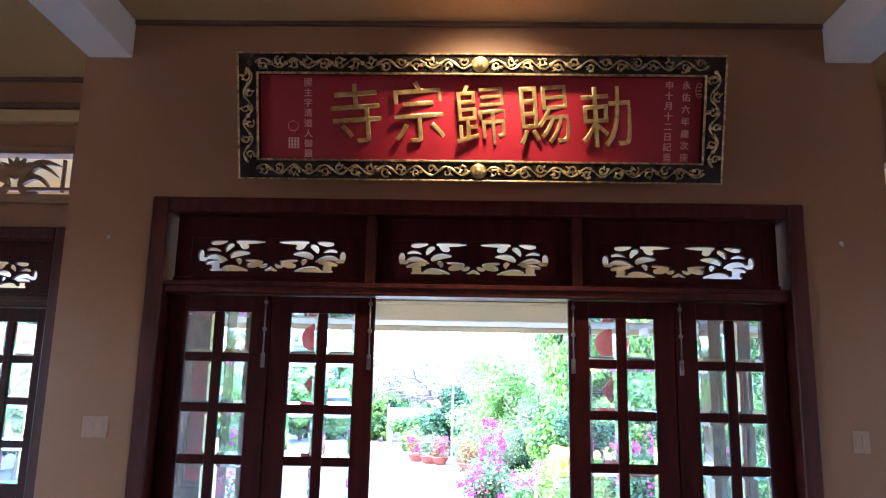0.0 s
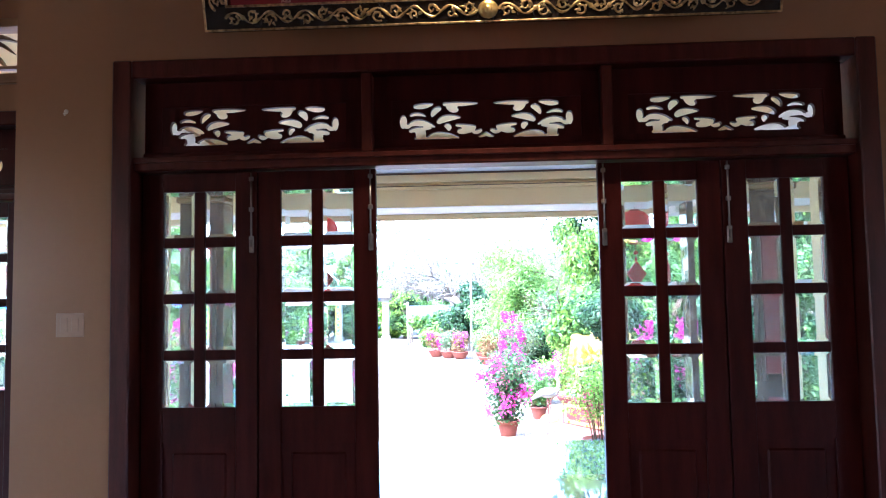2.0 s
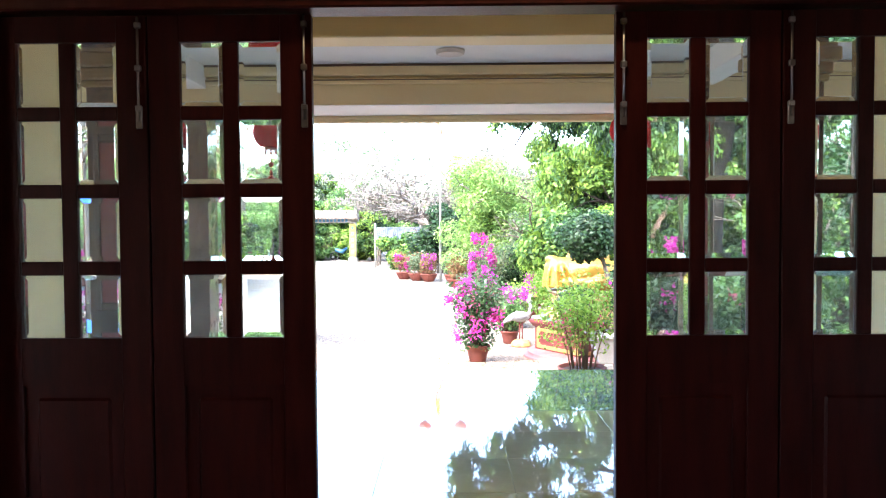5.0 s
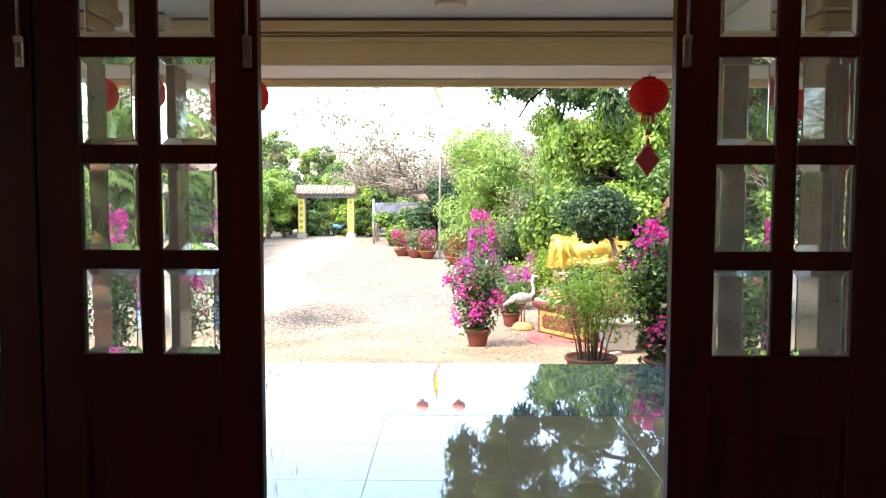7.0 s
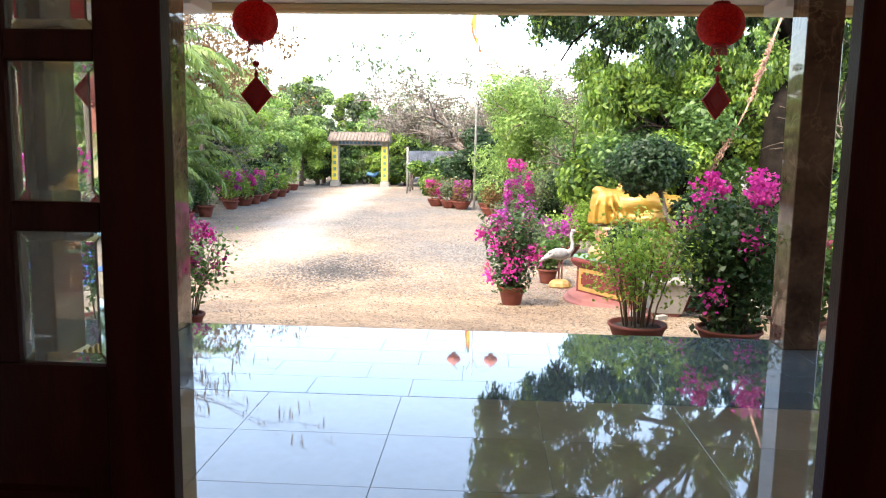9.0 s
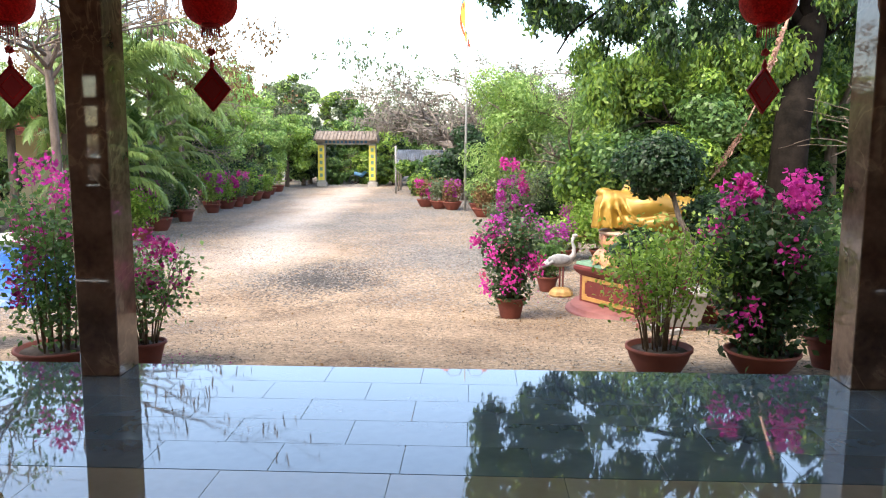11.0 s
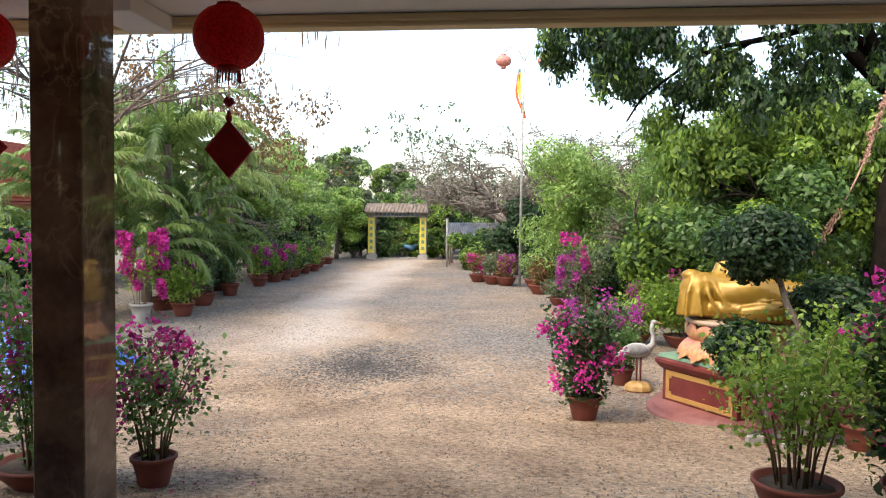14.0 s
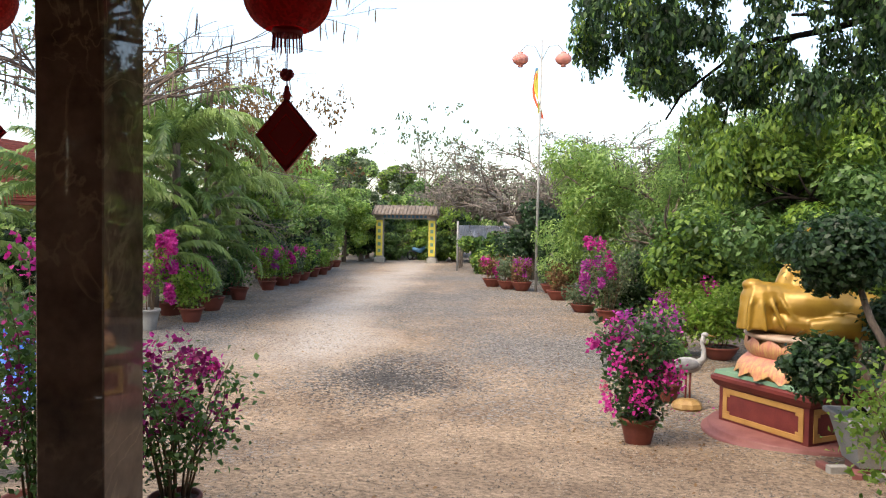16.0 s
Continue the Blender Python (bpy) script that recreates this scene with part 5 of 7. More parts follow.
potted((2.35, 23.2), "low yellow-green shrub in terracotta bowl", (0.36, 0.26), stems=8, height=0.95, spread=0.5, leaf=(1300, 0.10, LEAF_FRESH), flowers=((PURPLE, 120, 0.06, 3, 0.7, 0.95, 0.4),), group="shrubs in the yard", bowl=True)
potted((3.3, 23.0), "yellow-green shrub in terracotta bowl", (0.34, 0.26), stems=8, height=1.4, spread=0.55, leaf=(1700, 0.11, LEAF_FRESH), group="shrubs in the yard", bowl=True)
# grey concrete planter on bricks with a trained topiary tree
pl = thing("concrete_planter", (3.10, 15.85, ground_z(15.85)), "pale grey flared concrete planter with a clipped topiary tree", "planter")
part("box", Solid().add([(-0.22, -0.22, 0.08), (0.22, -0.22, 0.08), (0.22, 0.22, 0.08), (-0.22, 0.22, 0.08), (-0.34, -0.34, 0.55), (0.34, -0.34, 0.55), (0.34, 0.34, 0.55), (-0.34, 0.34, 0.55)], [(0, 1, 2, 3), (0, 1, 5, 4), (1, 2, 6, 5), (2, 3, 7, 6), (3, 0, 4, 7), (4, 5, 6, 7)]).box(-0.38, 0.38, -0.38, 0.38, 0.52, 0.58, 0.012), CONCRETE, pl)
part("foot", Solid().box(-0.2, 0.2, -0.2, 0.2, -0.02, 0.085, 0.01), PINK_STONE, pl, "brick foot")
prng = np.random.default_rng(9)
part("trunk", Solid().tube([(0, 0, 0.5), (0.10, 0.02, 0.85), (0.16, 0.05, 1.2), (-0.02, 0.12, 1.55), (-0.06, 0.2, 1.75), (-0.20, 0.25, 2.22)], [0.055, 0.048, 0.042, 0.038, 0.034, 0.03], 8), BARK, pl)
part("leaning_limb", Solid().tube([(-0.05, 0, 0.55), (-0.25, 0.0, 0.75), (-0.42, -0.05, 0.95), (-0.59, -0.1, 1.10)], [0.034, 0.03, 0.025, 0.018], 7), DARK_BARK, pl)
for nm, c, r, k in (("round_crown", (-0.26, 0.25, 2.27), (0.58, 0.54, 0.43), 11500), ("low_crown", (-0.60, -0.1, 1.08), (0.33, 0.33, 0.34), 4600)):
    P, N = cloud(prng, [(*c, *r)] + lumps(prng, c, (r[0] * 0.95, r[1] * 0.95, r[2] * 0.8), 26, r[0] * 0.3), k, 0.6)
    part(nm, leaves(nm, P, N, 0.08 * (0.6 + 0.7 * prng.random(len(P))), LEAF_DEEP, prng, 0.55), None, pl, "dark green clipped crown")["kind"] = "stuff"
potted((3.75, 15.45), "yellow-green leafy shrub in terracotta pot", (0.24, 0.3), stems=9, height=1.55, spread=0.42, leaf=(2200, 0.075, LEAF_FRESH), flowers=((PALE_PINK, 120, 0.05, 4, 0.5, 0.9, 0.4),), group="shrubs in the yard", low=0.3)
for i, (x, y, t) in enumerate(((2.66, 15.62, 10), (2.78, 15.45, 70), (2.95, 15.35, 35), (2.60, 15.80, 95))):
    b = thing("brick", (x, y, ground_z(y) - 0.015), "loose worn brick on the ground", "brick", "loose bricks", turn=t)
    part("block", Solid().box(-0.10, 0.10, -0.045, 0.045, 0, 0.075 + 0.02 * (i == 0), 0.006), PINK_STONE if i % 2 else CONCRETE, b)


# topiary tree in front of the statue
def topiary(x, y, label, crown_z, r, trunk_lean, n):
    rng = np.random.default_rng(int(x * 100))
    z = ground_z(y)
    t = thing("topiary_tree", (x, y, z - 0.01), label, "tree", "topiary trees")
    part("pot", bowl_solid(0.34, 0.32), TERRACOTTA, t, "terracotta pot")
    part("soil", Solid().lathe([(0.30, 0.26), (0.31, 0.28), (0.1, 0.3)], 18), SOIL, t)
    top = crown_z - z
    part("trunk", Solid().tube([(0, 0, 0.25), (0.03, 0, 0.25 + (top - 0.25) * 0.35), (trunk_lean * 0.6, 0, 0.25 + (top - 0.25) * 0.7), (trunk_lean, 0, top)], [0.055, 0.045, 0.04, 0.03], 8), BARK, t)
    blobs = [(trunk_lean, 0, top, r, r, r * 0.8)] + lumps(rng, (trunk_lean, 0, top), (r * 0.9, r * 0.9, r * 0.6), 26, r * 0.3)
    P, N = cloud(rng, blobs, n, 0.7)
    part("crown", leaves("crown", P, N, 0.085 * (0.6 + 0.7 * rng.random(n)), LEAF_DEEP, rng, 0.55), None, t)


topiary(3.85, 16.6, "dark green clipped shrub tree in a pot", 0.50, 0.48, -0.05, 6500)


# ---- statue on its altar ----
def altar(x, y):
    z = -1.1
    a = thing("altar_pedestal", (x, y, z - 0.01), "maroon and ochre square pedestal on a pink stone ring", "pedestal", turn=-13)
    part("ring_step", Solid().lathe([(1.27, 0), (1.27, 0.045), (1.25, 0.06), (1.19, 0.065), (1.19, 0.105), (1.17, 0.12), (0.6, 0.125)], 48), PINK_STONE, a, "pink stone ring step")
    R = 1.03
    part("plinth", Solid().lathe([(R, 0.11), (R, 0.52)], 4, smooth=False), MAROON, a)
    part("cap_slab", Solid().lathe([(R * 1.02, 0.52), (R * 1.07, 0.55), (R * 1.12, 0.60), (R * 1.12, 0.64), (R * 1.05, 0.665)], 4, smooth=False), MAROON, a)
    part("green_slab", Solid().lathe([(R * 1.08, 0.666), (R * 1.06, 0.71), (R * 0.7, 0.715)], 4, smooth=False), GREEN_STONE, a, "green painted slab")
    ap = hw = R * math.cos(math.pi / 4)
    for k in range(4):
        f = Solid()
        f.box(-hw * 0.90, hw * 0.90, 0.002, 0.014, 0.15, 0.21, 0.003).box(-hw * 0.90, hw * 0.90, 0.002, 0.014, 0.445, 0.505, 0.003)
        f.box(-hw * 0.90, -hw * 0.80, 0.002, 0.014, 0.21, 0.445, 0.003).box(hw * 0.80, hw * 0.90, 0.002, 0.014, 0.21, 0.445, 0.003)
        for sx in (-1, 1):
            for zz in (0.222, 0.433):
                f.box(sx * hw * 0.775 - 0.03, sx * hw * 0.775 + 0.03, 0.002, 0.012, zz - 0.022, zz + 0.022, 0.004)
        ob = part("panel_frame", f, OCHRE, a, "ochre panel frame")
        ob.matrix_local = Matrix.Rotation((k - 0.5) * math.pi / 2, 4, "Z") @ Matrix.Translation((0, ap, 0))
    # lower petals hang outward, upper petals stand and open at the lip
    for ring, (r, zz, n, hgt, flare) in enumerate(((0.84, 0.715, 16, 0.23, -1), (0.64, 0.93, 14, 0.21, 1))):
        lo, hi = (r, r * 0.72) if flare < 0 else (r * 0.95, r * 1.08)
        part("lotus_core", Solid().lathe([(lo * 0.93, zz), ((lo + hi) * 0.46, zz + hgt * 0.5), (hi * 0.93, zz + hgt)], 24), OCHRE, a)
        N, v, f = 8, [], []
        half = math.pi * r / n * 1.12
        for i in range(N):
            t = i / (N - 1)
            up = 1 - t if flare < 0 else t
            wd = half * min(1.0, 1.35 * math.sin(math.pi * (0.30 + 0.66 * t)) ** 0.8)
            for j in range(5):
                u = (j - 2) / 2
                bulge = 0.055 * math.sin(math.pi * min(t + 0.12, 1.0)) + 0.03 * (1 - u * u)
                v.append((wd * u, lo + (hi - lo) * up + bulge - r * 0.9, up * hgt + (0.03 * t * t * (1 - u * u) if flare > 0 else -0.02 * t * t * (1 - u * u))))
        for i in range(N - 1):
            for j in range(4):
                f.append((i * 5 + j, i * 5 + j + 1, i * 5 + 6 + j, i * 5 + 5 + j))
        me = Solid().add(v, f, True).mesh("petal", PETAL)
        for k in range(n):
            ob = part("petal", me, None, a)
            ob.matrix_local = Matrix.Rotation(2 * math.pi * (k + 0.5 * ring) / n, 4, "Z") @ Matrix.Translation((0, r * 0.9, zz))
    part("seat_slab", Solid().lathe([(0.66, 1.13), (0.73, 1.15), (0.74, 1.18), (0.68, 1.195)], 32), PETAL_RIM, a, "pale cream seat rim")


altar(2.93, 17.5)
bpy.data.objects["altar_pedestal"].scale = (0.92, 0.92, 1.10)
fig = Solid()
fig.ball((0.05, 0.02, 0.17), (0.80, 0.56, 0.22), 28, 16)
# raised knee under the robe, and the other leg lying across
fig.tube([(0.15, 0.0, 0.26), (-0.2, -0.16, 0.40), (-0.50, -0.26, 0.50)], [0.30, 0.25, 0.19], 16)
fig.tube([(-0.52, -0.27, 0.52), (-0.56, -0.30, 0.34), (-0.55, -0.32, 0.06)], [0.17, 0.19, 0.23], 16)
fig.ball((-0.60, -0.26, 0.63), (0.13, 0.13, 0.085), 14, 9)
fig.tube([(0.2, -0.05, 0.28), (0.50, -0.26, 0.26), (0.72, -0.22, 0.20)], [0.28, 0.24, 0.20], 14)
fig.tube([(0.66, -0.36, 0.16), (0.30, -0.50, 0.17), (0.02, -0.50, 0.13)], [0.16, 0.14, 0.11], 12)
# torso, shoulders, arms, head
fig.ball((0.06, 0.04, 0.52), (0.36, 0.32, 0.34), 22, 14).ball((0.05, 0.05, 0.80), (0.29, 0.24, 0.24), 22, 14)
fig.tube([(-0.16, 0.04, 0.86), (-0.24, -0.06, 0.68), (-0.30, -0.20, 0.55)], [0.12, 0.11, 0.10], 12)
fig.tube([(0.26, 0.04, 0.86), (0.34, -0.06, 0.64), (0.34, -0.26, 0.46)], [0.12, 0.11, 0.10], 12)
fig.tube([(0.05, 0.04, 0.98), (0.05, 0.0, 1.10)], [0.11, 0.10], 12).ball((0.05, -0.02, 1.22), (0.15, 0.16, 0.18), 20, 14)
# folds of the robe fanning from the knee, and hems round the lying leg
for i in range(5):
    u = i / 4
    fig.tube([(-0.58 + 0.34 * u, -0.40 + 0.02 * u, 0.60 - 0.05 * u), (-0.62 + 0.50 * u, -0.50 + 0.06 * u, 0.40 - 0.03 * u), (-0.64 + 0.80 * u, -0.545 + 0.03 * u, 0.05 + 0.06 * u)], [0.016, 0.03, 0.022], 8)
for i in range(3):
    r = 0.33 - 0.09 * i
    fig.tube([(0.40 + r * math.cos(t), -0.56 + 0.10 * abs(math.cos(t)), 0.06 + 0.9 * r * math.sin(t)) for t in (3.0, 2.5, 2.0, 1.5, 1.0, 0.5)], 0.018, 8)
# robe drawn over the lap
fig.ball((0.10, -0.20, 0.38), (0.56, 0.32, 0.27), 24, 14).ball((-0.52, -0.24, 0.42), (0.23, 0.24, 0.26), 18, 12).ball((0.52, -0.12, 0.36), (0.34, 0.34, 0.24), 18, 12)
st = new("seated_statue", fig.mesh("seated_statue", GOLD_PAINT))
st.matrix_world = pose(2.97, 17.5, 0.19, 0, 0, -16) @ Matrix.Diagonal((1.04, 0.90, 0.96, 1))
rm = st.modifiers.new("blend", "REMESH")
rm.mode, rm.voxel_size, rm.use_smooth_shade = "VOXEL", 0.018, True
sm = st.modifiers.new("soften", "SMOOTH")
sm.factor, sm.iterations = 0.5, 5
tagged(st, "gold-painted seated statue in robes on a lotus seat", "statue")

# crane figure
cr = thing("crane_figure", (1.82, 18.75, -1.11), "white and grey crane garden figure on a gilt base", "garden figure")
part("base", Solid().lathe([(0.19, 0), (0.21, 0.03), (0.19, 0.10), (0.13, 0.16), (0.05, 0.18)], 9, sx=1.2, smooth=False), OCHRE_GILT, cr, "ochre rock base")
for sx in (-0.03, 0.04):
    part("leg", Solid().tube([(sx, 0, 0.14), (sx * 0.9, 0.01, 0.36), (sx, 0, 0.60)], [0.014, 0.018, 0.02], 7), MAROON, cr, "thin reddish leg")
part("body", Solid().ball((-0.02, 0, 0.72), (0.24, 0.12, 0.13), 20, 12).tube([(-0.18, 0, 0.72), (-0.34, 0, 0.62), (-0.46, 0, 0.55)], [0.09, 0.05, 0.015], 10), CRANE_WHITE, cr)
part("wing", Solid().ball((-0.06, -0.085, 0.74), (0.22, 0.05, 0.10), 16, 10).tube([(-0.16, -0.08, 0.72), (-0.36, -0.05, 0.60)], [0.07, 0.02], 8), CRANE_GREY, cr, "grey feathered wing")
part("neck", Solid().tube([(0.16, 0, 0.75), (0.24, 0, 0.84), (0.24, 0, 0.98), (0.20, 0, 1.10), (0.23, 0, 1.20)], [0.07, 0.05, 0.035, 0.03, 0.035], 10), CRANE_WHITE, cr)
part("head", Solid().ball((0.25, 0, 1.22), (0.06, 0.04, 0.042), 12, 8), CRANE_WHITE, cr)
cr.scale = (0.88, 0.88, 0.88)
part("beak", Solid().tube([(0.29, 0, 1.22), (0.42, 0, 1.19)], [0.014, 0.003], 6), OCHRE, cr)

# ---- lamp post with flag, posts, gate, shed, roofs ----
lp = thing("lamp_post", (-0.12, 36.65, -1.11), "tall thin grey post with two faded lanterns", "lamp post")
part("pole", Solid().tube([(0, 0, 0), (0.02, 0, 5), (0.06, 0, 10.0)], [0.06, 0.045, 0.03], 8), CRANE_WHITE, lp)
for s in (-1, 1):
    part("arm", Solid().tube([(0.06, 0, 9.2), (0.06 + s * 0.25, 0, 9.75), (0.06 + s * 0.6, 0, 9.8), (0.06 + s * 0.8, 0, 9.55)], 0.018, 6), CRANE_WHITE, lp)
    b = part("lantern", Solid().ball((0.06 + s * 0.8, 0, 9.25), (0.31, 0.31, 0.24), 18, 10).lathe([(0.1, -0.05), (0.1, 0.03)], 12, (0.06 + s * 0.8, 0, 9.5)).lathe([(0.1, -0.06), (0.1, 0.02)], 12, (0.06 + s * 0.8, 0, 9.0)), LANTERN_PINK, lp, "faded pink lantern")
fl = Solid()
fl.add([(-0.05 - 0.28 * math.sin(0.5 + k * 0.7) * (k / 6) * u - 0.08 * u, 0.08 * math.sin(k + 2 * u), 8.9 - 0.30 * k) for k in range(7) for u in (0, 0.5, 1)], [(k * 3 + j, k * 3 + j + 1, k * 3 + j + 4, k * 3 + j + 3) for k in range(6) for j in (0, 1)], True)
flag = part("flag", fl, YELLOW_CLOTH, lp, "limp orange and yellow flag")
part("flag_top", Solid().add([(-0.06 - 0.10 * u - 0.03 * k, 0.05, 8.92 - 0.16 * k) for k in range(4) for u in (0, 1)], [(k * 2, k * 2 + 1, k * 2 + 3, k * 2 + 2) for k in range(3)], True), BLUE_PAINT, flag, "dark blue stripe")
part("flag_stripe", Solid().add([(-0.09 - 0.28 * math.sin(0.5 + k * 0.7) * (k / 6) - 0.10 * u, 0.03, 8.7 - 0.30 * k) for k in range(7) for u in (0, 1)], [(k * 2, k * 2 + 1, k * 2 + 3, k * 2 + 2) for k in range(6)], True), surface("orange_cloth", (0.6, 0.08, 0.03), (0.7, 0.14, 0.05), 4, 0.7), flag, "orange stripe")

lp.scale = (1, 1, 0.943)

gt = thing("entrance_gate", (-7.82, 53.85, -1.11), "roofed entrance gate with yellow banners on its pillars", "gate")
for s in (-1, 1):
    x = s * 1.62
    pil = part("pillar", Solid().box(x - 0.22, x + 0.22, -0.22, 0.22, 0, 2.75, 0.02).box(x - 0.30, x + 0.30, -0.30, 0.30, 0, 0.3, 0.02), CONCRETE, gt)
    part("banner", Solid().box(x - 0.2, x + 0.2, -0.245, -0.224, 0.42, 2.6), YELLOW_CLOTH, pil, "yellow banner")
    for k in range(5):
        part("banner_mark", Solid().box(x - 0.09, x + 0.09, -0.256, -0.247, 0.62 + 0.4 * k, 0.84 + 0.4 * k, 0.003), GREEN_STONE, pil, "dark green writing mark")
part("lintel", Solid().box(-2.0, 2.0, -0.2, 0.2, 2.75, 3.0, 0.02), CONCRETE, gt)
part("sign", Solid().box(-1.5, 1.5, -0.26, -0.203, 2.66, 2.98, 0.01), CRANE_WHITE, gt, "pale sign board")
for k in range(11):
    part("sign_mark", Solid().box(-1.36 + 0.25 * k, -1.20 + 0.25 * k, -0.272, -0.262, 2.74, 2.90), BLUE_PAINT, gt, "dark blue letter bar")
part("roof", Solid().add([(-2.0, -0.8, 2.98), (2.0, -0.8, 2.98), (1.92, 0, 3.5), (-1.92, 0, 3.5), (2.0, 0.8, 2.98), (-2.0, 0.8, 2.98), (-2.0, -0.8, 2.91), (2.0, -0.8, 2.91), (2.0, 0.8, 2.91), (-2.0, 0.8, 2.91)], [(0, 1, 2, 3), (2, 4, 5, 3), (0, 3, 5), (1, 4, 2), (6, 7, 8, 9), (0, 1, 7, 6), (4, 5, 9, 8), (1, 4, 8, 7), (0, 5, 9, 6)]), THATCH, gt, "weathered gabled roof")
for k in range(18):
    x = -1.9 + 3.8 * k / 17
    part("roof_rib", Solid().tube([(x, -0.82, 2.99), (x, 0, 3.52)], 0.03, 5), THATCH, gt)
part("side_brace", Solid().tube([(-4.6, 0.1, 1.55), (-3.2, 0, 2.3), (-1.8, 0, 2.6)], [0.16, 0.13, 0.10], 8), YELLOW_WOOD, gt, "sloping bamboo side roof")
mo = thing("parked_motorbike", (-7.3, 56.5, -1.1), "small blue motorbike beyond the gate", "motorbike")
part("body", Solid().tube([(-0.5, 0, 0.75), (0, 0, 0.62), (0.45, 0, 0.95)], [0.12, 0.16, 0.08], 10), BLUE_PAINT, mo)
for x in (-0.55, 0.62):
    part("wheel", Solid().tube([(x + 0.29 * math.cos(i * math.pi / 8), 0, 0.31 + 0.29 * math.sin(i * math.pi / 8)) for i in range(17)], 0.04, 6), FENCE_BLACK, mo)

sh = thing("metal_shed", (-2.6, 50.2, -1.1), "open shed with corrugated zinc roof", "shed")
cor = Solid()
N = 70
cor.add([(-1.7 + 4.4 * i / N, y, zz + 0.03 * (i % 2)) for y, zz in ((-1.2, 1.55), (0.6, 2.35)) for i in range(N + 1)], [(i, i + 1, N + 2 + i, N + 1 + i) for i in range(N)])
part("roof_sheet", cor, SHEET_METAL, sh, "corrugated zinc roof sheet")
for x in (-1.5, 0.6, 2.5):
    part("post", Solid().tube([(x, -0.9, 0), (x, -0.9, 1.66)], 0.05, 6), DRY_BARK, sh)
    part("post", Solid().tube([(x, 0.5, 0), (x, 0.5, 2.28)], 0.05, 6), DRY_BARK, sh)
po = thing("signpost", (-4.05, 47.2, -1.11), "plain thin pale post", "post")
part("shaft", Solid().tube([(0, 0, 0), (0, 0, 2.6)], 0.06, 7), CRANE_WHITE, po)

hs = thing("neighbour_house", (-20.6, 31, -1.1), "low house with a red tiled roof behind palms", "house")
part("wall", Solid().box(-4, 4, -5, 5, 0, 3.0), CREAM_PAINT, hs)
ro = part("roof", Solid().add([(-5, -6, 2.9), (5, -6, 2.9), (5, 6, 2.9), (-5, 6, 2.9), (0, -6, 5.4), (0, 6, 5.4)], [(1, 2, 5, 4), (0, 4, 5, 3), (0, 1, 4), (2, 3, 5), (0, 1, 2, 3)]), ROOF_TILE, hs, "red tiled gable roof")
for k in range(22):
    t = k / 21
    part("tile_course", Solid().box(5 * (1 - t) - 0.02, 5 * (1 - t) + 0.14, -6, 6, 2.92 + 2.5 * t, 2.99 + 2.5 * t), ROOF_TILE, ro)

tp = thing("tarpaulin_heap", (-8.7, 18.6, -1.1), "heap covered with a crumpled blue tarpaulin", "tarpaulin")
v, f = [], []
G = 26
for j in range(G + 1):
    for i in range(G + 1):
        x, y = -1.9 + 3.8 * i / G, -1.5 + 3.0 * j / G
        e = max(0.0, 1 - (abs(x) / 1.9) ** 3) * max(0.0, 1 - (abs(y) / 1.5) ** 3)
        v.append((x, y, 0.01 + 0.75 * e + 0.16 * e * noise.noise((x * 1.9, y * 1.9, 7)) + 0.05 * e * noise.noise((x * 6, y * 6, 2))))
for j in range(G):
    for i in range(G):
        f.append((j * (G + 1) + i, j * (G + 1) + i + 1, (j + 1) * (G + 1) + i + 1, (j + 1) * (G + 1) + i))
part("sheet", Solid().add(v, f), TARP, tp)
part("white_sack", Solid().ball((0.5, 0.5, 0.82), (0.6, 0.4, 0.16), 18, 10), CRANE_WHITE, tp, "dirty white sack")
sg = thing("small_sign", (-9.8, 25.6, -1.11), "small white sign on a stake", "sign")
part("stake", Solid().box(-0.02, 0.02, -0.02, 0.02, 0, 1.75), BARK, sg)
part("board", Solid().box(-0.13, 0.13, -0.035, -0.021, 1.45, 1.80, 0.004), CRANE_WHITE, sg)
part("mark", Solid().box(-0.06, 0.06, -0.042, -0.036, 1.53, 1.68), CRANE_GREY, sg, "dark printed mark")

# black fence behind the yard shrubs
fe = thing("metal_fence", (0, 0, -1.1), "black metal railing behind the yard shrubs", "fence")
for k in range(26):
    x, y = 2.2 + 0.32 * k, 29.4 - 0.10 * k
    part("post", Solid().box(x - 0.018, x + 0.018, y - 0.018, y + 0.018, 0, 1.5), FENCE_BLACK, fe)
for zz in (0.3, 0.9, 1.4):
    part("rail", Solid().tube([(2.2, 29.4, zz), (10.3, 26.9, zz)], 0.03, 6), FENCE_BLACK, fe)


# ---- trees ----
def limb(solid, rng, p, d, length, r, depth, tips, spread=0.55, droop=0.0, segs=4):
    pts, radii = [Vector(p)], [r]
    d = Vector(d).normalized()
    for i in range(segs):
        d = (d + Vector(rng.normal(size=3)) * 0.13 + Vector((0, 0, -droop * 0.15))).normalized()
        pts.append(pts[-1] + d * length / segs)
        radii.append(r * (1 - 0.45 * (i + 1) / segs))
    solid.tube(pts, radii, 7 if depth > 2 else 5)
    if depth <= 0:
        tips.append(pts[-1])
        return
    for k in range(2 + (rng.random() > 0.45)):
        i = segs if k == 0 else int(rng.integers(2, segs + 1))
        nd = (d + Vector(rng.normal(size=3)) * spread).normalized()
        limb(solid, rng, pts[i], nd, length * (0.62 + 0.25 * rng.random()), radii[i] * 0.8, depth - 1, tips, spread, droop, segs)


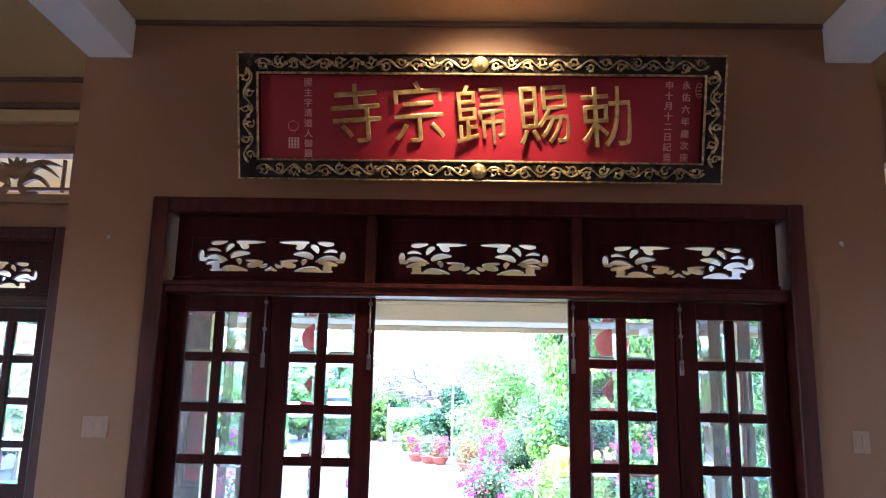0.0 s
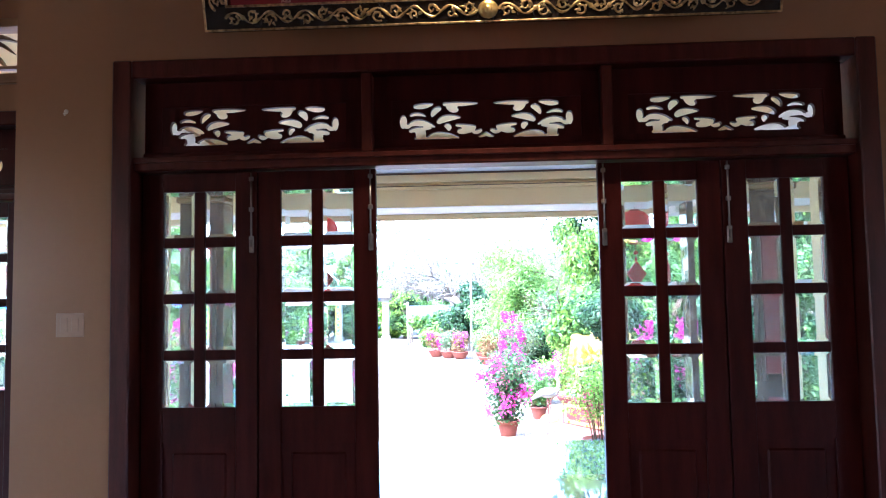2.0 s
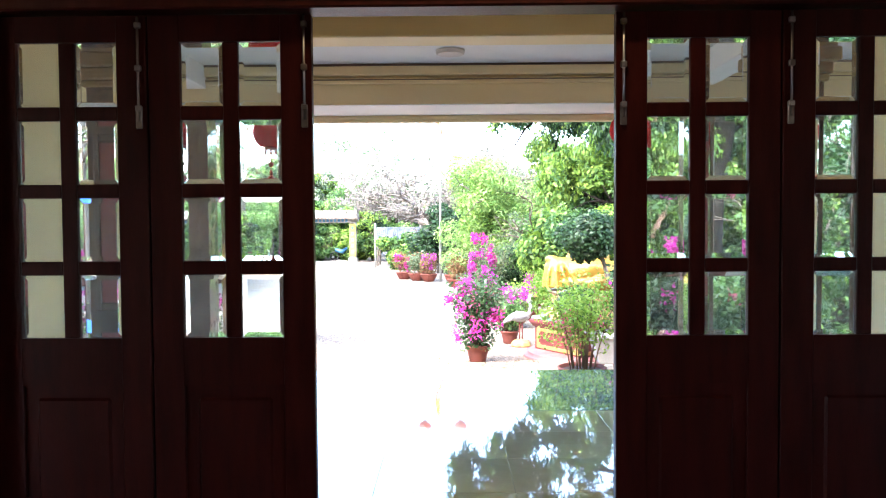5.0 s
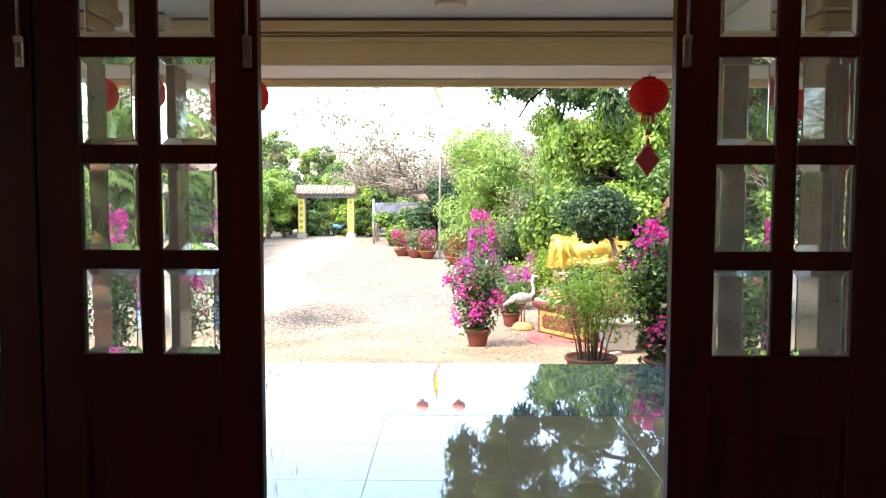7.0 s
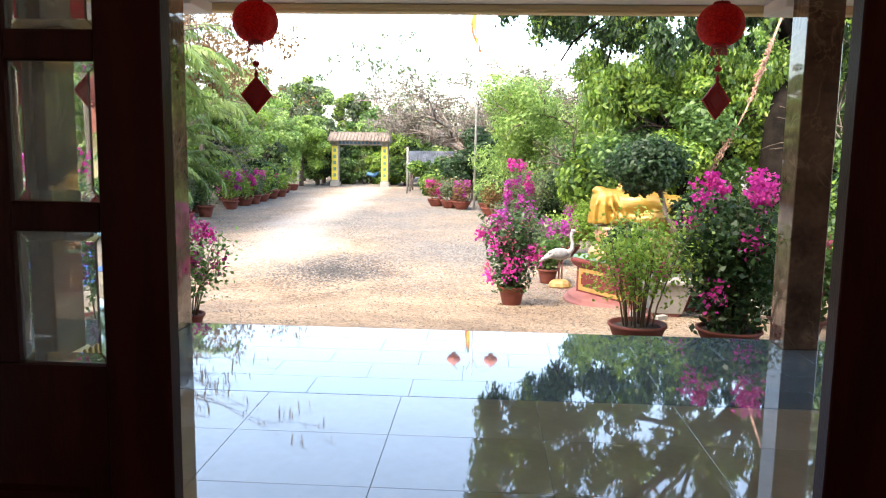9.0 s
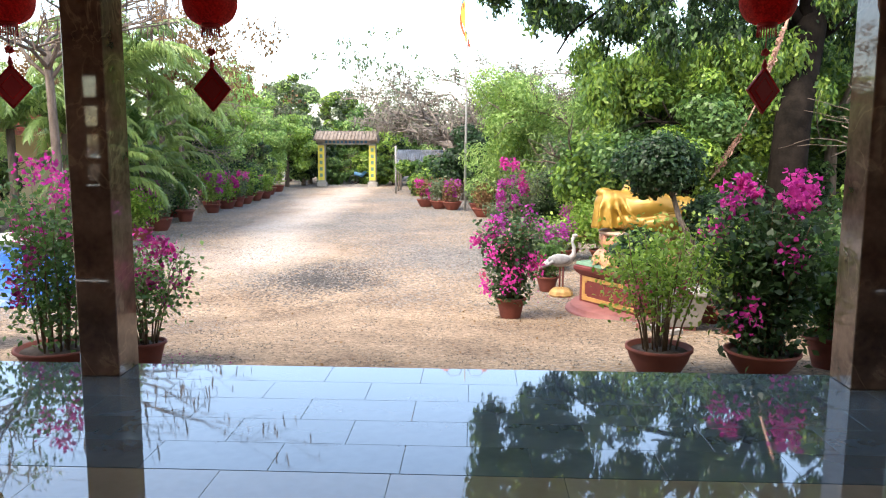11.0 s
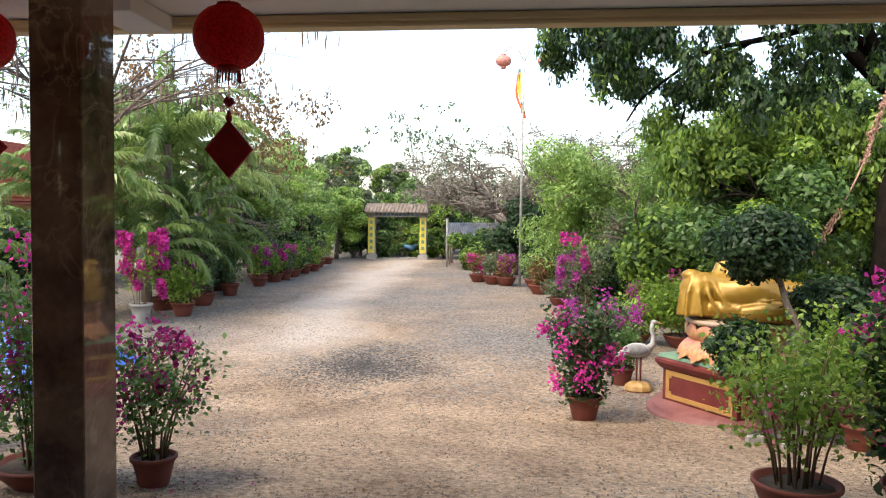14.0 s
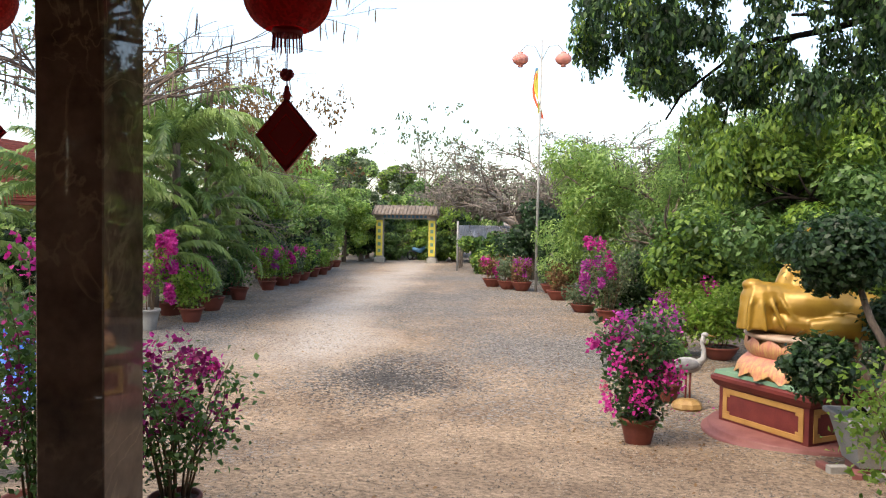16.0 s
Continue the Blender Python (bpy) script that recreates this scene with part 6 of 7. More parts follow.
def tree(x, y, label, height, crown, nl, mat, seed, bark=None, trunk_r=0.16, leaf=0.14, lump=0.9, nlump=22, shell=0.5, second=None, droop=0.3, trunk_h=None, category="tree", aspect=0.5):
    """crown: radii; a tapered trunk with limbs reaching into many leafy clumps."""
    rng = np.random.default_rng(seed)
    z = ground_z(y)
    t = thing("tree", (x, y, z - 0.03), label, category, "trees and shrubs round the yard")
    s, tips = Solid(), []
    th = trunk_h or height - crown[2]
    s.tube([(0, 0, 0), (0.05, 0.02, th * 0.5), (0.0, 0.05, th)], [trunk_r * 1.3, trunk_r, trunk_r * 0.8], 9)
    for k in range(5):
        a = k * 1.257 + rng.random()
        limb(s, rng, (0, 0.05, th * (0.75 + 0.05 * k)), (math.cos(a) * crown[0], math.sin(a) * crown[1], crown[2] * 0.8), max(crown) * 0.6, trunk_r * 0.5, 2, tips)
    part("trunk", s, bark or BARK, t)
    c = (0, 0, height - crown[2])
    B = lumps(rng, c, crown, nlump, lump)
    P, N = cloud(rng, B, nl, shell)
    keep = P[:, 2] > 0.05
    P, N = P[keep], N[keep]
    part("crown", leaves("crown", P, N, leaf * (0.55 + 0.8 * rng.random(len(P))), mat, rng, aspect, droop=droop), None, t)
    if second:
        m2, n2 = second
        P, N = cloud(rng, B[: max(2, nlump // 2)], n2, 0.85)
        part("young_leaves", leaves("young_leaves", P, N, leaf * (0.55 + 0.8 * rng.random(n2)), m2, rng, aspect, droop=droop), None, t, "paler young leaves")
    return t


# the large shade tree: trunk and overhanging boughs of hanging leaves
def shade_tree():
    rng = np.random.default_rng(77)
    x, y = 7.4, 22.5
    t = thing("shade_tree", (x, y, -1.15), "large dark-trunked shade tree with drooping leafy boughs", "tree")
    s, tips = Solid(), []
    s.tube([(-1.15, -2.0, 0), (-1.12, -2.0, 1.4), (-1.0, -1.9, 3.2), (0.0, -0.1, 5.4)], [0.46, 0.36, 0.33, 0.3], 12)
    for dx, dy, dz, ln in ((-0.8, -0.1, 0.7, 3.2), (-0.8, 0.4, 0.8, 3.2), (-0.6, -0.4, 0.8, 3.0), (0.5, -0.5, 0.8, 3.0), (0.8, 0.3, 0.9, 3.0), (-0.5, 0.6, 0.8, 3.2), (-0.3, -0.2, 1.0, 3.4)):
        limb(s, rng, (0, -0.05, 4.9), (dx, dy, dz), ln, 0.15, 2, tips, 0.4)
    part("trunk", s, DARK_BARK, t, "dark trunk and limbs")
    B = []
    for _ in range(400):
        u = rng.random()
        cx, cy = -7.0 + 10.0 * u, -2.2 + 3.8 * rng.random()
        lowz = 4.55 + 0.9 * max(0.0, -cx - 3.6) / 3.0 + 0.6 * rng.random()
        cz = lowz + (4.6 - 0.5 * max(0.0, -cx - 3.6)) * rng.random() ** 1.2
        sz = 0.14 + 0.30 * rng.random() ** 1.5
        B.append((cx, cy, cz, sz, sz, sz * (0.8 + 0.9 * rng.random())))
    low_boughs = []
    for _ in range(95):
        cx = -4.9 + 4.6 * rng.random()
        sz = 0.16 + 0.26 * rng.random()
        low_boughs.append((cx, -1.8 + 2.4 * rng.random(), 3.3 + 1.3 * rng.random(), sz, sz, sz * 1.3))
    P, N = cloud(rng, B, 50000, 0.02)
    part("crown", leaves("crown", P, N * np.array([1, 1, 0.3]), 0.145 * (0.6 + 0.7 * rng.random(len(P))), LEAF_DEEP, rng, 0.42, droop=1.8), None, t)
    # paler and yellow-green leaf colours stand in for sunlight on the boughs
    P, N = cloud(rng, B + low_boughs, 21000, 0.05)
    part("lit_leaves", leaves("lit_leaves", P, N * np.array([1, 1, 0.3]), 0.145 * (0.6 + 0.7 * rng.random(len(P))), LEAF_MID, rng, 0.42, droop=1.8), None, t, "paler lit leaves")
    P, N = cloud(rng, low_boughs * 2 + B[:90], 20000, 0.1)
    part("young_leaves", leaves("young_leaves", P, N * np.array([1, 1, 0.3]), 0.135 * (0.6 + 0.7 * rng.random(len(P))), LEAF_FRESH, rng, 0.42, droop=1.8), None, t, "yellow-green leaves, coloured as sunlit")


shade_tree()
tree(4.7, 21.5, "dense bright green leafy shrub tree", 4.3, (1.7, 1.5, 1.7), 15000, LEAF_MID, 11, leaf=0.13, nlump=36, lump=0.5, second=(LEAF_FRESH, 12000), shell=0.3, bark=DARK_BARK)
tree(9.4, 25.6, "dense bright green leafy shrub tree", 6.2, (2.6, 1.8, 2.6), 12000, LEAF_MID, 12, leaf=0.18, nlump=28, lump=0.8, second=(LEAF_FRESH, 6000))
tree(7.4, 16.6, "dense green shrub beside the porch", 3.6, (1.9, 1.3, 1.8), 9000, LEAF_DEEP, 13, leaf=0.13, nlump=24, lump=0.6, second=(LEAF_MID, 2500))
tree(5.3, 15.2, "leafy green shrub beside the porch", 2.0, (1.0, 0.8, 0.9), 5000, LEAF_DEEP, 14, leaf=0.11, nlump=16, lump=0.45, second=(LEAF_FRESH, 1600), trunk_r=0.06)
tree(5.2, 13.4, "thin-stemmed climbing shrub by the column", 3.6, (0.7, 0.6, 1.7), 3600, LEAF_MID, 15, leaf=0.10, nlump=20, lump=0.35, trunk_r=0.05, second=(LEAF_FRESH, 900))
tree(9.6, 18.0, "dense green shrub tree", 5.5, (2.2, 2.0, 2.6), 9000, LEAF_DEEP, 16, leaf=0.18, nlump=24, lump=0.9)
tree(4.6, 18.9, "dark green shrub behind the statue", 1.3, (0.9, 0.7, 0.9), 3800, LEAF_DEEP, 17, leaf=0.12, nlump=14, lump=0.4, trunk_r=0.05)
tree(3.6, 27.5, "green shrub tree behind the railing", 3.6, (1.7, 1.4, 1.6), 7000, LEAF_MID, 18, leaf=0.2, nlump=22, lump=0.7, second=(LEAF_FRESH, 3400))
tree(1.9, 34.0, "tall feathery bright green bamboo clump", 5.4, (1.7, 1.6, 2.5), 19000, LEAF_BAMBOO, 19, leaf=0.18, nlump=30, lump=0.75, aspect=0.25, droop=1.0, second=(LEAF_FRESH, 5000))
tree(4.6, 33.5, "tall feathery bright green bamboo clump", 5.8, (2.2, 1.6, 2.8), 20000, LEAF_BAMBOO, 20, leaf=0.18, nlump=32, lump=0.85, aspect=0.25, droop=1.0, second=(LEAF_MID, 5000))
tree(6.9, 28.5, "green broadleaf tree behind the railing", 6.4, (2.4, 2.0, 3.0), 12000, LEAF_MID, 21, leaf=0.22, nlump=28, lump=0.9, second=(LEAF_BAMBOO, 5000))
tree(-0.2, 42.5, "dark green shrub before the shed", 3.6, (1.5, 1.3, 1.7), 7000, LEAF_DEEP, 22, leaf=0.22, nlump=20, lump=0.6)
tree(-2.2, 46.0, "green shrub before the shed", 2.5, (1.5, 1.0, 1.2), 4500, LEAF_MID, 23, leaf=0.22, nlump=14, lump=0.5, second=(LEAF_FRESH, 1600), trunk_r=0.06)
for i, (x, y, h, r, m) in enumerate(((9.5, 36, 7.5, 3.0, LEAF_DULL), (7.5, 46, 7.0, 3.0, LEAF_DULL), (2.6, 58, 5.6, 3.0, LEAF_DULL), (12.5, 26, 7.0, 3.0, LEAF_MID), (-14.5, 27, 2.6, 1.6, LEAF_DEEP), (-12.6, 41, 5.4, 2.2, LEAF_BAMBOO), (-13.0, 46, 6.0, 2.4, LEAF_BAMBOO), (-11.9, 37, 4.4, 1.6, LEAF_FRESH), (-12.4, 50, 5.0, 2.0, LEAF_BAMBOO), (-7.8, 58.5, 2.0, 1.7, LEAF_FRESH), (-10.9, 55.0, 2.6, 1.2, LEAF_DEEP), (-5.0, 55.5, 2.4, 1.1, LEAF_MID),
                                     (-11.4, 44, 3.2, 1.3, LEAF_DEEP), (-15, 52, 7.5, 3.0, LEAF_BAMBOO), (-13, 60, 7.5, 3.0, LEAF_DULL), (-8.0, 66, 6.0, 2.6, LEAF_MID), (-4.0, 64, 5.5, 2.4, LEAF_MID), (-10.9, 68, 7.2, 2.2, LEAF_DULL), (-7.0, 76, 6.8, 2.4, LEAF_DULL), (-15, 70, 9.0, 2.8, LEAF_DULL), (-19, 66, 9.5, 3.2, LEAF_DULL), (-18, 40, 7, 3.0, LEAF_MID), (-10.9, 57, 3.6, 1.8, LEAF_DEEP), (-5.2, 57, 3.0, 1.6, LEAF_DEEP), (-8.2, 61, 2.6, 1.8, LEAF_FRESH), (-21, 22, 4.5, 2.6, LEAF_DEEP), (-15.0, 20.5, 1.8, 1.4, LEAF_DEEP), (-26, 38, 7, 3.4, LEAF_MID), (-9.4, 60, 4.2, 2.0, LEAF_MID), (-6.4, 61.5, 4.2, 2.0, LEAF_FRESH), (-7.9, 64, 4.6, 2.2, LEAF_DULL), (-11.8, 39, 4.8, 1.9, LEAF_BAMBOO), (-12.2, 43.5, 5.0, 2.0, LEAF_FRESH), (-11.5, 53, 4.4, 1.8, LEAF_BAMBOO), (11.0, 29.5, 4.4, 2.6, LEAF_DEEP), (14.0, 31, 5.2, 3.0, LEAF_MID))):
    tree(x, y, "green leafy tree at the edge of the yard", h, (r, r * 0.85, h * 0.42), int(5200 + 1000 * r), m, 200 + i, leaf=0.18 if y < 55 else 0.24, nlump=48, lump=0.15 * r + 0.14, shell=0.55, second=(LEAF_FRESH if i % 2 else LEAF_BAMBOO, 4600), trunk_r=0.12)


for i, (x, y, h, r, m) in enumerate(((2.6, 28.9, 1.7, 1.0, LEAF_DEEP), (4.4, 28.0, 2.2, 1.2, LEAF_MID), (6.0, 26.6, 2.4, 1.3, LEAF_MID), (8.2, 25.4, 2.4, 1.3, LEAF_DEEP), (1.2, 38.4, 2.6, 1.3, LEAF_DEEP), (3.0, 36.4, 2.4, 1.3, LEAF_MID), (-9.3, 56.6, 1.6, 1.2, LEAF_MID), (-6.6, 56.8, 1.5, 1.2, LEAF_FRESH), (-8.0, 57.8, 1.7, 1.4, LEAF_MID), (-11.0, 37.0, 3.9, 1.3, LEAF_DEEP), (-10.9, 31.2, 2.3, 1.1, LEAF_DEEP), (-10.6, 40.2, 2.6, 1.0, LEAF_DEEP))):
    tree(x, y, "dense green undergrowth shrub", h, (r, r * 0.8, h * 0.52), 3600, m, 300 + i, leaf=0.15 if y < 50 else 0.2, nlump=30, lump=0.34, shell=0.2, second=(LEAF_MID, 1200), trunk_r=0.05)


def palm(x, y, height, fronds, length, seed, label):
    """A palm with long arching fronds, each a rachis with many narrow hanging leaflets."""
    rng = np.random.default_rng(seed)
    t = thing("palm", (x, y, ground_z(y) - 0.03), label, "palm tree", "palms along the drive")
    part("trunk", Solid().tube([(0, 0, 0), (0.05, 0, height * 0.5), (0.02, 0.04, height)], [0.15, 0.11, 0.10], 9), BARK, t)
    for k in range(fronds):
        a = 2.4 * k + 0.4 * rng.random()
        up = 1.45 - 1.05 * (k / fronds) + 0.12 * rng.normal()
        L = length * (0.85 + 0.3 * rng.random())
        pts, p, el = [], Vector((0.02, 0.04, height)), up
        for i in range(13):
            pts.append(p.copy())
            p = p + Vector((math.cos(a) * math.cos(el), math.sin(a) * math.cos(el), math.sin(el))) * L / 12
            el -= 0.095 + 0.012 * i
        s = Solid().tube(pts, [0.024 - 0.0016 * i for i in range(13)], 4)
        v, f = [], []
        for i in range(1, 12):
            for h in (0.0, 0.2, 0.4, 0.6, 0.8):
                c = pts[i].lerp(pts[i + 1], h)
                ax = (pts[i + 1] - pts[i]).normalized()
                side = ax.cross(Vector((0, 0, 1))).normalized()
                w = L * 0.18 * math.sin(math.pi * (0.18 + 0.70 * (i + h) / 12)) * (0.8 + 0.35 * rng.random())
                for sg_ in (-1, 1):
                    d = side * sg_ * (0.58 + 0.10 * rng.normal()) + ax * 0.75 + Vector((0, 0, -0.05 + 0.10 * rng.normal()))
                    mid = c + d * w * 0.5
                    tip = c + d * w * 0.92 + Vector((0, 0, -w * (0.30 + 0.30 * rng.random())))
                    o = len(v)
                    v += [c + ax * 0.016, c - ax * 0.016, mid - ax * 0.036, tip, mid + ax * 0.036]
                    f.append((o, o + 1, o + 2, o + 3, o + 4))
        s.add(v, f)
        part("frond", s, LEAF_PALM, t)


for i, (x, y, h, n, L) in enumerate(((-9.8, 27.0, 4.6, 26, 2.9), (-11.0, 29.4, 4.4, 22, 2.9), (-9.9, 26.0, 1.5, 14, 2.2), (-9.7, 28.0, 2.6, 16, 2.5), (-10.6, 25.4, 2.9, 16, 2.5), (-10.8, 32.2, 3.8, 16, 2.8), (-11.6, 24.6, 3.0, 18, 2.8), (-11.2, 35.0, 3.4, 20, 2.8), (-16.0, 22.5, 4.4, 18, 3.0), (-10.6, 30.6, 1.8, 14, 2.4), (-10.2, 28.0, 1.6, 14, 2.4), (-13.5, 23.5, 1.6, 14, 2.6))):
    palm(x, y, h, n, L, 400 + i, "feathery green palm beside the drive")


def pod_tree(x, y, fork, limbs, reach, rise, seed, label, bark, pods, pod_len, r=0.13, foliage=None, order=3):
    """A wide leafless umbrella tree: arching limbs, side branches, twigs and hanging pods."""
    rng = np.random.default_rng(seed)
    t = thing("bare_tree", (x, y, ground_z(y) - 0.03), label, "tree", "bare trees")
    s = Solid().tube([(0, 0, 0), (0.06, 0.03, fork * 0.5), (0, 0, fork)], [r * 1.5, r * 1.15, r], 9)
    P, D = [], []

    def arc(p, a, el, length, rad, depth):
        pts, p = [Vector(p)], Vector(p)
        n = 7
        for i in range(n):
            a += 0.16 * rng.normal()
            el = max(el - (0.07 if depth > 1 else 0.03) + 0.09 * rng.normal(), -0.12)
            p = p + Vector((math.cos(a) * math.cos(el), math.sin(a) * math.cos(el), math.sin(el))) * length / n
            pts.append(p.copy())
        s.tube(pts, [max(rad * (1 - 0.72 * i / n), r * 0.06) for i in range(n + 1)], 6 if depth > 1 else 4)
        if depth < 2:
            for q in pts[2:]:
                if rng.random() < pods:
                    P.append(q + Vector(rng.normal(size=3)) * 0.06)
        if depth:
            for k in range(2 + int(depth) + (rng.random() > 0.5)):
                i = int(rng.integers(2, n + 1))
                arc(pts[i], a + rng.choice((-1, 1)) * (0.4 + 0.7 * rng.random()), 0.40 + 0.25 * rng.normal(), length * (0.42 + 0.22 * rng.random()), rad * (1 - 0.72 * i / n) * 0.75, depth - 1)

    for k in range(limbs):
        arc((0, 0, fork * (0.86 + 0.14 * rng.random())), 6.283 * (k + 0.5 * rng.random()) / limbs, rise + 0.16 * rng.normal(), reach * (0.8 + 0.4 * rng.random()), r * 0.6, order)
    part("trunk", s, bark, t)
    v, f = [], []
    for q in P:
        L = pod_len * (0.6 + 0.7 * rng.random())
        a = 6.283 * rng.random()
        bx, by, w = math.cos(a) * L * 0.18, math.sin(a) * L * 0.18, L * 0.055
        o = len(v)
        for i in range(4):
            u = i / 3
            c = q + Vector((bx * u * u, by * u * u, -L * u))
            wd = w * (0.5, 1.0, 1.0, 0.35)[i]
            v += [c + Vector((-math.sin(a) * wd, math.cos(a) * wd, 0)), c - Vector((-math.sin(a) * wd, math.cos(a) * wd, 0)), c + Vector((math.cos(a) * wd * 0.4, math.sin(a) * wd * 0.4, 0))]
        for i in range(3):
            f += [(o + 3 * i + m, o + 3 * i + (m + 1) % 3, o + 3 * i + 3 + (m + 1) % 3, o + 3 * i + 3 + m) for m in range(3)]
    tagged(part("pod_fringe", Solid().add(v, f), bark if pods < 0.5 else DRY_BARK, t, "hanging dry pods"), kind="stuff")
    if foliage:
        mat, n, size = foliage
        Q = np.array([tuple(q) for q in P])
        Q = Q[rng.integers(0, len(Q), n)] + rng.normal(size=(n, 3)) * 0.2
        tagged(part("sparse_leaves", leaves("sparse_leaves", Q, rng.normal(size=(n, 3)), size * (0.6 + 0.7 * rng.random(n)), mat, rng, 0.5), None, t, "sparse dry leaves"), kind="stuff")


def bare_tree(x, y, height, reach, seed, depth, label, pods, lean=(0, 0), bark=None, r=0.16, twig=0.13, twig_mat=None, size=0.34):
    rng = np.random.default_rng(seed)
    t = thing("bare_tree", (x, y, ground_z(y) - 0.03), label, "tree", "bare trees")
    s, tips = Solid(), []
    s.tube([(0, 0, 0), (lean[0] * 0.3, lean[1] * 0.3, height * 0.22), (lean[0], lean[1], height * 0.4)], [r * 1.3, r, r * 0.8], 8)
    for k in range(5):
        a = 1.257 * k + rng.random()
        limb(s, rng, (lean[0], lean[1], height * (0.33 + 0.015 * k)), (math.cos(a) * reach, math.sin(a) * reach, height * 0.42), height * 0.27, r * 0.55, depth, tips, 0.6, 0.0)
    part("trunk", s, bark or DRY_BARK, t)
    if pods:
        Q = np.array([tuple(p) for p in tips])
        Q = np.repeat(Q, pods, 0) + rng.normal(size=(len(Q) * pods, 3)) * 0.18
        Q[:, 2] -= 0.12
        Q = Q[Q[:, 2] > height * 0.52]
        part("dry_foliage", leaves("dry_foliage", Q, rng.normal(size=Q.shape) * np.array([1, 1, 0.05]), size * (0.6 + 0.6 * rng.random(len(Q))), twig_mat or LEAF_BROWN, rng, twig, 0.05, droop=4.0 if twig < 0.2 else 0.6), None, t, "hanging dry pods and leaves")["kind"] = "stuff"


GREY_TWIG = surface("grey_twig_bark", (0.12, 0.098, 0.08), (0.24, 0.205, 0.175), 4, 0.95, bump=0.5, fine=25)
pod_tree(-0.6, 50.5, 2.4, 10, 4.6, 0.60, 31, "wide bare grey tree with dry pods behind the shed", GREY_TWIG, 0.34, 0.36, r=0.36, foliage=(LEAF_GREY, 3400, 0.22))
pod_tree(2.4, 51.5, 2.8, 10, 5.0, 0.80, 32, "wide bare grey tree with dry pods behind the shed", GREY_TWIG, 0.34, 0.36, r=0.36, foliage=(LEAF_DULL, 4200, 0.22))
pod_tree(6.2, 53.0, 3.0, 10, 4.8, 0.82, 33, "bare grey tree at the edge of the yard", GREY_TWIG, 0.34, 0.36, r=0.34, foliage=(LEAF_GREY, 4600, 0.22))
pod_tree(-8.9, 21.8, 4.6, 9, 3.6, 0.62, 34, "bare tree with arching branches and dangling dry pods", BARK, 0.34, 0.30, r=0.085, order=2)
pod_tree(-12.2, 20.5, 5.2, 9, 3.6, 0.7, 38, "bare tree with arching branches and dangling dry pods", BARK, 0.34, 0.30, r=0.085, foliage=(LEAF_MID, 1800, 0.13), order=2)
bare_tree(-11.6, 33.0, 8.0, 2.4, 35, 5, "bare brown-leaved tree above the palms", 18, twig=0.5, size=0.17)
bare_tree(-9.6, 72.0, 12.0, 3.0, 36, 3, "tall sparse tree beyond the gate", 6, twig=0.5, size=0.4, twig_mat=LEAF_DULL)

# dangling dry palm flower stalk under the shade tree
def dry_stalk(base, tip, seed):
    rng = np.random.default_rng(seed)
    d = thing("dry_palm_stalk", base, "dangling dry pinkish palm flower stalk under the shade tree", "dry stalk")
    v = Vector(tip) - Vector(base)
    pts = [v * t + Vector((0.10 * math.sin(3.1 * t), 0, -0.12 * math.sin(3.14 * t))) for t in (0, 0.17, 0.34, 0.5, 0.67, 0.84, 1.0)]
    part("rachis", Solid().tube(pts + [v * 1.35 + Vector((0.1, 0.5, 0.1))], [0.010, 0.012, 0.014, 0.016, 0.018, 0.02, 0.024, 0.03], 6), DRY_STALK, d)
    for k in range(60):
        u = rng.random()
        if 0.42 < u < 0.62:
            continue
        i = min(int(u * 6), 5)
        c = pts[i].lerp(pts[i + 1], u * 6 - i)
        dr = Vector((-0.5 + 0.25 * rng.normal(), 0.3 * rng.normal(), -0.8)).normalized() * (0.10 + 0.16 * rng.random())
        side = Vector((0.05 * rng.normal(), 0.05 * rng.normal(), 0))
        q = [c, c + dr * 0.5 + side, c + dr + side * 0.4]
        sd = Solid().tube(q, [0.007, 0.014, 0.005], 5)
        for j in range(5):
            sd.ball(tuple(c + dr * (0.25 + 0.16 * j) + Vector(rng.normal(size=3)) * 0.016), (0.015, 0.015, 0.022), 6, 4)
        part("strand", sd, DRY_STALK, d)


dry_stalk((4.80, 20.0, 1.05), (5.92, 20.0, 3.75), 5)

# ---- small stuff on the ground ----
rng = np.random.default_rng(3)


def scatter(name, n, x0, x1, y0, y1, size, mat, label, category, flat=True, aspect=0.7):
    X = x0 + (x1 - x0) * rng.random(n)
    Y = y0 + (y1 - y0) * rng.random(n) ** 1.4
    Z = np.array([ground_z(b) + 0.035 * noise.noise((a * 0.45, b * 0.45, 0)) + 0.012 * noise.noise((a * 2.1, b * 2.1, 3)) for a, b in zip(X, Y)]) + 0.012
    N = rng.normal(size=(n, 3)) * 0.35 + np.array([0, 0, 1])
    me = leaves(name, np.stack([X, Y, Z], 1), N, size * (0.4 + 0.9 * rng.random(n)), mat, rng, aspect, 0.12)
    tagged(new(name, me), label, category, "", "stuff")


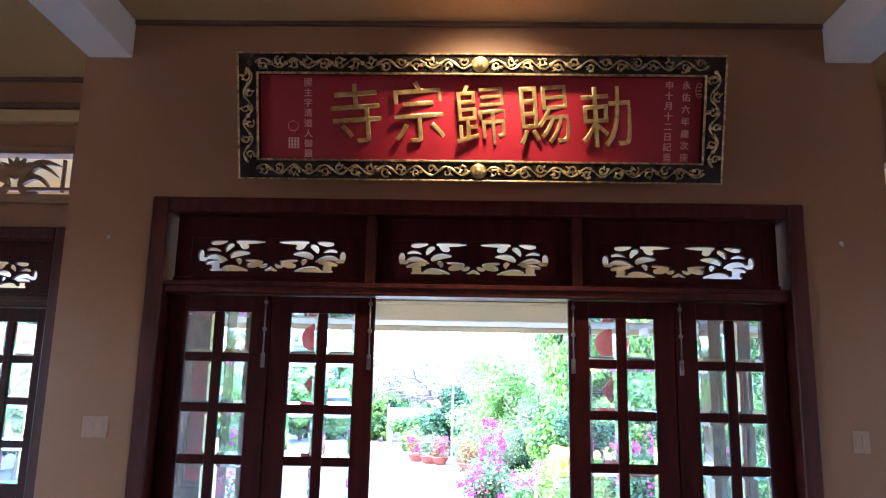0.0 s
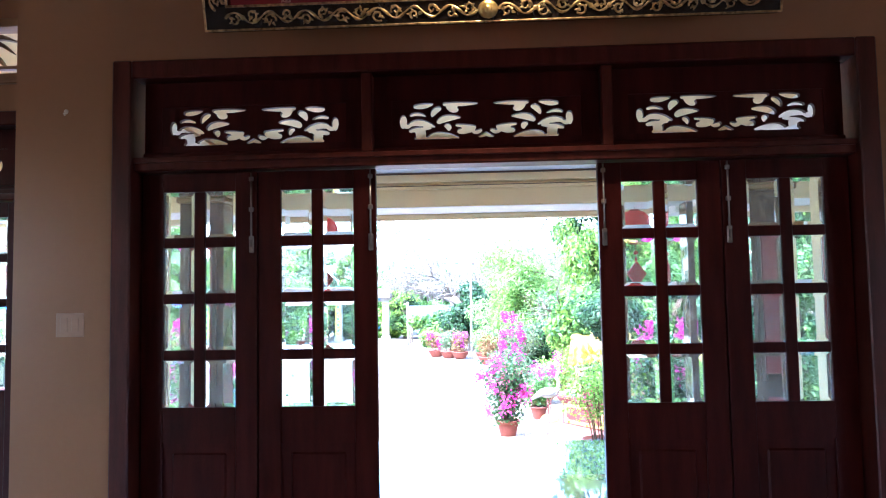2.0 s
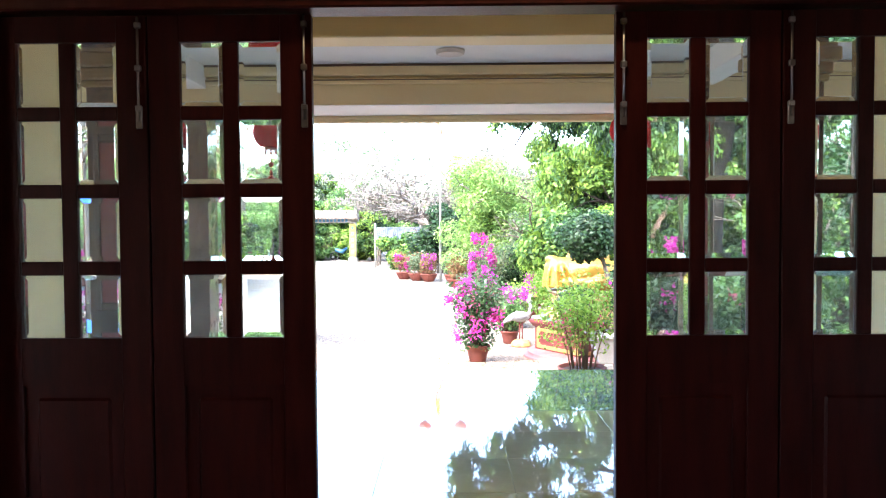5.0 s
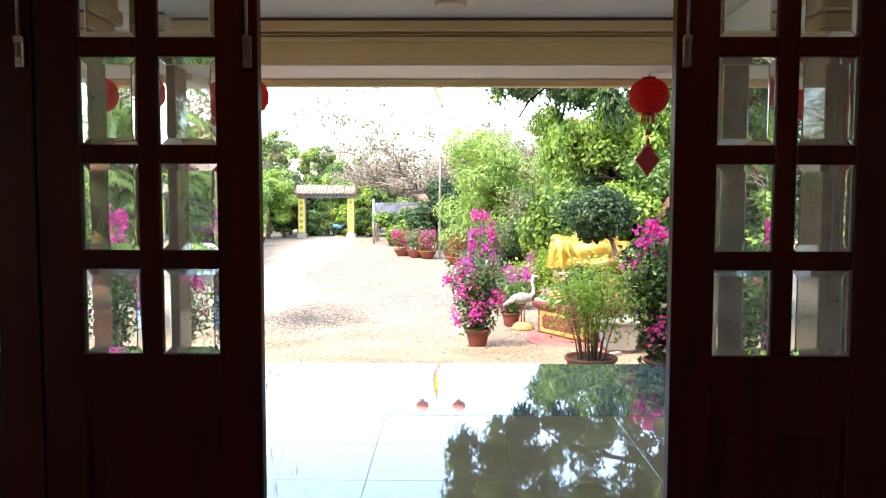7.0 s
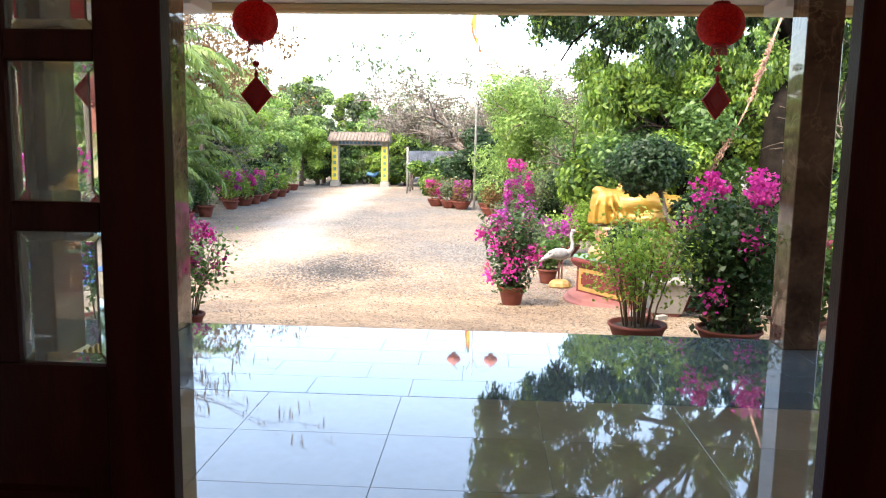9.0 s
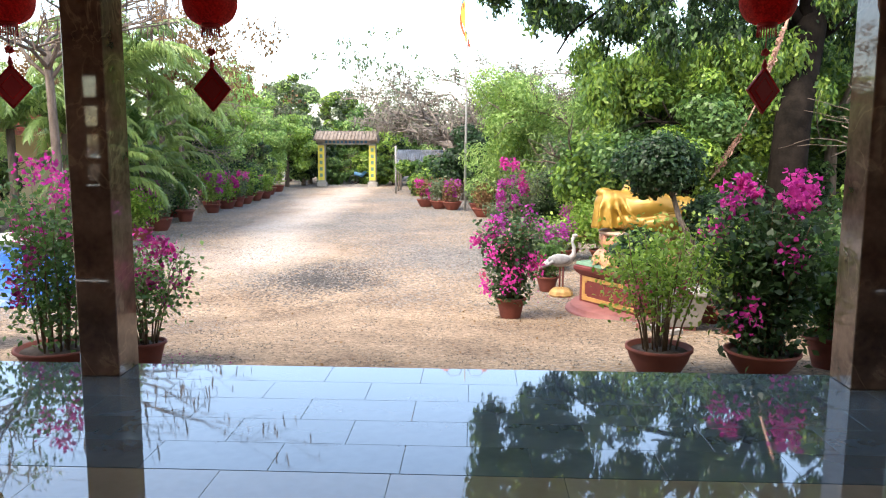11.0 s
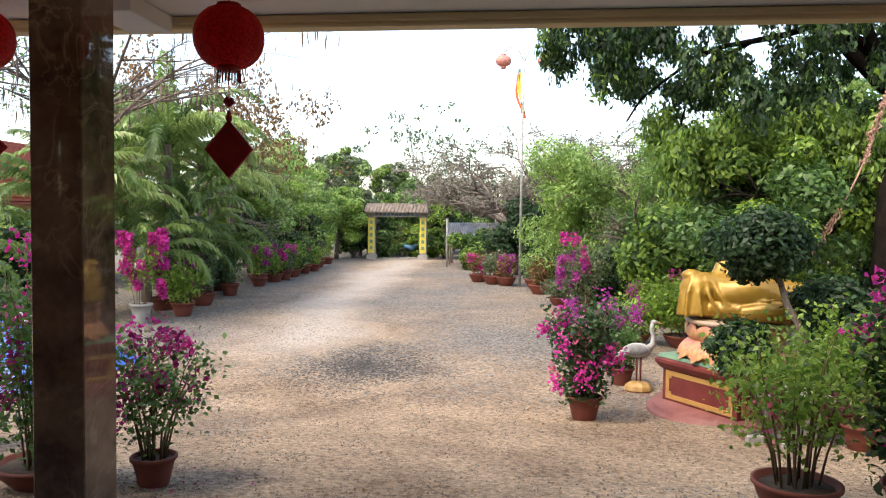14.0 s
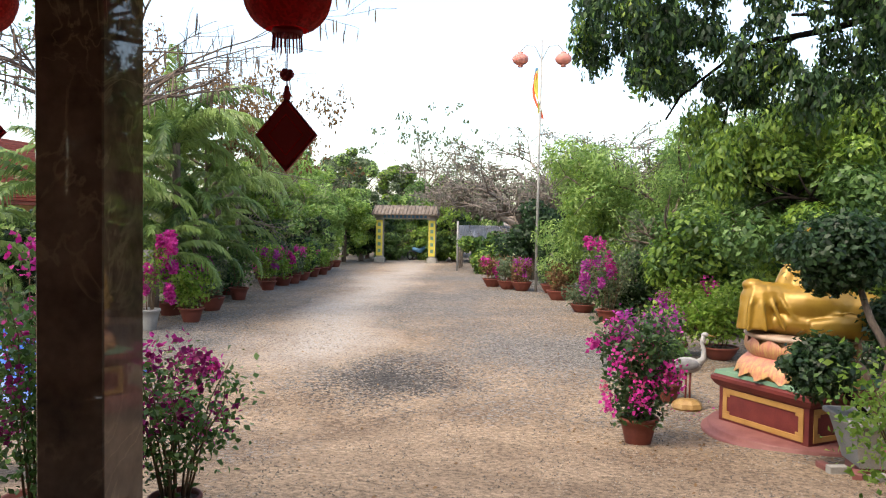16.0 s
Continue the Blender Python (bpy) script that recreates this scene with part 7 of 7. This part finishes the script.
scatter("fallen_leaves", 1500, -8, 4.5, 11.2, 26, 0.042, LEAF_BROWN, "dry brown leaves strewn on the ground", "fallen leaves")
for px, py, count, reach in ((0.84, 16.72, 130, 1.1), (-2.93, 12.62, 60, 0.8), (1.9, 18.6, 60, 0.8)):
    a, q = 6.283 * rng.random(count), reach * rng.random(count) ** 0.6
    X, Y = px + q * np.cos(a), py + q * np.sin(a)
    Z = np.array([ground_z(v) + 0.035 * noise.noise((u * 0.45, v * 0.45, 0)) + 0.012 * noise.noise((u * 2.1, v * 2.1, 3)) for u, v in zip(X, Y)]) + 0.012
    me = leaves("fallen_bracts", np.stack([X, Y, Z], 1), rng.normal(size=(count, 3)) * 0.4 + np.array([0, 0, 1]), 0.035 * (0.6 + 0.8 * rng.random(count)), PLUM if count < 100 else LEAF_BROWN, rng, 0.7)
    tagged(new("fallen_bracts", me), "withered bracts strewn round a pot", "fallen bracts", "", "stuff")
n = 60000
X, Y = -8.5 + 12.5 * rng.random(n), 11 + 17 * rng.random(n) ** 1.3
gs = np.empty((n, 5, 3))
S = 0.006 + 0.012 * rng.random(n) ** 2
A = rng.random(n) * 6.28
for k in range(4):
    gs[:, k, 0], gs[:, k, 1] = X + S * np.cos(A + k * 1.571) * (0.7 + 0.5 * rng.random(n)), Y + S * np.sin(A + k * 1.571) * (0.7 + 0.5 * rng.random(n))
gs[:, 4, 0], gs[:, 4, 1] = X, Y
base = np.array([ground_z(b) + 0.035 * noise.noise((a * 0.45, b * 0.45, 0)) + 0.012 * noise.noise((a * 2.1, b * 2.1, 3)) for a, b in zip(X, Y)])
gs[:, :4, 2], gs[:, 4, 2] = base[:, None] - 0.004, base + S * 0.7
idx = np.arange(n)[:, None] * 5
tri = np.concatenate([idx + np.array([[k, (k + 1) % 4, 4]]) for k in range(4)])
me = bpy.data.meshes.new("gravel")
me.from_pydata(gs.reshape(-1, 3).tolist(), [], tri.tolist())
me.materials.append(STONE_CHIP)
tagged(new("gravel", me), "loose grey gravel chips on sandy ground", "gravel", "", "stuff")

# ---- floor tiles ----
def tile_mesh(name, w, d, mat):
    return Solid().box(-w / 2 + 0.001, w / 2 - 0.001, -d / 2 + 0.001, d / 2 - 0.001, -0.0115, 0, 0.0008).mesh(name, mat)


slab = bpy.data.objects["porch_step"]
TW, TD = 0.62, 0.340
me = tile_mesh("tile", TW, TD, TILE_DARK)
for r in range(5):
    for k in range(-13, 15):
        x = -0.05 + k * TW + (TW / 2 if r % 2 else 0) + 0.31
        if -7.9 < x - TW / 2 and x + TW / 2 < 8.95:
            part("tile", me, None, slab).location = (x, 8.757 + TD * (r + 0.5), 0)
floor_ob = bpy.data.objects["floor"]
me = tile_mesh("tile", 0.80, 0.62, TILE_BROWN)
for r in range(18):
    for k in range(-9, 11):
        x, y = -0.09 + 0.8 * (k + 0.5), 8.752 - 0.62 * (r + 0.5)
        if -7.9 < x - 0.4 and x + 0.4 < 8.95 and (y > 0 or abs(x) < 4):
            part("tile", me, None, floor_ob).location = (x, y, 0)
